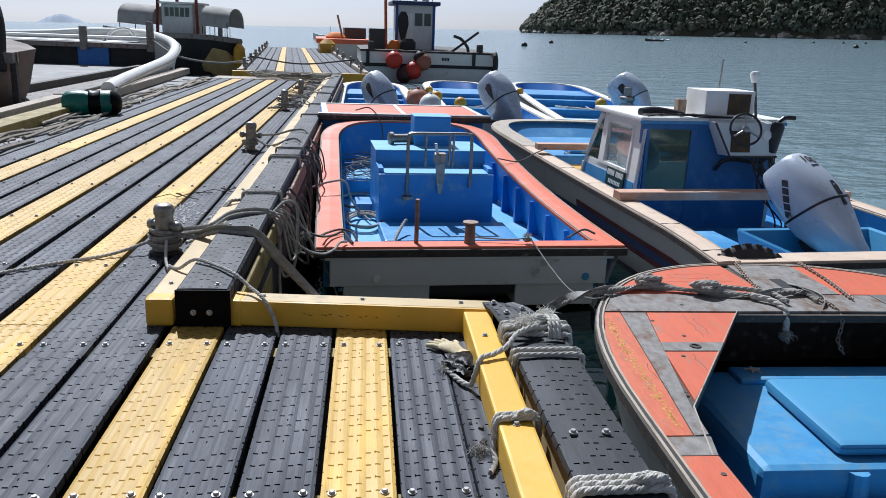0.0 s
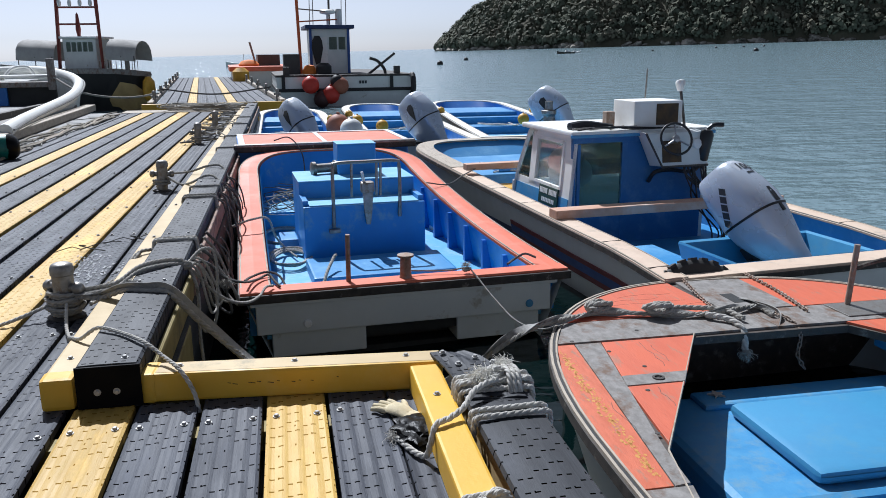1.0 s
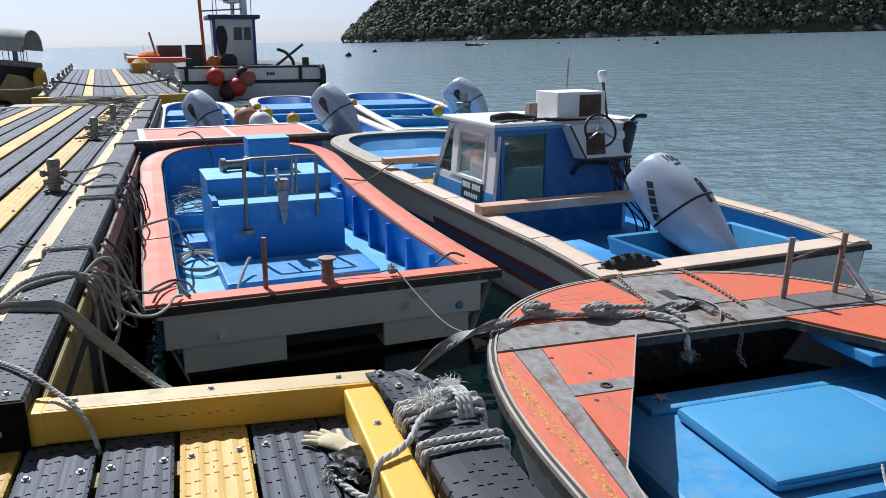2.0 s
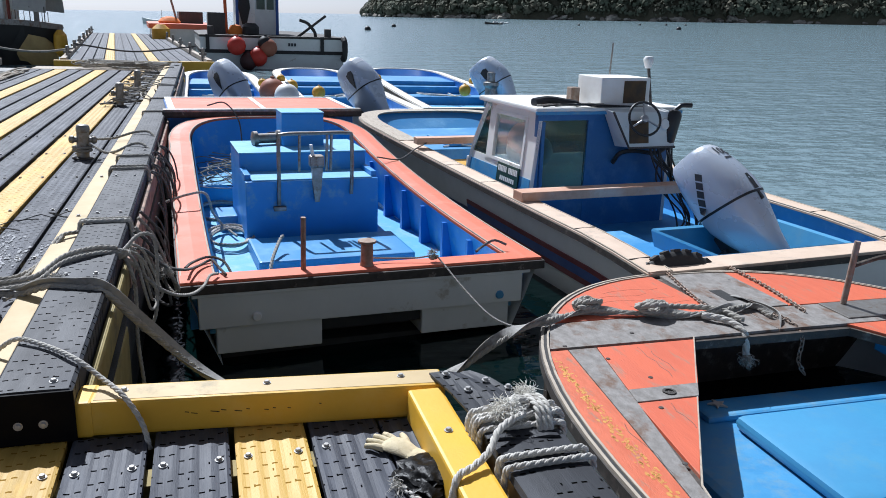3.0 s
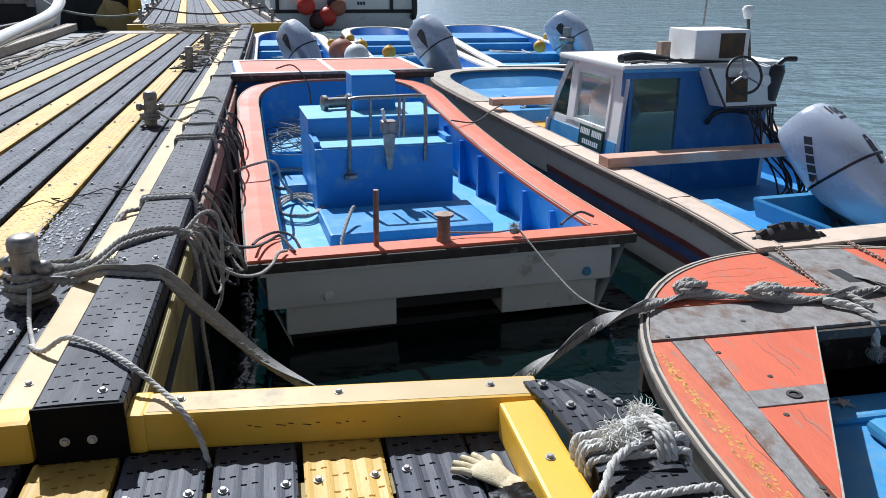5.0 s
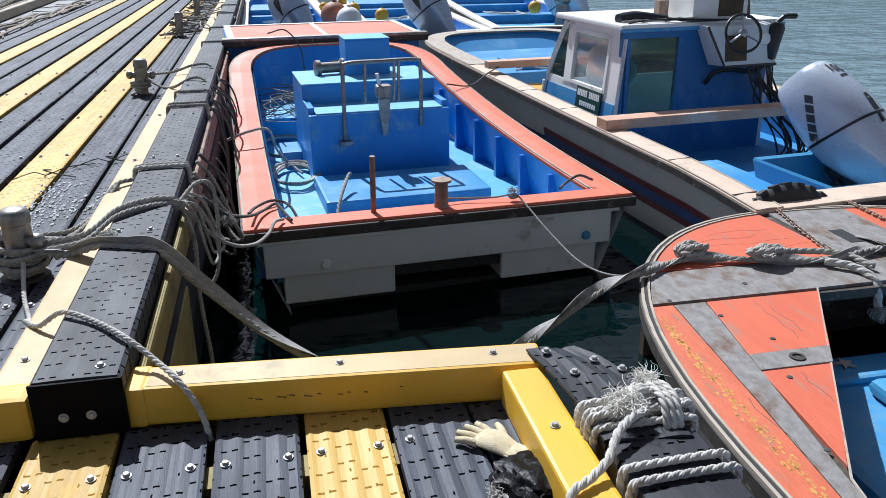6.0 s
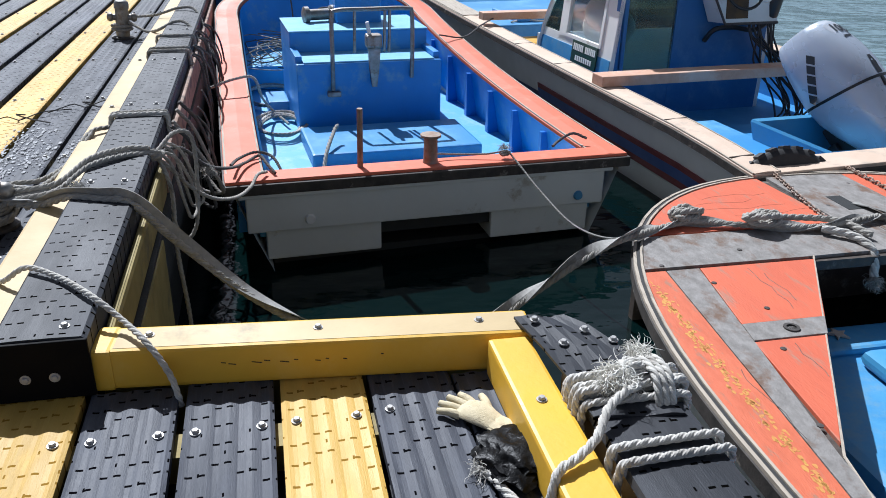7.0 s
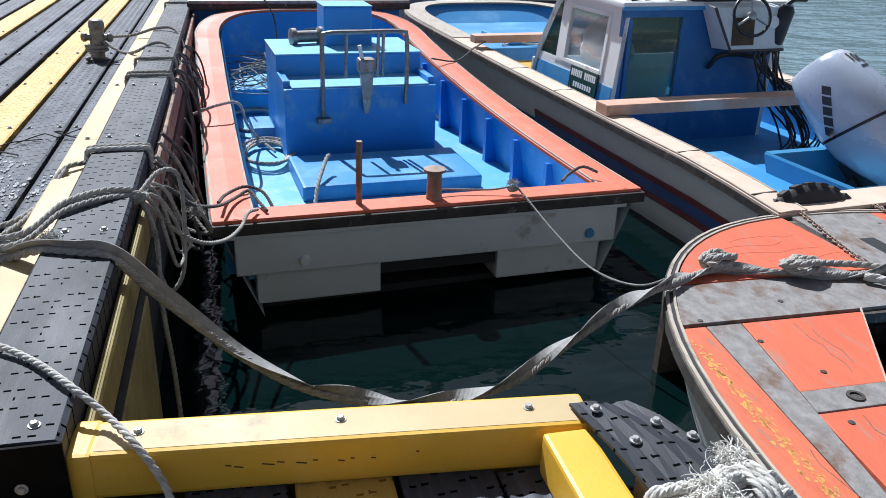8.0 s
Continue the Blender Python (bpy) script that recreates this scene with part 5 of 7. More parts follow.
    part("roof_rope", rope_mesh([(-0.82, 2.75, top + 0.07), (-0.55, 2.72, top + 0.075), (-0.3, 2.68, top + 0.08), (-0.1, 2.69, top + 0.075)], 0.012), rope_grey, roof)
    return th


cabin_boat()


# decked work boat with the worn orange foredeck
def decked_boat():
    cx, W, y0, LB, N = 2.985, 1.68, 3.3, 2.52, 2.4
    th = thing("decked_boat", pose(cx, 0, 0), "old wooden work boat with worn orange and grey deck boards", "boat")
    Z = -0.25

    def half(y):
        u = max(0.0, (y - y0) / LB)
        return W * max(0.0, 1 - u ** N) ** (1 / N)

    def fore(d, ya, side=-1, k=16, x_stop=0.0):
        """Along the rail from ya towards the stem, d inside it."""
        out = []
        for i in range(k + 1):
            a = i / k
            y = ya + (y0 + LB - d - ya) * (1 - (1 - a) ** 2)
            x = max(0.0, half(min(y + d * 0.6, y0 + LB - 0.0005)) - d)
            if x >= x_stop:
                out.append((side * x, y))
        return out

    # rail line round the bow
    line = [Vector((-W, -2.5, Z)), Vector((-W, 0.5, Z)), Vector((-W, 2.4, Z))]
    for i in range(41):
        a = math.pi * (1 - i / 40)
        c, s = math.cos(a), math.sin(a)
        line.append(Vector((W * math.copysign(abs(c) ** (2 / N), c), y0 + LB * abs(s) ** (2 / N), Z)))
    line += [Vector((W, 2.4, Z)), Vector((W, 0.5, Z)), Vector((W, -2.5, Z))]
    for a, b, z0, z1, mat, lab in ((-0.014, 0.02, -0.06, -0.004, rub_strip, "scuffed dark rub strip"), (-0.006, 0.008, -0.006, 0.010, wood_pale, "bare pale edge strip"), (0.009, 0.024, -0.01, 0.006, rubber, "dark seam"), (0.025, 0.036, -0.01, 0.011, wood_pale, "bare pale edge strip")):
        oa, ob = inset(line, a), inset(line, b)
        part("edge_strip", loft([[p + Vector((0, 0, z0)), p + Vector((0, 0, z1)), q + Vector((0, 0, z1)), q + Vector((0, 0, z0))] for p, q in zip(oa, ob)]), mat, th, lab)
    part("hull_side", loft([inset([p + Vector((0, 0, -0.05)) for p in line], 0.02), inset([Vector((p.x, p.y, -0.6)) for p in line], 0.12), inset([Vector((p.x, p.y - 0.25 * max(0, (p.y - y0) / LB), -1.1)) for p in line], 0.26)], closed=False), hull_grey, th, smooth=True)
    # opening in plan
    OL = [(-1.50, -2.5), (-1.50, 2.95), (-1.40, 3.40), (-0.58, 4.74)]
    OR = [(0.42, 4.74), (1.22, 3.30), (1.40, 2.9), (1.40, -2.5)]
    # under-deck
    left_rail = [(-half(y) + 0.06, y) for y in (-2.5, 1.0, 3.0, 3.6, 4.2, 4.5, 4.74)]
    part("deck_frame", prism(left_rail + OL[::-1], Z - 0.06, Z - 0.012), wood_dark, th)
    part("deck_frame", prism([(-x, y) for x, y in left_rail] + OR, Z - 0.06, Z - 0.012), wood_dark, th)
    fr = fore(0.06, 4.70)
    part("deck_frame", prism(fr + [(-x, y) for x, y in fr[::-1]][1:], Z - 0.06, Z - 0.012), wood_dark, th)
    T = (Z - 0.012, Z + 0.004)

    def board(pts, mat, lab="", lift=0.0, name="deck_board"):
        return part(name, prism(pts, T[0], T[1] + lift, 0.003), mat, th, lab)

    g = 0.004
    xb = half(5.08)
    board([(-half(4.73) + 0.038, 4.73), (-0.58, 4.73), (-0.02, 4.74), (-0.02, 5.07), (-half(5.07) + 0.038, 5.07)], grey_wood, "grey weathered cross board")
    board([(-0.02 + g, 4.74), (0.42, 4.74), (half(4.74) - 0.038, 4.74), (half(5.07) - 0.038, 5.07), (-0.02 + g, 5.07)], grey_wood, "grey weathered cross board")
    ls = fore(0.038, 5.08 + g, -1, 16, 0.19)
    board(ls + [(-0.19, 5.08 + g)], orange_worn, "worn orange bow board")
    rs = fore(0.038, 5.08 + g, 1, 16, 0.32)
    board([(0.32, 5.08 + g)] + rs[::1], orange_worn, "worn orange bow board")
    top_y = y0 + LB - 0.045
    board([(-0.185, 5.08 + g), (0.315, 5.08 + g), (0.315, top_y - 0.02), (0.06, top_y), (-0.185, top_y - 0.006)], grey_wood, "grey centre plank", 0.003)
    # port side deck
    def lerp2(p, q, t):
        return (p[0] + (q[0] - p[0]) * t, p[1] + (q[1] - p[1]) * t)
    hullp = [(-half(y) + 0.04, y) for y in (2.0, 2.8, 3.3, 3.7, 4.1, 4.4, 4.66)]
    inner1 = [(x + 0.13 + 0.08 * max(0, (4.7 - y)) * 0.2, y) for x, y in hullp]
    board([(-half(y) + 0.038, y) for y in (3.12, 3.5, 3.9, 4.3, 4.7)] + [(-1.355, 4.7), (-1.435, 3.9), (-1.515, 3.12)], orange_chipped, "orange side board with yellow paint showing through")
    board([(-1.350, 4.7), (-1.19, 4.7), (-1.31, 4.0), (-1.41, 3.42), (-1.44, 3.13), (-1.510, 3.12), (-1.430, 3.9)], grey_wood, "grey diagonal board")
    board([(-1.185, 4.7), (-0.60, 4.70), (-0.90, 4.20), (-1.272, 4.20)], orange_worn, "cracked orange triangular panel")
    board([(-1.275, 4.195), (-0.905, 4.195), (-0.98, 4.07), (-1.298, 4.07)], grey_wood, "small grey patch board", 0.004)
    board([(-1.300, 4.065), (-0.985, 4.065), (-1.37, 3.46)], orange_worn, "cracked orange triangular panel")
    board([(-half(3.1) + 0.038, 3.11), (-1.44, 3.11), (-1.475, 2.95), (-half(2.95) + 0.038, 2.95)], grey_wood, "bare grey side board")
    board([(-half(2.94) + 0.038, 2.945), (-1.476, 2.945), (-1.48, 2.4), (-1.48, -2.5), (-W + 0.038, -2.5)], orange_worn, "worn orange side board")
    # starboard side deck
    board([(half(4.73) - 0.038, 4.73), (half(4.3) - 0.038, 4.3), (half(3.6) - 0.038, 3.6), (half(3.0) - 0.038, 3.0), (1.40, 3.0), (1.24, 3.32), (0.45, 4.73)], orange_worn, "worn orange side board")
    board([(1.42, 2.99), (W - 0.038, 2.99), (W - 0.038, -2.5), (1.42, -2.5)], orange_worn, "worn orange side board")
    for i, (a, b) in enumerate((((-0.58, 4.735), (-1.40, 3.40)), ((-1.40, 3.40), (-1.50, 2.95)))):
        part("coaming", tube([(a[0], a[1], Z + 0.001), (b[0], b[1], Z + 0.001)], 0.005, 6, 0.5), wood_pale, th, "thin pale coaming edge")
    part("pipe_socket", lathe([(0.032, 0), (0.032, 0.006), (0.02, 0.006), (0.02, -0.03)], 14, m=pose(-1.10, 4.13, Z + 0.008)), iron_dark, th)
    # dark patch on the plank stands in for the shade of an open slot
    part("slot", box(-0.03, 0.06, 5.22, 5.42, Z + 0.004, Z + 0.009), float_and_shade_dark, th, "slot in the centre plank")
    nb = random.Random(3)
    for x, y in ((-1.2, 4.55), (-1.22, 4.0), (-1.38, 3.55), (-1.1, 4.3), (-0.1, 5.3), (0.25, 5.6), (-1.35, 4.75), (-0.9, 4.85), (0.8, 4.9), (-0.12, 5.6), (-1.52, 2.8)):
        part("nail_head", lathe([(0.012, 0), (0.012, 0.003), (0.0, 0.004)], 8, m=pose(x, y, Z + 0.004)), iron_dark, th)
    # cracks in the old paint
    cr = random.Random(17)
    for i in range(5):
        y = 5.15 + i * 0.09
        x1 = -0.22 - 0.25 * cr.random()
        x0 = max(-half(y + 0.05) + 0.16, x1 - cr.uniform(0.25, 0.8))
        if x1 - x0 > 0.1:
            part("crack", tube([(x0 + (x1 - x0) * k / 5, y + cr.uniform(-0.02, 0.02) + 0.03 * k / 5, Z + 0.0036) for k in range(6)], 0.0012, 4, 0.03), wood_dark, th, "fine crack in the paint")
    for x, ya, yb in ((-0.98, 4.28, 4.66), (-0.93, 4.34, 4.60), (-1.16, 3.80, 4.03), (-1.46, 3.5, 3.9)):
        part("crack", tube([(x + cr.uniform(-0.012, 0.012), ya + (yb - ya) * k / 6, Z + 0.0038) for k in range(7)], 0.0016, 4, 0.03), wood_dark, th, "fine crack in the paint")
    # flakes of old yellow paint along the orange side board
    fl = bmesh.new()
    for _ in range(230):
        y = cr.uniform(3.2, 4.62)
        x = -1.515 - 0.055 * (3.9 - y) + cr.gauss(0.0, 0.020) * (0.5 + 1.5 * abs(noise.noise(Vector((y * 3, 0, 0)))))
        if x < -half(y) + 0.055 or x > -1.355 - 0.1 * (4.7 - y) - 0.02:
            continue
        w, l = cr.uniform(0.003, 0.009), cr.uniform(0.004, 0.020)
        prism([(x + w * math.cos(k * math.pi / 3 + 0.4) * cr.uniform(0.6, 1.3), y + l * math.sin(k * math.pi / 3 + 0.4) * cr.uniform(0.6, 1.2)) for k in range(6)], Z + 0.0042, Z + 0.0048, bm=fl)
    tagged(part("flaking_paint", fl, old_yellow, th, "flaking yellow paint on the orange board"), kind="stuff")
    # inside: walls, floor, raised locker with a lid
    for run in (OL[:3], [(0.95, 4.74)] + OR[1:]):
        part("inner_side", loft([[Vector((x, y, Z - 0.03)) for x, y in run], [Vector((x * 1.0, y, -0.88)) for x, y in run]], closed=False), blue_worn, th)
    # the floor lies level, above the water on both sides
    part("floor", loft([[Vector((a[0], a[1], -0.78)), Vector((b[0], b[1], -0.715)), Vector((b[0], b[1], -0.765)), Vector((a[0], a[1], -0.83))] for a, b in zip(OL, OR[::-1])]), blue_worn, th)
    part("stern_board", box(-W + 0.05, W - 0.05, -2.55, -2.48, -1.05, Z), hull_grey, th)
    part("locker", box(-1.0, 1.05, 3.42, 4.62, -0.88, -0.60, 0.05), blue_worn, th, "pale blue raised fish-hold locker")
    # added dark board, painted as the deep shade below the foredeck
    part("bow_lining", box(-1.2, 1.2, 5.25, 5.3, -0.88, -0.32), wood_dark, th, "dark board added for the shade under the foredeck")
    part("low_thwart", box(0.1, 1.36, 2.3, 3.2, -0.86, -0.66, 0.03), blue_worn, th)
    part("locker_rim", box(-0.66, 1.0, 4.40, 4.60, -0.61, -0.565, 0.02), blue_worn, th)
    part("locker_rim", box(0.55, 1.02, 3.2, 4.40, -0.61, -0.565, 0.02), blue_worn, th)
    lid = part("hatch_lid", box(-0.56, 0.50, 3.52, 4.34, -0.60, -0.52, 0.05), blue_tub, th, "smooth pale blue hatch lid", smooth=True)
    part("toggle_line", rope_mesh([(0.02, 3.51, -0.53), (0.0, 3.47, -0.57), (-0.03, 3.40, -0.63), (0.0, 3.40, -0.68)], 0.008), rope_white, lid)
    part("side_pipe", tube([(-0.50, 3.42, -0.62), (-0.50, 3.40, -0.86)], 0.05, 10, 0.2), blue_worn, th)
    part("strut", box(0.62, 0.74, 4.2, 4.68, -0.40, -0.33, 0.01, m=pose(0, 0, 0)), blue_worn, th)
    # steel posts on the starboard cross board
    for x, y, lean in ((0.67, 5.02, 0.02), (1.08, 5.02, 0.03)):
        part("rail_post", tube([(x, y, Z), (x + lean, y - 0.01, Z + 0.42)], 0.019, 10, 0.2), rust_steel, th, "rusty brown rail post", smooth=True)
    part("rail_bar", tube([(0.68, 5.01, Z + 0.26), (0.9, 5.03, Z + 0.30), (1.10, 5.01, Z + 0.33)], 0.014, 8, 0.1), wood_dark, th, "dark bar tied between the posts", smooth=True)
    part("rail_brace", tube([(1.10, 5.0, Z + 0.25), (1.25, 4.88, Z)], 0.02, 8, 0.2), steel, th, smooth=True)
    part("base_plate", box(0.52, 1.3, 4.80, 5.06, Z + 0.004, Z + 0.012, 0.003), galv, th, "grey steel base plate")
    return th


decked_boat()

# tyre fender between the two boats
tyre = thing("tyre_fender", pose(3.05, 5.855, -0.532, 72, 0, 4) @ Matrix.Diagonal((1.62, 1.62, 0.55, 1)), "black tyre used as a fender, hung on chains", "tyre")
tb = bmesh.new()
prof = [(0.15, -0.07), (0.19, -0.085), (0.235, -0.075), (0.255, -0.04), (0.255, 0.04), (0.235, 0.075), (0.19, 0.085), (0.15, 0.07), (0.16, 0.0)]
rings = [[Vector((r * math.cos(2 * math.pi * k / 40), r * math.sin(2 * math.pi * k / 40), z)) for r, z in prof] for k in range(40)]
vs = [[tb.verts.new(p) for p in r] for r in rings]
for i in range(40):
    for j in range(len(prof)):
        a, b = vs[i], vs[(i + 1) % 40]
        tb.faces.new((a[j], a[(j + 1) % len(prof)], b[(j + 1) % len(prof)], b[j]))
part("carcass", tb, rubber, tyre, smooth=True)
for k in range(28):
    part("tread_block", box(0.25, 0.264, -0.017, 0.017, -0.045, 0.045, 0.003, m=pose(0, 0, 0, 0, 0, 360 / 28 * k)), rubber, tyre)


def chain(points, name, label):
    path = smooth_path(points, 0.026)
    fr = frames_along(path)
    bm = bmesh.new()
    for i, (q, (t, s, u)) in enumerate(zip(path, fr)):
        a, b = (s, u) if i % 2 else (u, s)
        loop = []
        for k in range(13):
            w = 2 * math.pi * k / 12
            loop.append(q + t * 0.020 * math.cos(w) + a * 0.012 * math.sin(w))
        tube(loop, 0.0045, 5, 1, bm=bm, curve=False)
    return solo(name, bm, rust_steel, label, "chain", group="mooring chains")


chain([(2.90, 5.90, -0.26), (2.88, 5.82, -0.235), (2.80, 5.45, -0.235), (2.74, 5.12, -0.235)], "chain", "rusty chain lying across the grey centre plank")
chain([(3.42, 5.92, -0.27), (3.40, 5.84, -0.235), (3.38, 5.4, -0.235), (3.31, 4.96, -0.235)], "chain", "rusty chain lying across the orange bow board")
chain([(3.06, 5.0, -0.235), (3.09, 4.80, -0.235), (3.10, 4.70, -0.30), (3.08, 4.68, -0.42), (3.12, 4.67, -0.50)], "chain", "rusty chain hanging into the hold")

star = bmesh.new()
pts = []
for k in range(10):
    r = 0.055 if k % 2 == 0 else 0.018
    pts.append((r * math.cos(math.pi * k / 5), r * math.sin(math.pi * k / 5)))
prism(pts, 0, 0.012, 0.004, bm=star)
solo("starfish", star, starfish_mat, "dried starfish lying on the blue locker", "starfish", m=pose(2.455, 4.52, -0.562, 0, 0, 20))


# ---- small boats moored beyond ----
def skiff(m, w, length, label, seed):
    th = thing("skiff", m, label, "boat", group="moored skiffs")
    sheer = lambda y: -0.22 + 0.17 * (max(0, y) / length) ** 1.6
    hull(th, w, w * 0.93, length, 1.9, 2.6, sheer, 0.22, (white_paint, hull_grey, blue_deep, blue_lit_floor, rub_strip), -0.48, bottom=-1.0, stern_w=0.14, rake=0.8, wall_in=-0.02)
    for y in (length * 0.33, length * 0.62):
        part("thwart", box(-w * 0.86, w * 0.86, y, y + 0.5, -0.6, -0.30, 0.02), blue_paint, th)
    part("fore_locker", box(-w * 0.78, w * 0.78, length * 0.66, length * 0.86, -0.5, -0.19, 0.02), blue_paint, th)
    part("stern_locker", box(-w * 0.8, -w * 0.25, 0.2, 0.9, -0.6, -0.36, 0.02), blue_paint, th)
    r = random.Random(seed)
    part("line", tube([(r.uniform(-0.6, 0.6), length * 0.3 + r.random(), -0.27) for _ in range(9)], 0.014, 5, 0.06), rope_white, th)
    for k in range(2):
        part("float", ball(0.10, m=pose((-w + 0.1) if k else w - 0.1, length * 0.55 + k * 0.5, sheer(length * 0.55) + 0.06)), yellow_float_mat, th, "small yellow float", smooth=True)
    return th


skiff(pose(0.33, 15.6, 0, 0, 0, 1), 0.97, 7.6, "white-railed skiff with blue inside behind the orange boat", 1)
skiff(pose(2.70, 15.7, 0, 0, 0, 0.5), 1.10, 9.0, "white-railed blue skiff with a silver outboard motor", 2)
skiff(pose(5.10, 16.0, 0, 0, 0, -2), 1.28, 9.4, "white-railed blue skiff with coiled lines aboard", 3)
small = None
for x, y, z, rx, rz, s, lab in ((0.40, 15.8, 0.0, -34, 28, 1.08, "silver-blue outboard motor with dark side vent"), (2.70, 15.7, 0.04, -34, 28, 1.06, "silver-blue outboard motor tilted on a skiff"), (6.24, 18.6, -0.08, -34, 32, 1.16, "silver-white outboard motor tilted on a skiff")):
    m = pose(x, y, z, rx, -14, rz) @ Matrix.Diagonal((s, s, s, 1))
    if small is None:
        small = engine("outboard_motor", m, lab, False)
    else:
        tagged(copy_thing(small, m), lab)
# fittings on and between the skiffs
for x, y, z, r, mat, lab in ((1.08, 16.5, 0.02, 0.24, brown_buoy_mat, "faded brown round mooring buoy"), (1.30, 16.1, -0.02, 0.22, white_paint, "white round mooring buoy"), (1.60, 18.2, -0.02, 0.13, yellow_float_mat, "yellow float between two skiffs"), (2.02, 17.2, -0.06, 0.13, yellow_float_mat, "yellow float between two skiffs"), (5.36, 18.3, -0.08, 0.13, yellow_float_mat, "yellow float on the skiff's rail")):
    b = ball(r)
    solo("mooring_buoy", b, mat, lab, "buoy", group="mooring buoys", smooth=True, m=pose(x, y, z))
for x, y in ((6.0, 18.4), (6.2, 19.2)):
    solo("capstan_post", lathe([(0.16, 0), (0.15, 0.05), (0.13, 0.45), (0.18, 0.5), (0.18, 0.55), (0.10, 0.57), (0.10, 0.72), (0.0, 0.73)], 16), galv, "grey steel capstan post on a skiff", "capstan", group="capstans", smooth=True, m=pose(x, y, -0.6) @ Matrix.Diagonal((1, 1, 1.25, 1)))

# ---- large work boat across the end ----
def work_boat():
    th = thing("work_boat", pose(2.75, 36.0, 0, 0, 0, 2), "white work boat with grey wheelhouse and red stern buoys", "boat")
    deck = 0.42
    pts = [(-2.9, 0), (2.85, 0), (2.9, 6), (2.4, 10), (0.4, 14), (-1.6, 12), (-2.9, 7)]
    part("hull_side", prism(pts, -1.1, deck - 0.55), hull_grey, th)
    part("bulwark", prism([(x * 1.01, y - 0.02) for x, y in pts], deck - 0.5, deck), white_paint, th)
    part("rub_band", prism([(x * 1.02, y - 0.04) for x, y in pts], deck - 0.62, deck - 0.48), black_hull, th)
    part("top_rail", prism([(x * 1.025, y - 0.05) for x, y in pts], deck, deck + 0.09, 0.02), rub_strip, th)
    for x in (-2.65, 1.95):
        part("post", box(x - 0.07, x + 0.07, -0.1, -0.04, deck - 0.5, deck + 0.1), rubber, th)
    for k in range(3):
        part("mark_bar", box(0.55 + k * 0.12, 0.63 + k * 0.12, -0.06, -0.02, deck - 0.30, deck - 0.18), print_dark, th)
    hs = part("wheelhouse", box(-1.25, 0.40, 2.4, 5.0, deck, 2.45, 0.04), hull_grey, th, "pale grey wheelhouse")
    for x0, x1 in ((-0.45, -0.1), (-0.02, 0.28)):
        part("window", box(x0, x1, 2.385, 2.42, 1.55, 2.1, 0.01), glass_smoke, hs)
    part("door", box(-1.0, -0.52, 2.38, 2.42, deck + 0.1, 2.1, 0.02), white_paint, hs, "white door")
    part("hung_jacket", loft([[Vector((-0.98 + x * s, 2.34 + y, z)) for x, y in ((-0.18, 0), (0.18, 0), (0.18, 0.05), (-0.18, 0.05))] for z, s in ((2.15, 0.6), (1.95, 1.2), (1.6, 1.4), (1.2, 0.9), (0.9, 0.5))]), rubber, hs, "dark jacket hung on the wall")
    for x in (-1.27, 0.42):
        part("corner_trim", box(x - 0.06, x + 0.06, 2.35, 2.46, deck, 2.45, 0.01), stripe_blue, hs, "blue corner trim")
    part("roof", box(-1.5, 0.68, 2.1, 5.3, 2.45, 2.62, 0.04), stripe_navy, hs, "dark blue roof")
    mast = part("signal_mast", tube([(-1.75, 2.2, deck), (-1.85, 2.2, 4.8)], 0.07, 8, 1), mast_orange, th, "orange signal mast")
    part("gaff", tube([(-1.8, 2.2, 2.75), (0.2, 3.2, 2.9)], 0.035, 6, 1), mast_orange, mast)
    part("gaff", tube([(-1.8, 2.2, 3.3), (0.0, 3.2, 3.2)], 0.03, 6, 1), rust_steel, mast)
    part("radar", lathe([(0.10, 0), (0.34, 0.05), (0.36, 0.16), (0.28, 0.22), (0, 0.24)], 16, m=pose(-0.4, 3.2, 3.1)), white_paint, hs, "white radar dome", smooth=True)
    part("radar_leg", tube([(-0.4, 3.2, 2.6), (-0.4, 3.2, 3.12)], 0.06, 8, 0.5), white_paint, hs)
    part("funnel", lathe([(0.16, 0), (0.16, 0.7), (0.12, 0.75), (0, 0.76)], 12, m=pose(0.1, 3.2, 2.6)), white_paint, hs, smooth=True)
    for x, h in ((-1.2, 4.6), (-1.05, 4.4), (0.25, 4.5), (0.45, 4.2)):
        part("whip_aerial", tube([(x, 3.4, 2.6), (x + 0.03, 3.4, h)], 0.018, 5, 1), iron_dark, hs)
    part("mast_pole", tube([(-0.3, 3.6, 2.6), (-0.28, 3.6, 4.9)], 0.05, 6, 1), iron_dark, hs)
    an = part("anchor", tube([(1.0, 0.5, deck + 0.05), (2.2, 0.5, deck + 0.95)], 0.06, 6, 0.5), iron_dark, th, "dark iron anchor")
    part("fluke", tube([(1.1, 0.45, deck + 0.75), (1.45, 0.5, deck + 0.62), (1.75, 0.5, deck + 0.25), (1.75, 0.5, deck)], 0.07, 6, 0.1), iron_dark, an)
    for x in (-2.5, 2.25):
        part("bitt", box(x - 0.13, x + 0.13, 0.2, 0.45, deck, deck + 0.42, 0.03), iron_dark, th)
    part("crate", box(-2.55, -1.85, 1.2, 2.0, deck, deck + 0.95, 0.03), iron_dark, th, "dark gear crate")
    part("drum", lathe([(0.33, 0), (0.33, 0.85), (0, 0.86)], 16, m=pose(-2.2, 2.6, deck)), rust_steel, th, smooth=True)
    part("oilskins", lathe([(0.3, 0), (0.34, 0.2), (0.2, 0.45), (0, 0.5)], 10, m=pose(-1.45, 1.2, deck)), orange_bright, th, "heap of orange oilskins", smooth=True)
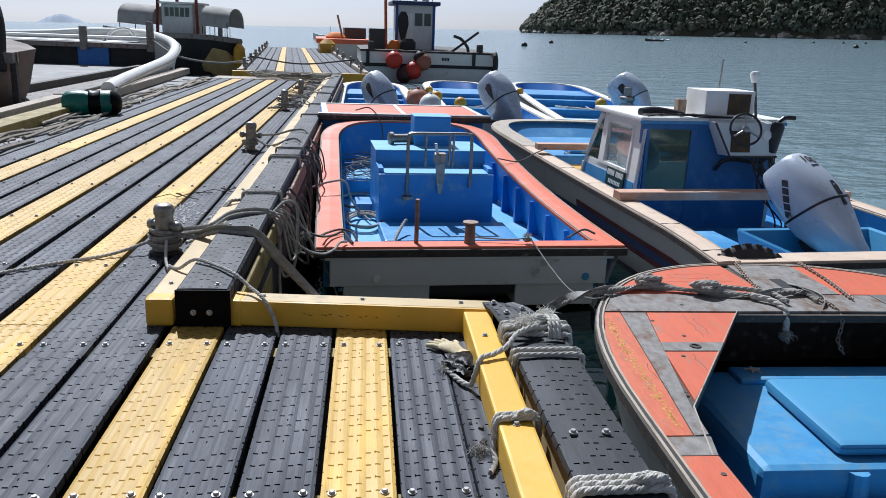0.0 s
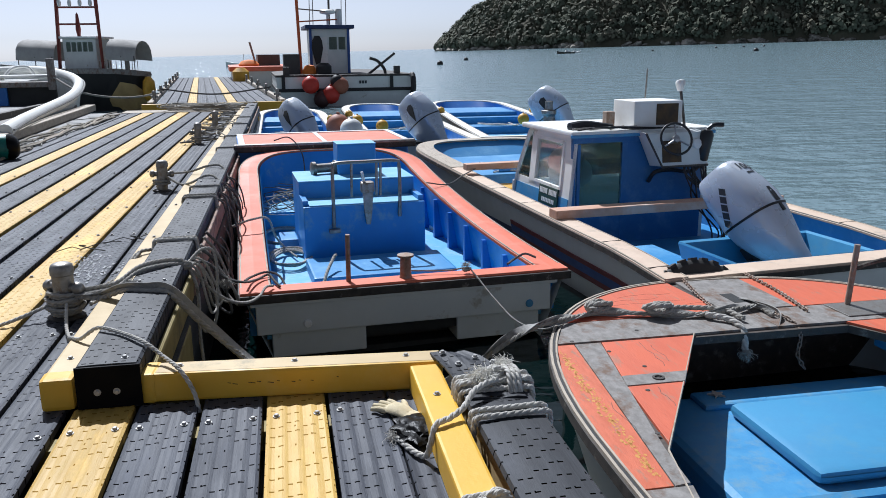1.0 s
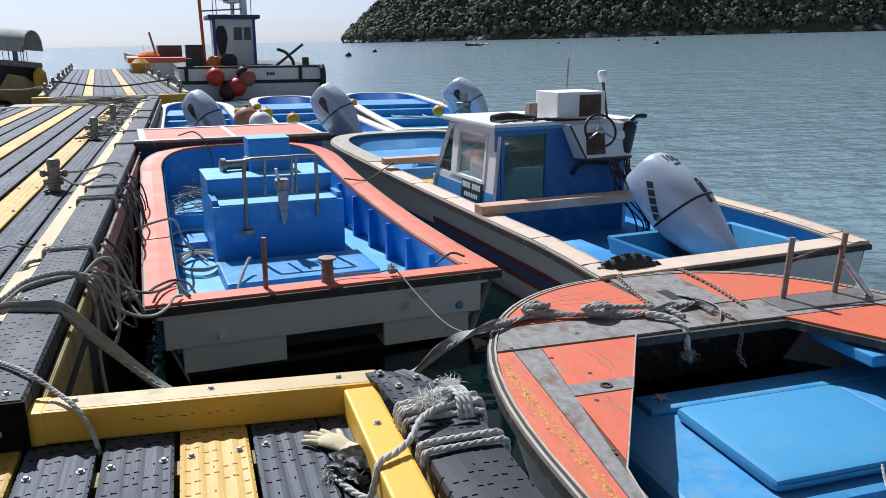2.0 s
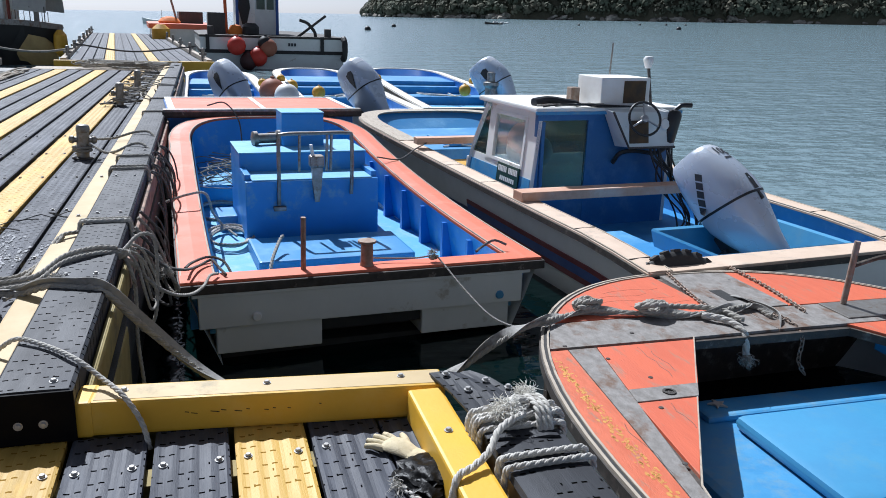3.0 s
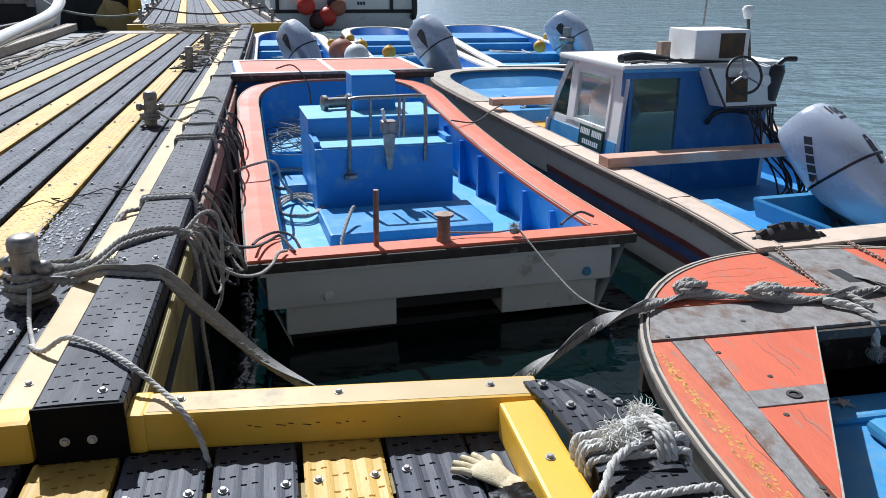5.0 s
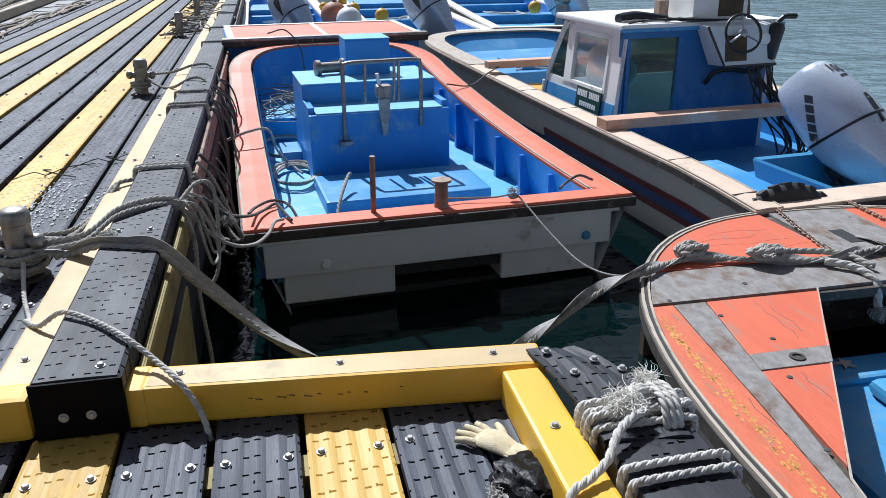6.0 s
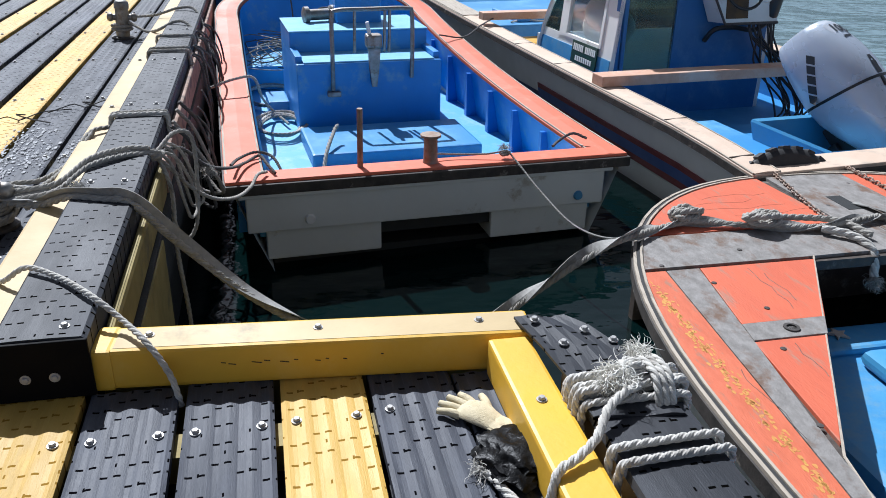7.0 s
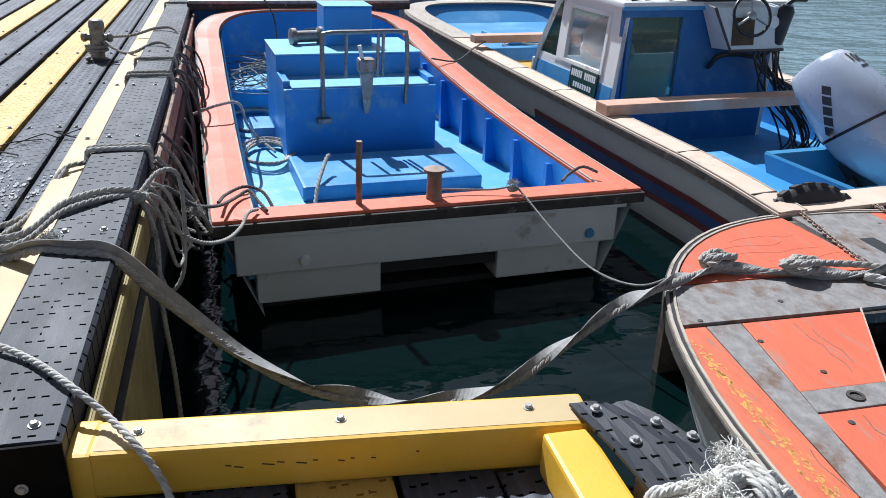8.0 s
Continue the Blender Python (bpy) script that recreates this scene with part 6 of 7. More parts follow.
    part("black_barrel", lathe([(0.2, 0), (0.34, 0.12), (0.34, 0.42), (0.2, 0.56), (0, 0.57)], 14, m=pose(-0.85, 1.0, deck)), black_buoy_mat, th, smooth=True)
    for x, z, r, mat, lab in ((-1.55, 0.10, 0.37, red_buoy_mat, "red round buoy"), (-0.72, -0.32, 0.38, red_buoy_mat, "red round buoy"), (-1.1, -0.5, 0.35, tarp_dark, "dark red round buoy"), (-0.3, 0.05, 0.36, brown_buoy_mat, "faded red round buoy"), (-0.42, 0.22, 0.3, black_buoy_mat, "black round buoy")):
        part("stern_buoy", lathe([(0.0, -r), (r * 0.5, -r * 0.87), (r * 0.87, -r * 0.5), (r, 0), (r * 0.87, r * 0.5), (r * 0.5, r * 0.87), (0.08, r), (0.06, r * 1.15), (0, r * 1.16)], 20, m=pose(x, -0.05 - r, z)), mat, th, lab, smooth=True)
    part("stern_tyre", tube([(2.85 + 0.0, -0.1 + 0.3 * math.cos(a / 4 * math.pi), 0.05 + 0.42 * math.sin(a / 4 * math.pi)) for a in range(9)], 0.12, 8, 0.1), rubber, th)
    return th


work_boat()

# orange-railed boat behind it, a far launch and floats on the bay
ob = thing("orange_launch", pose(-0.85, 45.0, 0, 0, 0, 4), "orange-railed launch with white sides and gear on deck", "boat")
part("hull_side", prism([(-1.6, 0), (1.6, 0), (1.6, 7), (0.5, 9.5), (-0.5, 9.5), (-1.6, 7)], -1.1, 0.5), white_paint, ob)
part("rail", prism([(-1.75, -0.1), (1.75, -0.1), (1.75, 7.1), (0.5, 9.8), (-0.5, 9.8), (-1.75, 7.1)], 0.5, 0.75, 0.04), orange_paint, ob)
part("deck_house", box(-0.2, 1.0, 2.0, 4.0, 0.75, 1.35, 0.05), iron_dark, ob)
part("net_heap", lathe([(0.5, 0), (0.55, 0.12), (0.4, 0.28), (0.15, 0.36), (0, 0.37)], 12, m=pose(-0.7, 1.4, 0.72)), orange_bright, ob, "heap of orange net", smooth=True)
part("fender", lathe([(0.2, 0), (0.42, 0.2), (0.42, 0.7), (0.2, 0.9)], 12, m=pose(-1.2, -0.5, -0.2)), yellow_float_mat, ob, "yellow fender", smooth=True)
part("pole", tube([(-0.3, 1.5, 0.7), (-0.6, 1.5, 2.0)], 0.06, 6, 1), rust_steel, ob)


def launch(m, label, mat):
    th = thing("far_launch", m, label, "boat", group="far launches")
    part("hull", loft([[Vector((x, -w, 0.5 + s)), Vector((x, w, 0.5 + s)), Vector((x, w * 0.6, -0.4)), Vector((x, -w * 0.6, -0.4))] for x, w, s in ((-3.2, 0.9, 0), (0, 1.1, 0.05), (2.2, 0.8, 0.25), (3.6, 0.08, 0.55))]), mat, th)
    part("house", box(-1.4, 0.3, -0.6, 0.6, 0.5, 1.2, 0.06), white_paint, th)
    part("mast", tube([(0.2, 0, 1.2), (0.2, 0, 2.3)], 0.04, 5, 1), rust_steel, th)
    return th


launch(pose(-6.5, 160, WATER, 0, 0, 170), "small grey launch far out on the bay", hull_grey)
launch(pose(74, 210, WATER, 0, 0, 175) @ Matrix.Diagonal((0.7, 0.7, 0.7, 1)), "small open launch lying off the headland", rub_strip)
launch(pose(82, 225, WATER, 0, 0, 10) @ Matrix.Diagonal((0.5, 0.5, 0.5, 1)), "small white launch lying off the headland", white_paint)
for x, y, r in ((22.5, 118, 0.45), (33.5, 150, 0.42), (92, 150, 0.5), (128, 230, 0.4), (140, 235, 0.4), (150, 240, 0.4), (96, 205, 0.35)):
    b = ball(r)
    solo("marker_buoy", b, black_buoy_mat, "black marker buoy floating on the bay", "buoy", group="marker buoys", smooth=True, m=pose(x, y, WATER + 0.12))

# ---- left of the pontoon ----
def dark_trawler():
    th = thing("dark_trawler", pose(-7.75, 40.0, 0, 0, 0, -8) @ Matrix.Diagonal((0.62, 1, 1, 1)), "dark-hulled fishing boat with rust-red gallows and grey canopy", "boat")
    rings = []
    for x, w, top, low in ((-6, 1.7, 0.95, -1.1), (-3, 1.9, 0.75, -1.1), (0, 1.9, 0.75, -1.1), (1.6, 1.5, 0.72, -1.1), (2.7, 0.85, 0.62, -1.1), (3.3, 0.12, 0.55, -1.1)):
        f = 0.25 if x > 2 else 0.6
        rings.append([Vector((x, -w, top)), Vector((x, w, top)), Vector((x - (0.9 if x > 3 else 0.3), w * f, low)), Vector((x - (0.9 if x > 3 else 0.3), -w * f, low))])
    part("hull", loft(rings), black_hull, th)
    part("bulwark_rail", loft([[Vector((x, s * (w + 0.05), top + 0.1)), Vector((x, s * (w - 0.12), top + 0.1)), Vector((x, s * (w - 0.12), top - 0.12)), Vector((x, s * (w + 0.06), top - 0.12))] for s, rows in ((-1, ((-6, 1.7, 0.95), (-3, 1.9, 0.75), (0, 1.9, 0.75), (1.6, 1.5, 0.72), (2.7, 0.85, 0.62), (3.3, 0.12, 0.55))),) for x, w, top in rows]), grey_wood, th)
    part("bow_patch", loft([[Vector((x, -w * 0.98 - 0.04, top)), Vector((x, -w * 0.62 - 0.04, low)), Vector((x, -w * 0.55, low)), Vector((x, -w * 0.9, top))] for x, w, top, low in ((0.9, 1.35, -0.5, -1.0), (1.7, 1.25, 0.25, -1.0), (2.5, 0.9, 0.12, -1.0), (3.0, 0.42, -0.25, -1.0))]), tan_hull, th, "tan paint at the bow")
    hs = part("wheelhouse", box(-2.2, 0.1, -0.9, 0.9, 0.7, 2.1, 0.05), hull_grey, th, "small grey wheelhouse")
    for k in range(5):
        part("window", box(-1.95 + k * 0.38, -1.66 + k * 0.38, -0.92, -0.88, 1.55, 1.95, 0.01), glass_smoke, hs)
    part("roof", box(-2.4, 0.3, -1.1, 1.1, 2.1, 2.2, 0.03), white_paint, hs)
    for x in (-2.45, 0.55):
        part("gallows_post", tube([(x, -1.1, 0.7), (x + (0.25 if x < 0 else -0.2), -1.0, 4.8)], 0.09, 6, 1), mast_red, th, "rust-red gallows post")
        part("gallows_post", tube([(x - 0.25, -0.6, 0.7), (x + (0.1 if x < 0 else -0.3), -0.6, 4.8)], 0.07, 6, 1), mast_red, th, "rust-red gallows post")
    for z in (2.7, 3.4, 4.1):
        part("gallows_bar", tube([(-2.35, -1.05, z), (0.45, -1.05, z)], 0.045, 6, 1), mast_red, th)
    for k in range(4):
        part("fish_lamp", lathe([(0.06, 0), (0.12, 0.1), (0.12, 0.22), (0.05, 0.32), (0, 0.33)], 10, m=pose(-2.0 + k * 0.7, -1.1, 3.42)), white_paint, th, "glass fishing lamp", smooth=True)
    part("signal_lamp", lathe([(0.1, 0), (0.16, 0.3), (0.08, 0.9), (0, 1.0)], 10, m=pose(-1.0, -0.9, 2.2)), mast_red, th, smooth=True)
    for x0, x1 in ((-5.2, -2.7), (0.9, 2.9)):
        cov = bmesh.new()
        rings = []
        for i in range(9):
            a = math.pi * i / 8
            y, z = -1.35 * math.cos(a), 1.25 + 0.85 * math.sin(a) ** 0.7
            rings.append([Vector((x0, y, z)), Vector((x1, y * 0.92, z - 0.1)), Vector((x1, y * 0.92, z - 0.14)), Vector((x0, y, z - 0.04))])
        loft(rings, bm=cov)
        part("canopy", cov, canvas_grey, th, "grey curved canopy", smooth=True)
        for x in (x0 + 0.1, (x0 + x1) / 2, x1 - 0.1):
            part("canopy_leg", tube([(x, -1.25, 0.7), (x, -1.25, 1.35)], 0.03, 5, 1), iron_dark, th)
    for k in range(8):
        part("stanchion", tube([(0.6 + k * 0.3, -1.6 + k * 0.14, 0.75), (0.6 + k * 0.3, -1.6 + k * 0.14, 1.15)], 0.022, 5, 1), rust_steel, th)
    part("bow_post", box(2.0, 2.25, -1.0, -0.8, 0.6, 1.6, 0.02), grey_wood, th)
    part("bow_fender", lathe([(0.15, -0.55), (0.38, -0.35), (0.42, 0), (0.38, 0.35), (0.15, 0.55)], 14, m=pose(3.35, -0.6, -0.1)), yellow_float_mat, th, "yellow bow fender", smooth=True)
    return th


dark_trawler()


def white_barge():
    """Broad white boat with a rounded bow rail beside the pontoon."""
    th = thing("white_barge", pose(1.0, 0, 0), "broad white boat with a thick rounded rail and dark hold", "boat")
    rail = [(-5.62, 15.5, 0.16), (-5.82, 17.2, 0.20), (-6.0, 19.0, 0.23), (-6.14, 22.0, 0.35), (-6.34, 24.0, 0.49), (-6.8, 26.2, 0.66), (-7.57, 28.0, 0.81), (-8.6, 29.3, 0.92), (-10.4, 30.0, 0.90), (-12.7, 30.0, 0.74), (-18, 29.8, 0.60)]
    part("tube_rail", tube(rail, 0.125, 12, 0.3, r_end=0.15), white_paint, th, "thick white tube rail", smooth=True)
    part("rail_seam", tube([(x + 0.17, y - 0.06, z + 0.03) for x, y, z in rail], 0.02, 5, 0.5), grey_panel, th)
    path = smooth_path(rail, 0.6)
    part("hull_side", loft([[p + Vector((0.05, 0, -0.1)), p + Vector((-0.1, -0.1, -0.1)), Vector((p.x - 0.35, p.y - 0.3, -1.1)), Vector((p.x - 0.2, p.y - 0.3, -1.1))] for p in path]), hull_grey, th)
    # near-black wall, the shade inside the hold is in its colour
    part("front_wall", box(-19, -7.7, 27.3, 27.45, -0.9, 0.5), float_and_shade_dark, th, "inner wall coloured dark for the shade of the hold")
    part("blue_panel", box(-10.0, -9.05, 27.2, 27.31, -0.7, 0.5, 0.02), blue_deep, th, "blue panel")
    for z0, z1, y in ((0.48, 0.64, 27.0), (0.74, 0.82, 28.2)):
        part("deck_beam", box(-19, -7.75, y, y + 0.5, z0, z1, 0.03), grey_wood if z0 < 0.6 else white_paint, th)
    part("white_deck", box(-18, -8.6, 27.6, 29.3, 0.60, 0.66, 0.02), white_paint, th)
    for x, y in ((-9.72, 27.0), (-7.7, 27.0)):
        part("mooring_post", box(x - 0.10, x + 0.10, y - 0.10, y + 0.10, 0.4, 1.12 if x < -9 else 1.32, 0.03), grey_wood, th, "grey timber mooring post")
    part("deck_floor", box(-13.0, -8.0, 15.6, 27.2, -0.2, -0.06, 0.02), grey_panel, th, "grey work deck")
    part("deck_edge", box(-8.02, -7.85, 15.6, 27.2, -0.2, 0.02, 0.03), rub_strip, th)
    part("side_deck", box(-7.8, -6.5, 15.5, 25.0, -0.3, -0.14, 0.02), grey_wood, th)
    part("tarpaulin", lathe([(0.5, 0), (0.62, 0.2), (0.5, 0.5), (0.2, 0.62), (0, 0.64)], 12, m=pose(-9.7, 20.5, -0.06) @ Matrix.Diagonal((1.4, 1, 1, 1))), tarp_dark, th, "heap under a dark red tarpaulin", smooth=True)
    part("hoop", tube([(-9.6, 28.6, 0.64), (-9.3, 28.8, 1.0), (-8.9, 29.0, 1.05), (-8.7, 29.0, 0.8)], 0.05, 6, 0.1), white_paint, th)
    return th


white_barge()


def brown_boat():
    th = thing("brown_boat", pose(-7.15, 15.6, 0, 0, 0, 0), "brown-hulled small boat with a black guard frame", "boat")
    rings = []
    for y, w, top in ((-3.5, 0.9, 0.75), (-1.5, 1.25, 0.75), (0.4, 1.15, 0.80), (1.2, 0.7, 0.85), (1.6, 0.1, 0.95)):
        rings.append([Vector((-w, y, top)), Vector((w, y, top)), Vector((w * 0.85, y, 0.1)), Vector((w * 0.4, y - 0.1, -0.9)), Vector((-w * 0.4, y - 0.1, -0.9)), Vector((-w * 0.85, y, 0.1))])
    part("hull", loft(rings), brown_hull, th, smooth=True)
    part("guard_hoop", tube([(1.25, -1.4, 0.5), (1.2, -1.2, 1.3), (0.9, -0.9, 1.7), (0.2, -0.7, 1.85)], 0.09, 8, 0.1), rubber, th, "black rubber-covered hoop", smooth=True)
    part("frame_leg", box(1.35, 1.45, -1.3, -1.2, -0.6, 0.8, 0.01), iron_dark, th)
    part("frame_rail", box(0.6, 1.45, -1.4, -1.15, 0.62, 0.80, 0.02), grey_wood, th)
    part("frame_foot", box(0.2, 1.5, -1.6, -1.0, -0.62, -0.5, 0.02), iron_dark, th)
    part("net_pile", lathe([(0.8, 0), (0.9, 0.3), (0.6, 0.75), (0.2, 0.9), (0, 0.92)], 12, m=pose(0.1, -1.2, 0.7)), net_mat, th, smooth=True)
    return th


brown_boat()

# left edge of the pontoon: timber kerbs, net, roll of film
solo("edge_timber", box(-0.11, 0.11, 0, 7.4, 0, 0.16, 0.015), wood_pale, "weathered pale edge timber on the pontoon", "timber", kind="structure", m=pose(-4.75, 7.2, -0.02, 0, 0, 2))
solo("edge_timber", box(-0.16, 0.16, 0, 7.0, 0, 0.14, 0.02), yellow_dirty, "faded yellow edge timber on the pontoon", "timber", kind="structure", m=pose(-4.35, 7.4, -0.02, 0, 0, 1))
solo("edge_timber", box(-0.14, 0.14, 0, 10.0, 0, 0.16, 0.02), wood_pale, "weathered pale edge timber on the pontoon", "timber", kind="structure", m=pose(-4.6, 13.5, -0.02, 0, 0, 2))
solo("edge_timber", box(-0.12, 0.12, 0, 9.0, 0, 0.22, 0.02), grey_wood, "grey edge timber on the pontoon", "timber", kind="structure", m=pose(-5.0, 14.2, -0.06, 0, 0, 2))
solo("side_walk", box(-5.6, -3.96, -3.0, 22.5, -0.22, -0.03, 0.01), grey_panel, "dull grey side walkway of the pontoon", "walkway", kind="structure")
nr = random.Random(21)
for i in range(44):
    y = 5.0 + i * 0.35
    x = -4.05 + nr.uniform(-0.22, 0.30)
    ln = nr.uniform(1.2, 2.4)
    bow = nr.uniform(-0.06, 0.06)
    strip = ribbon([(x, y, 0.012), (x + bow, y + ln * 0.4, 0.025 + 0.02 * nr.random()), (x - bow * 0.4, y + ln * 0.75, 0.02), (x + nr.uniform(-0.08, 0.08), y + ln, 0.012)], nr.uniform(0.02, 0.06), 0.02, 0.0, 0.1)
    solo("net_strip", strip, net_mat if i % 3 else wood_pale, "drab rolled netting along the pontoon edge", "net", group="netting along the edge")
for i in range(8):
    y = 8.5 + i * 1.6
    solo("loose_line", tube([(-4.2 + nr.uniform(-0.3, 0.5), y + nr.uniform(-0.6, 0.9), 0.015 + 0.02 * nr.random()) for _ in range(5)], 0.008, 5, 0.06), rope_dark if i % 2 else rope_grey, "loose line lying among the netting", "rope", group="loose lines")
roll = thing("wrapped_bundle", pose(-4.02, 12.7, 0.17, 0, 90, 14) @ Matrix.Diagonal((0.86, 0.86, 0.88, 1)), "bundle wrapped in green and black plastic film", "bundle")
def wrap_shell(profile, seed):
    """Turned shell with creased film."""
    bm = lathe(profile, 30)
    for v in bm.verts:
        k = 1 + 0.09 * noise.noise(Vector((v.co.x * 9 + seed, v.co.y * 9, v.co.z * 14))) + 0.05 * noise.noise(v.co * 30)
        v.co.x *= k
        v.co.y *= k
    return bm


part("green_wrap", wrap_shell([(0.02, -0.47), (0.09, -0.465), (0.15, -0.44), (0.19, -0.38), (0.205, -0.30), (0.21, -0.22), (0.205, -0.12), (0.19, -0.04), (0.185, 0.02), (0.19, 0.10), (0.205, 0.18), (0.205, 0.28), (0.19, 0.36), (0.15, 0.42), (0.09, 0.45), (0.02, 0.455)], 1), green_film, roll, smooth=True)
part("black_wrap", wrap_shell([(0.19, -0.05), (0.215, -0.03), (0.205, 0.03), (0.21, 0.08), (0.215, 0.13), (0.19, 0.15)], 5), bag_mat, roll, "black film band", smooth=True)
part("black_wrap", wrap_shell([(0.20, 0.30), (0.215, 0.33), (0.19, 0.40), (0.14, 0.45), (0.08, 0.475), (0.02, 0.48)], 9), bag_mat, roll, "black film band", smooth=True)

# ---- ropes ----
def rope(pts, r, mat, label, name="rope", group=""):
    return solo(name, rope_mesh(pts, r), mat, label, "rope", group=group, smooth=True)


def wrap(y, x0, x1, z0, z1, r, mat, label, lean=0.0):
    """One turn round a rail."""
    e = r * 1.02
    c = 0.022
    m = (x0 + x1) / 2
    h = lean
    pts = [(x0 - e, y, z0), (x0 - e, y + h * 0.15, (z0 + z1) / 2), (x0 - e, y + h * 0.3, z1 - c), (x0 - e * 0.4, y + h * 0.35, z1 + e * 0.5), (x0 + c, y + h * 0.4, z1 + e), (x0 + 0.08, y + h * 0.5, z1 + e), (m, y + h * 0.6, z1 + e), (x1 - 0.08, y + h * 0.7, z1 + e), (x1 - c, y + h * 0.8, z1 + e), (x1 + e * 0.4, y + h * 0.85, z1 + e * 0.5), (x1 + e, y + h * 0.9, z1 - c), (x1 + e, y + h, (z0 + z1) / 2), (x1 + e, y + h, z0)]
    return rope(pts, r, mat, label, group="turns round the rail")


# turns and frayed knot on the near bull rail
for i, y in enumerate((3.265, 3.292, 3.319, 3.346, 3.373)):
    wrap(y, 0.655, 0.918, -0.05, 0.152, 0.0118, rope_white, "pale laid rope wound round the bull rail", 0.02 * math.sin(i * 2))
for i, y in enumerate((3.285, 3.315, 3.345)):
    wrap(y, 0.648, 0.922, 0.03, 0.174, 0.0118, rope_white, "pale laid rope wound round the bull rail", 0.012 * math.cos(i * 3))
kn = thing("frayed_knot", pose(0, 0, 0), "pale frayed knot on top of the rope turns", "knot")
part("lashing", knot((0.80, 3.335, 0.205), 0.034, 0.011, 4), rope_white, kn, smooth=True)
for x in (0.835, 0.853, 0.871):
    part("cross_turn", rope_mesh([(x, 3.235, 0.155), (x, 3.25, 0.185), (x + 0.003, 3.28, 0.212), (x + 0.004, 3.32, 0.216), (x + 0.002, 3.36, 0.212), (x, 3.395, 0.185), (x, 3.41, 0.155)], 0.0112), rope_white, kn, smooth=True)
tagged(part("frayed_end", fray((0.755, 3.31, 0.205), (-0.9, -0.35, 0.12), 380, 0.08, 0.0017, 6), yarn_mat, kn), kind="stuff")
tagged(part("frayed_end", fray((0.85, 3.40, 0.205), (-0.1, 0.7, 0.6), 170, 0.055, 0.0017, 7), yarn_mat, kn), kind="stuff")
for y, lean in ((3.085, 0.02), (3.03, 0.02)):
    wrap(y, 0.655, 0.918, -0.05, 0.152, 0.0112, rope_white, "pale laid rope wound round the bull rail", lean)
rope([(0.79, 3.27, 0.20), (0.74, 3.245, 0.20), (0.68, 3.20, 0.19), (0.63, 3.14, 0.16), (0.57, 3.10, 0.142), (0.515, 3.07, 0.135), (0.492, 3.05, 0.08), (0.478, 3.06, 0.025), (0.45, 3.10, 0.014), (0.42, 3.17, 0.014), (0.40, 3.23, 0.016)], 0.0125, rope_white, "pale rope end led over the yellow kerb to the deck")
tuft = solo("rope_tuft", fray((0.395, 3.245, 0.018), (-0.4, 0.7, 0.1), 110, 0.05, 0.0014, 9), rope_white, "frayed pale rope end on the deck", "rope", kind="stuff")
# turns nearer the camera
for i, y in enumerate((2.03, 2.06, 2.09)):
    wrap(y, 0.655, 0.918, -0.05, 0.152, 0.0145, rope_white, "thick pale rope wound round the bull rail", 0.02)
solo("rope_knot", knot((0.87, 2.07, 0.175), 0.04, 0.0135, 12), rope_white, "thick knot in pale rope on the rail", "knot", smooth=True)
for i, y in enumerate((2.545, 2.572)):
    wrap(y, 0.508, 0.636, 0.01, 0.121, 0.0125, rope_white, "rope hitched round the yellow kerb", 0.012)
solo("rope_knot", knot((0.60, 2.56, 0.140), 0.026, 0.0105, 13), rope_white, "small hitch knot on the yellow kerb", "knot", smooth=True)
rope([(0.50, 2.56, 0.10), (0.492, 2.54, 0.05), (0.49, 2.51, 0.02), (0.485, 2.46, 0.013), (0.46, 2.40, 0.013)], 0.0105, rope_grey, "rope tail hanging to the deck")
solo("rope_tuft", fray((0.45, 2.55, 0.012), (-0.5, 0.2, 0.1), 90, 0.05, 0.0014, 14), rope_grey, "frayed grey rope end on the deck", "rope", kind="stuff")
for x, y, s in ((0.475, 2.73, 0.014), (0.465, 2.62, 0.018), (0.44, 2.78, 0.009)):
    b = bmesh.new()
    bmesh.ops.create_icosphere(b, subdivisions=1, radius=s)
    for v in b.verts:
        v.co *= nr.uniform(0.7, 1.1)
        v.co.z *= 0.6
    solo("pebble", b, iron_dark, "dark pebble lying on the deck", "pebble", group="pebbles", m=pose(x, y, s * 0.5))


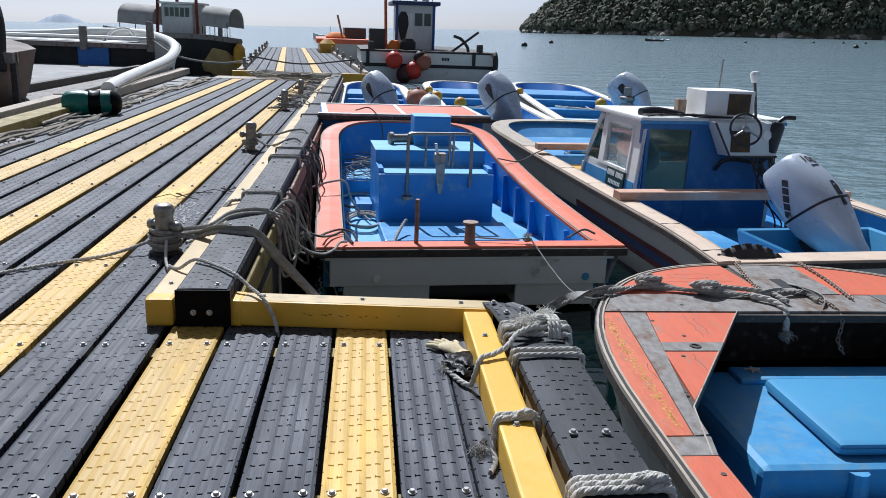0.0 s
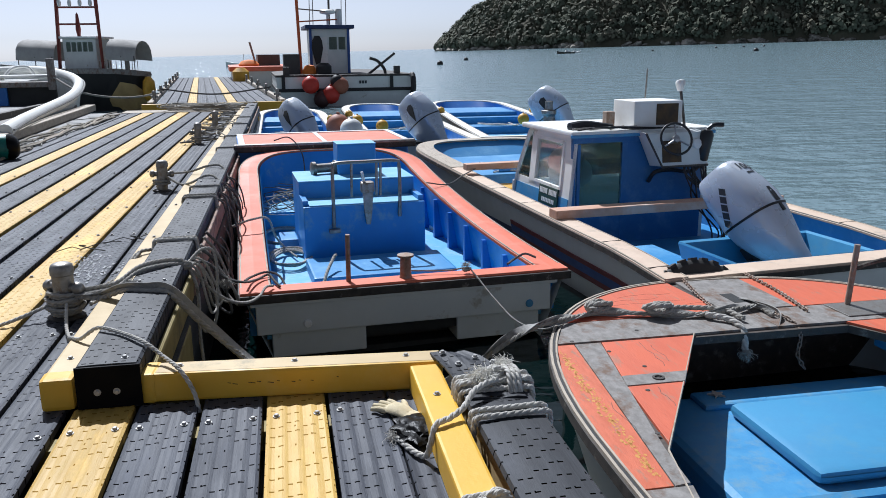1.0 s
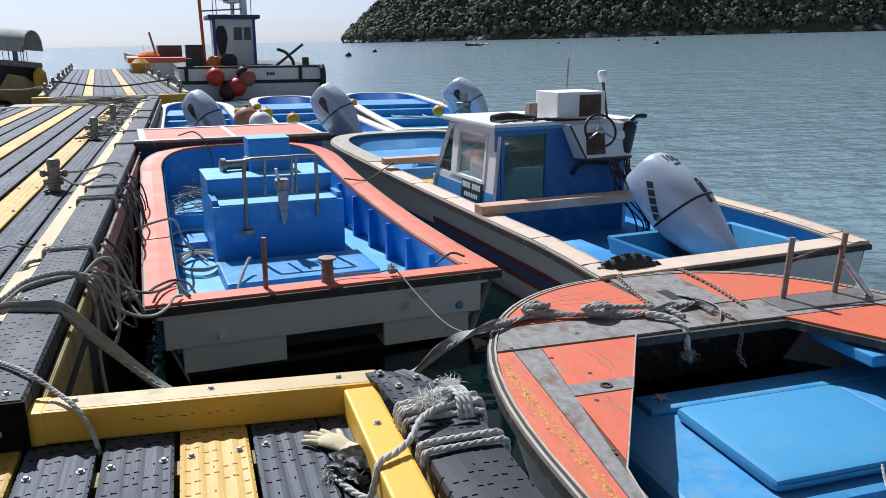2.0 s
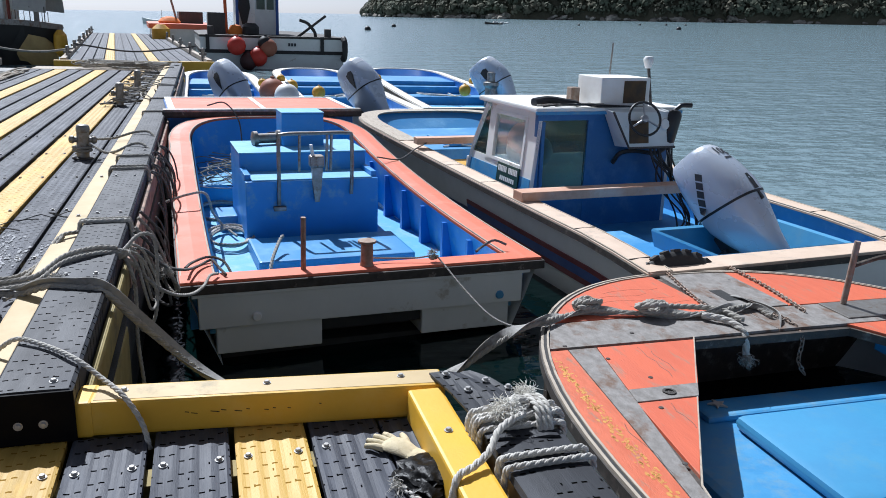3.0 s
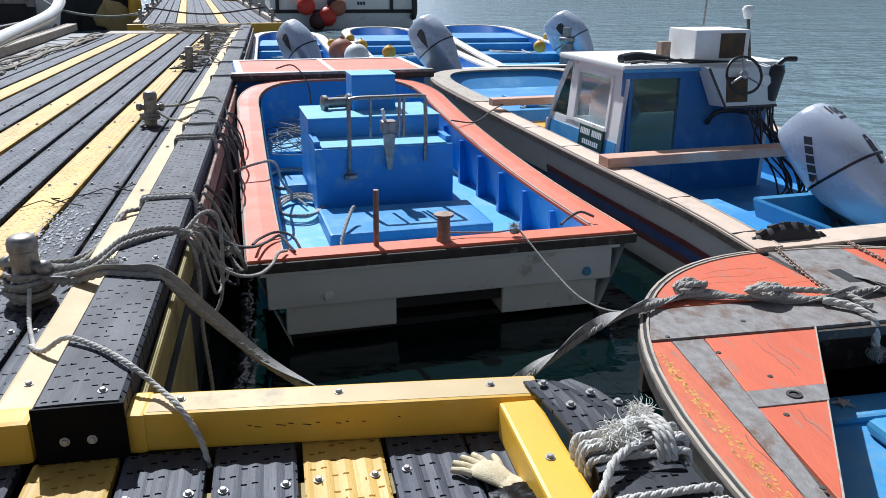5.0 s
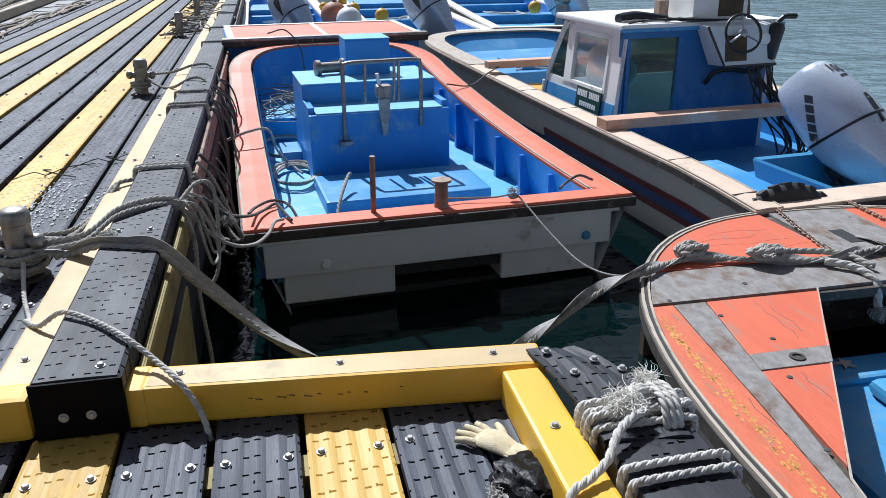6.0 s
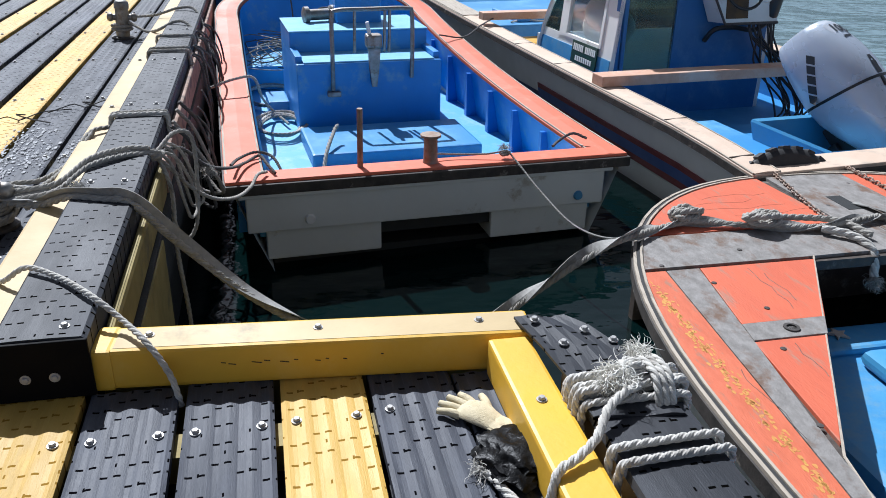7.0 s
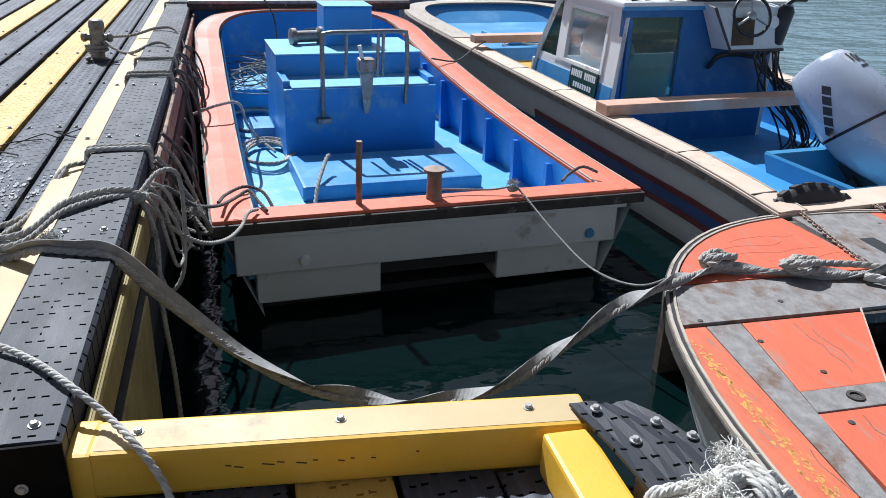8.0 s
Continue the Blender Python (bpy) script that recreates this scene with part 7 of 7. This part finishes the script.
# work glove
def glove():
    th = thing("work_glove", pose(0.435, 3.462, 0.004, 0, 0, 40), "cream cotton work glove lying on the deck", "glove")

    def flat_ring(y, w, h, cx=0.0, k=18):
        return [Vector((cx + w * math.cos(2 * math.pi * i / k), y, h + h * math.sin(2 * math.pi * i / k) * (1.0 + 0.12 * math.sin(i * 2.1 + y * 60)))) for i in range(k)]

    bm = loft([flat_ring(*q) for q in ((-0.058, 0.036, 0.012), (-0.03, 0.040, 0.016), (0.0, 0.047, 0.019, 0.003), (0.03, 0.046, 0.018), (0.052, 0.041, 0.014), (0.060, 0.036, 0.010))])
    for x, ln, a in ((-0.033, 0.058, 20), (-0.012, 0.072, 8), (0.011, 0.070, -3), (0.031, 0.055, -14)):
        d = Vector((-math.sin(radians(a)), math.cos(radians(a)), 0))
        o = Vector((x, 0.040, 0.013))
        tube([o, o + d * ln * 0.5 + Vector((0, 0, 0.004)), o + d * ln, o + d * (ln + 0.008)], 0.0128, 10, 0.010, bm=bm, r_end=0.0085)
    tube([(0.030, -0.012, 0.013), (0.052, 0.012, 0.016), (0.072, 0.036, 0.013), (0.080, 0.050, 0.011)], 0.0145, 10, 0.010, bm=bm, r_end=0.010)
    part("palm", bm, glove_mat, th, smooth=True)
    cuff = loft([[Vector(((0.036 + 0.004 * abs(y + 0.06) * 20) * math.cos(2 * math.pi * k / 32) * (1.03 if k % 2 else 0.96), y, 0.013 + 0.012 * math.sin(2 * math.pi * k / 32))) for k in range(32)] for y in (-0.118, -0.112, -0.09, -0.07, -0.052)])
    part("cuff", cuff, glove_mat, th, "ribbed knitted cuff")


glove()
bag = bmesh.new()
bmesh.ops.create_icosphere(bag, subdivisions=4, radius=0.085)
for v in bag.verts:
    k = noise.noise(v.co * 22) * 0.35 + noise.noise(v.co * 55) * 0.25
    v.co *= 1 + k
    v.co.z = max(-0.004, v.co.z * 0.42 + 0.02)
    v.co.y *= 1.25
solo("crumpled_film", bag, bag_mat, "crumpled black plastic film lying on the deck", "plastic film", smooth=True, m=pose(0.475, 3.27, 0.004, 0, 0, 10))

# rope over the end of the long bull rail
rope([(-1.17, 5.0, 0.10), (-1.13, 4.80, 0.03), (-1.06, 4.58, 0.03), (-1.0, 4.36, 0.12), (-0.93, 4.26, 0.145), (-0.84, 4.22, 0.205), (-0.72, 4.12, 0.207), (-0.60, 3.97, 0.207), (-0.52, 3.90, 0.165), (-0.44, 3.79, 0.14), (-0.385, 3.745, 0.06), (-0.362, 3.72, -0.03)], 0.0098, rope_white, "pale rope led over the bull rail and down between planks")
# turns on the first mooring post
for i in range(8):
    a0 = i * 0.5
    rope([(-1.20 + (0.072 + 0.012 * (i % 3)) * math.cos(a0 + k * math.pi / 8), 5.10 + (0.072 + 0.012 * (i % 3)) * math.sin(a0 + k * math.pi / 8), 0.03 + i * 0.0165 + 0.004 * math.sin(k)) for k in range(17)], 0.0115, rope_grey, "grey rope wound round the mooring post", group="turns round the post")
for i in range(2):
    for bx, by in ((-1.27, 9.45), (-1.34, 14.1)):
        rope([(bx + 0.08 * math.cos(k * math.pi / 8), by + 0.08 * math.sin(k * math.pi / 8), 0.08 + i * 0.03) for k in range(17)], 0.014, rope_grey, "grey rope wound round the mooring post", group="turns round the post")
rope([(-1.27, 5.08, 0.08), (-1.5, 4.95, 0.02), (-1.75, 4.78, 0.014), (-1.95, 4.60, 0.014), (-2.05, 4.50, 0.014)], 0.011, rope_white, "pale rope lying across the deck from the post")
solo("rope_tuft", fray((-2.0, 4.42, 0.02), (-0.5, -0.6, 0.05), 80, 0.10, 0.0022, 15), rope_white, "frayed pale rope tail on the deck", "rope", kind="stuff")
# lines from post to the knot at the rail's edge and on to the orange boat
for dz, dy in ((0.0, 0.0), (0.012, 0.035), (0.0, -0.03), (0.02, 0.01)):
    rope([(-1.13, 5.08 + dy, 0.13 + dz), (-1.02, 5.05 + dy, 0.15 + dz), (-0.92, 5.10 + dy, 0.16 + dz), (-0.82, 5.24 + dy, 0.208 + dz), (-0.70, 5.36 + dy, 0.208 + dz), (-0.60, 5.42 + dy * 0.3, 0.19 + dz)], 0.0115, rope_grey, "grey line led from the post across the rail", group="lines across the rail")
solo("rope_knot", knot((-0.59, 5.42, 0.17), 0.045, 0.012, 16), rope_grey, "knot in grey line at the rail's edge", "knot", smooth=True)
rope([(-0.58, 5.42, 0.17), (-0.52, 5.44, 0.10), (-0.44, 5.52, -0.03), (-0.35, 5.66, -0.14), (-0.26, 5.88, -0.22), (-0.19, 6.08, -0.24), (-0.15, 6.24, -0.225), (-0.10, 6.34, -0.245)], 0.0105, rope_grey, "grey mooring line hanging to the orange boat's stern")
rope([(-0.58, 5.43, 0.18), (-0.50, 5.55, 0.24), (-0.43, 5.60, 0.20), (-0.42, 5.55, 0.0), (-0.44, 5.48, -0.2), (-0.50, 5.44, -0.26), (-0.54, 5.42, -0.12)], 0.0105, rope_grey, "bight of pale rope hanging off the rail")
rope([(-0.57, 5.43, 0.17), (-0.52, 5.36, 0.02), (-0.52, 5.30, -0.25), (-0.50, 5.28, -0.55), (-0.49, 5.26, -0.85)], 0.011, rope_grey, "grey line hanging down to the water")
for k in range(4):
    a = nr.random()
    rope([(-0.56, 5.5 + a, 0.15), (-0.47, 5.55 + a, 0.05 - 0.1 * nr.random()), (-0.44 + 0.1 * nr.random(), 5.6 + a, -0.25 - 0.2 * nr.random()), (-0.50, 5.7 + a + 0.2 * nr.random(), -0.3), (-0.55, 5.75 + a, -0.05)], 0.011, rope_grey if k % 2 else rope_dark, "slack bight of grey line off the rail", group="slack bights")
for k in range(7):
    y, w, d = (5.44 + 0.14 * k, nr.uniform(0.05, 0.10), nr.uniform(0.05, 0.16)) if k < 2 else (7.7 + 0.32 * (k - 2), nr.uniform(0.08, 0.16), nr.uniform(0.3, 0.5))
    x = -0.555 + nr.uniform(0, 0.05)
    rope([(x - 0.03, y, 0.19), (x + 0.04, y + 0.02, 0.14), (x + 0.09, y + w, -0.02), (x + 0.10 + nr.uniform(0, 0.05), y + w * 0.6, 0.02 - d), (x + 0.08, y - w * 0.5, -d * 0.9), (x + 0.06, y - w * 0.7, -d * 0.3), (x + 0.02, y - 0.02, 0.12), (x - 0.03, y - 0.03, 0.19)], 0.0085, rope_grey if k < 2 else rope_dark, "slack loop of old line hanging off the rail", group="slack loops")
# frayed joint half way to the boat
solo("rope_tuft", fray((-0.40, 5.95, -0.08), (0.5, 0.3, -0.5), 90, 0.07, 0.002, 17), rope_grey, "frayed splice between pontoon and boat", "rope", kind="stuff")
rope([(-0.60, 5.5, 0.15), (-0.50, 5.70, 0.12), (-0.40, 5.95, -0.06), (-0.30, 6.25, -0.18), (-0.22, 6.5, -0.235), (-0.14, 6.62, -0.235), (-0.09, 6.45, -0.24), (-0.05, 6.32, -0.25)], 0.010, rope_dark, "dark line made fast on the orange rail")
rope([(-0.30, 6.35, -0.2), (-0.26, 6.55, -0.225), (-0.16, 6.68, -0.23), (-0.06, 6.60, -0.24), (0.0, 6.42, -0.3)], 0.010, rope_dark, "dark line made fast on the orange rail")
# turns round the rail further along, with slack runs on the deck
for y, mat in ((6.02, rope_white), (6.06, rope_grey), (7.72, rope_grey), (7.82, rope_grey), (8.32, rope_grey), (11.6, rope_grey), (13.2, rope_grey), (15.4, rope_grey), (17.0, rope_grey)):
    wrap(y, -0.845, -0.592, 0.02, 0.192, 0.0125, mat, "grey rope wound round the long bull rail", 0.03)
rope([(-0.86, 6.02, 0.15), (-0.95, 5.92, 0.145), (-1.03, 5.68, 0.05), (-1.12, 5.48, 0.02), (-1.22, 5.40, 0.018), (-1.30, 5.46, 0.018), (-1.24, 5.56, 0.025), (-1.12, 5.58, 0.03), (-1.02, 5.72, 0.06), (-0.93, 5.92, 0.15)], 0.0125, rope_grey, "slack grey rope lying on the deck beside the kerb")
rope([(-1.36, 5.72, 0.018), (-1.28, 5.56, 0.02), (-1.14, 5.46, 0.03), (-1.06, 5.34, 0.03), (-1.1, 5.22, 0.03)], 0.0125, rope_white, "slack pale rope lying on the deck beside the kerb")
rope([(-1.20, 9.42, 0.14), (-1.05, 9.2, 0.10), (-0.92, 8.9, 0.15), (-0.78, 8.95, 0.21), (-0.66, 8.85, 0.205), (-0.56, 8.6, 0.06), (-0.5, 8.2, -0.25), (-0.48, 7.8, -0.4)], 0.013, rope_grey, "grey line led from a post over the rail")
rope([(-1.20, 9.46, 0.18), (-1.0, 9.7, 0.16), (-0.8, 9.75, 0.21), (-0.64, 9.6, 0.205), (-0.54, 9.2, 0.0), (-0.48, 8.6, -0.35)], 0.013, rope_grey, "grey line led from a post over the rail")
mess = bmesh.new()
for k in range(9):
    y = nr.uniform(6.6, 9.8)
    tube([(-0.49, y, 0.02), (-0.46 + nr.uniform(0, 0.08), y + nr.uniform(-0.2, 0.2), -0.1), (-0.46 + nr.uniform(0, 0.1), y + nr.uniform(-0.3, 0.3), -0.35), (-0.50, y + nr.uniform(-0.3, 0.3), -0.2 - 0.4 * nr.random()), (-0.50, y + nr.uniform(-0.5, 0.5), -0.5 * nr.random())], 0.007, 5, 0.06, bm=mess)
solo("rope_tangle", mess, rope_dark, "dark tangle of old line hanging off the rail", "rope", kind="stuff")
# twisted webbing and rope from the post to the decked boat
SAG = [(-1.12, 5.06, 0.14), (-0.98, 4.98, 0.15), (-0.85, 4.90, 0.205), (-0.72, 4.84, 0.212), (-0.60, 4.80, 0.200), (-0.45, 4.80, 0.03), (-0.21, 4.80, -0.22), (0.04, 4.80, -0.40), (0.36, 4.82, -0.52), (0.62, 4.84, -0.55), (0.88, 4.86, -0.50), (1.08, 4.88, -0.38), (1.28, 4.90, -0.26), (1.46, 4.94, -0.19), (1.62, 5.02, -0.205), (1.80, 5.12, -0.22), (2.0, 5.16, -0.22), (2.3, 5.06, -0.22), (2.6, 5.0, -0.22), (2.9, 5.04, -0.215), (3.02, 5.06, -0.22), (3.03, 4.90, -0.23)]
line = thing("strap_line", pose(0, 0, 0), "grey webbing strap twisted with rope, slung between post and boat", "strap")
part("webbing", ribbon(SAG[:8], 0.062, 0.004, 0.6, 0.02), strap_mat, line)
part("webbing", ribbon(SAG[7:], 0.062, 0.004, 4.2, 0.02, start=2 * math.pi * 0.6), strap_mat, line)
part("core_rope", rope_mesh([(x, y - 0.008, z - 0.018 if x < 1.6 else z) for x, y, z in SAG], 0.016), rope_grey, line)
tagged(part("frayed_edge", fray((-0.82, 4.93, 0.22), (-0.2, 0.8, 0.5), 60, 0.06, 0.0018, 19), strap_mat, line), kind="stuff")
solo("rope_knot", knot((1.97, 5.19, -0.20), 0.075, 0.017, 20), rope_grey, "grey knot lying on the orange bow boards", "knot", smooth=True)
solo("rope_knot", knot((2.33, 5.06, -0.19), 0.085, 0.017, 22), rope_grey, "thick pale knot lying on the deck boards", "knot", smooth=True)
rope([(2.35, 5.08, -0.19), (2.55, 5.10, -0.21), (2.75, 5.03, -0.215), (2.80, 4.85, -0.22)], 0.018, rope_grey, "thick grey rope lying on the deck boards")
rope([(2.60, 4.96, -0.215), (2.70, 4.86, -0.22), (2.73, 4.74, -0.25), (2.72, 4.68, -0.36)], 0.022, rope_white, "thick rope end hanging over the hatch edge")
solo("rope_tuft", fray((2.72, 4.67, -0.37), (0, -0.2, -1), 90, 0.07, 0.0025, 23), rope_grey, "frayed rope end over the hold", "rope", kind="stuff")
solo("strap", ribbon([(3.05, 5.30, -0.24), (3.08, 5.15, -0.225), (3.1, 5.0, -0.225), (3.06, 4.86, -0.23), (2.98, 4.76, -0.27)], 0.05, 0.005, 0.3, 0.02), strap_mat, "grey strap drawn through the slotted plank", "strap")
# thin line from the orange boat's stern to the decked boat
rope([(0.90, 6.46, -0.22), (1.05, 6.47, -0.235), (1.25, 6.44, -0.235), (1.38, 6.42, -0.22), (1.43, 6.36, -0.26), (1.50, 6.05, -0.36), (1.58, 5.68, -0.43), (1.68, 5.36, -0.38), (1.79, 5.18, -0.235)], 0.0065, strap_mat, "thin grey line from the stern bitt to the next boat")
solo("rope_tuft", fray((1.38, 6.44, -0.20), (-0.2, 0.5, 0.8), 60, 0.05, 0.0016, 41), rope_grey, "frayed grey end at the stern hitch", "rope", kind="stuff")
solo("rope_knot", knot((1.38, 6.43, -0.235), 0.03, 0.010, 25), rope_grey, "small grey hitch on the stern rail", "knot", smooth=True)
rope([(2.0, 6.62, -0.22), (1.92, 6.68, -0.2), (1.82, 6.66, -0.24), (1.75, 6.58, -0.25)], 0.010, rope_dark, "short dark line on the orange rail")
# coils in the orange boat
for k in range(5):
    cy, cx0 = (8.55, 0.02) if k < 3 else (9.6, -0.05)
    rope([(cx0 + (0.17 + 0.02 * k) * math.cos(a * 0.7 + k) + 0.03 * nr.random(), cy + (0.30 + 0.03 * k) * math.sin(a * 0.7 + k), -0.60 + 0.012 * (k % 3) + 0.01 * nr.random()) for a in range(12)], 0.014, rope_white if k % 2 else rope_grey, "coil of pale rope on the blue floor", group="coils on the floor")
rope([(-0.48, 8.1, -0.15), (-0.30, 8.15, -0.10), (-0.16, 8.3, -0.13), (-0.10, 8.7, -0.4), (0.0, 8.9, -0.58), (0.1, 8.6, -0.6)], 0.012, rope_grey, "grey line led in over the orange rail")
for k in range(12):
    solo("loose_line", tube([(nr.uniform(-0.35, 0.85), nr.uniform(9.3, 11.3), -0.385 + 0.20 * nr.random()) for _ in range(6)], 0.0055, 5, 0.04), rope_dark if k % 3 else rope_grey, "loose thin line heaped in the bow", "rope", group="lines in the bow")
rope([(0.30, 7.35, -0.60), (0.34, 7.5, -0.5), (0.42, 7.75, -0.42), (0.45, 7.8, -0.40)], 0.016, rope_grey, "thick rope end on the low locker")
rope([(0.75, 7.15, -0.62), (0.95, 7.05, -0.55), (1.1, 6.95, -0.5)], 0.016, rope_grey, "thick rope end by the stern bitt")
rope([(-0.1, 11.4, 0.3), (0.1, 11.3, 0.34), (0.25, 11.1, 0.15), (0.3, 10.8, -0.2), (0.5, 10.3, 0.1), (0.65, 9.7, 0.2)], 0.009, rope_dark, "dark line led over the bumper bar")
rope([(1.62, 9.6, -0.05), (1.9, 9.75, -0.10), (2.2, 10.2, -0.06), (2.45, 10.5, -0.02)], 0.008, rope_dark, "thin line between the two boats")
# deck clutter by the posts
for k in range(22):
    y = 13.8 + k * 0.36
    x = -1.30 if k % 3 else -0.95
    solo("loose_line", tube([(x + nr.uniform(-0.35, 0.35), y + nr.uniform(-0.5, 0.5), 0.016 + (0.04 if x < -1 else 0.20) * nr.random()) for _ in range(7)], 0.010, 5, 0.06), (rope_grey, rope_dark, net_mat)[k % 3], "old line heaped on the deck by the posts", "rope", group="old lines by the posts")
for k in range(16):
    solo("loose_line", tube([(-1.9 + nr.uniform(-1.1, 1.2), 22.4 + nr.uniform(-0.6, 0.7), 0.03 + 0.14 * nr.random()) for _ in range(7)], 0.013, 5, 0.07), (rope_grey, rope_white, net_mat)[k % 3], "old line heaped between the pontoons", "rope", group="old lines between the pontoons")
for x, y in ((-1.50, 6.75), (-1.18, 7.0)):
    solo("twig_line", tube([(x - 0.18, y - 0.12, 0.012), (x - 0.05, y, 0.03), (x + 0.02, y - 0.05, 0.02), (x + 0.12, y + 0.1, 0.025), (x + 0.26, y + 0.2, 0.012)], 0.0035, 5, 0.03), rope_dark, "scrap of dark line lying on the deck", "rope", group="scraps on the deck")
    solo("twig_line", tube([(x + 0.02, y + 0.1, 0.012), (x, y, 0.04), (x + 0.08, y - 0.03, 0.02), (x + 0.2, y - 0.1, 0.012)], 0.0045, 5, 0.03), rope_dark, "scrap of dark line lying on the deck", "rope", group="scraps on the deck")
# mooring lines of the far boats
rope_far = [(-6.7, 27.0, 0.8), (-5.6, 25.8, 0.35), (-4.4, 25.6, 0.2), (-3.5, 25.8, 0.3)]
solo("mooring_line", tube(rope_far, 0.03, 6, 0.2), rope_grey, "mooring line from the white boat to the far pontoon", "rope")
solo("mooring_line", tube([(-3.6, 26.6, 0.4), (-2.0, 26.4, 0.22), (-0.3, 26.6, 0.4)], 0.025, 6, 0.2), rope_dark, "line stretched across the far pontoon", "rope")
# dried white residue on the planks by the post
flecks = bmesh.new()
for cx, cy, sx, sy, count in ((-1.36, 6.28, 0.05, 0.20, 220), (-1.24, 6.05, 0.06, 0.16, 160), (-1.38, 5.78, 0.04, 0.15, 120), (-1.06, 6.15, 0.05, 0.12, 80)):
    for _ in range(count):
        x, y, r = nr.gauss(cx, sx), nr.gauss(cy, sy), 0.002 + 0.009 * nr.random() ** 3
        if abs(x + 1.1525) < 0.02:
            continue
        prism([(x + r * nr.uniform(0.6, 1.3) * math.cos(k * math.pi / 3), y + 2.2 * r * nr.uniform(0.6, 1.3) * math.sin(k * math.pi / 3)) for k in range(6)], 0.0035, 0.0048, bm=flecks)
solo("residue_flecks", flecks, white_stain, "dried white residue spattered over grey planks", "stain", kind="stuff")

# ---- heel of the raft ----
LEVEL = ("water", "headland", "island", "far_launch", "marker_buoy", "sun")
for ob in list(scene.objects):
    if ob.parent is None and ob.type in ("MESH", "EMPTY") and ob.name.split(".")[0] not in LEVEL:
        ob.matrix_basis = HEEL @ ob.matrix_basis
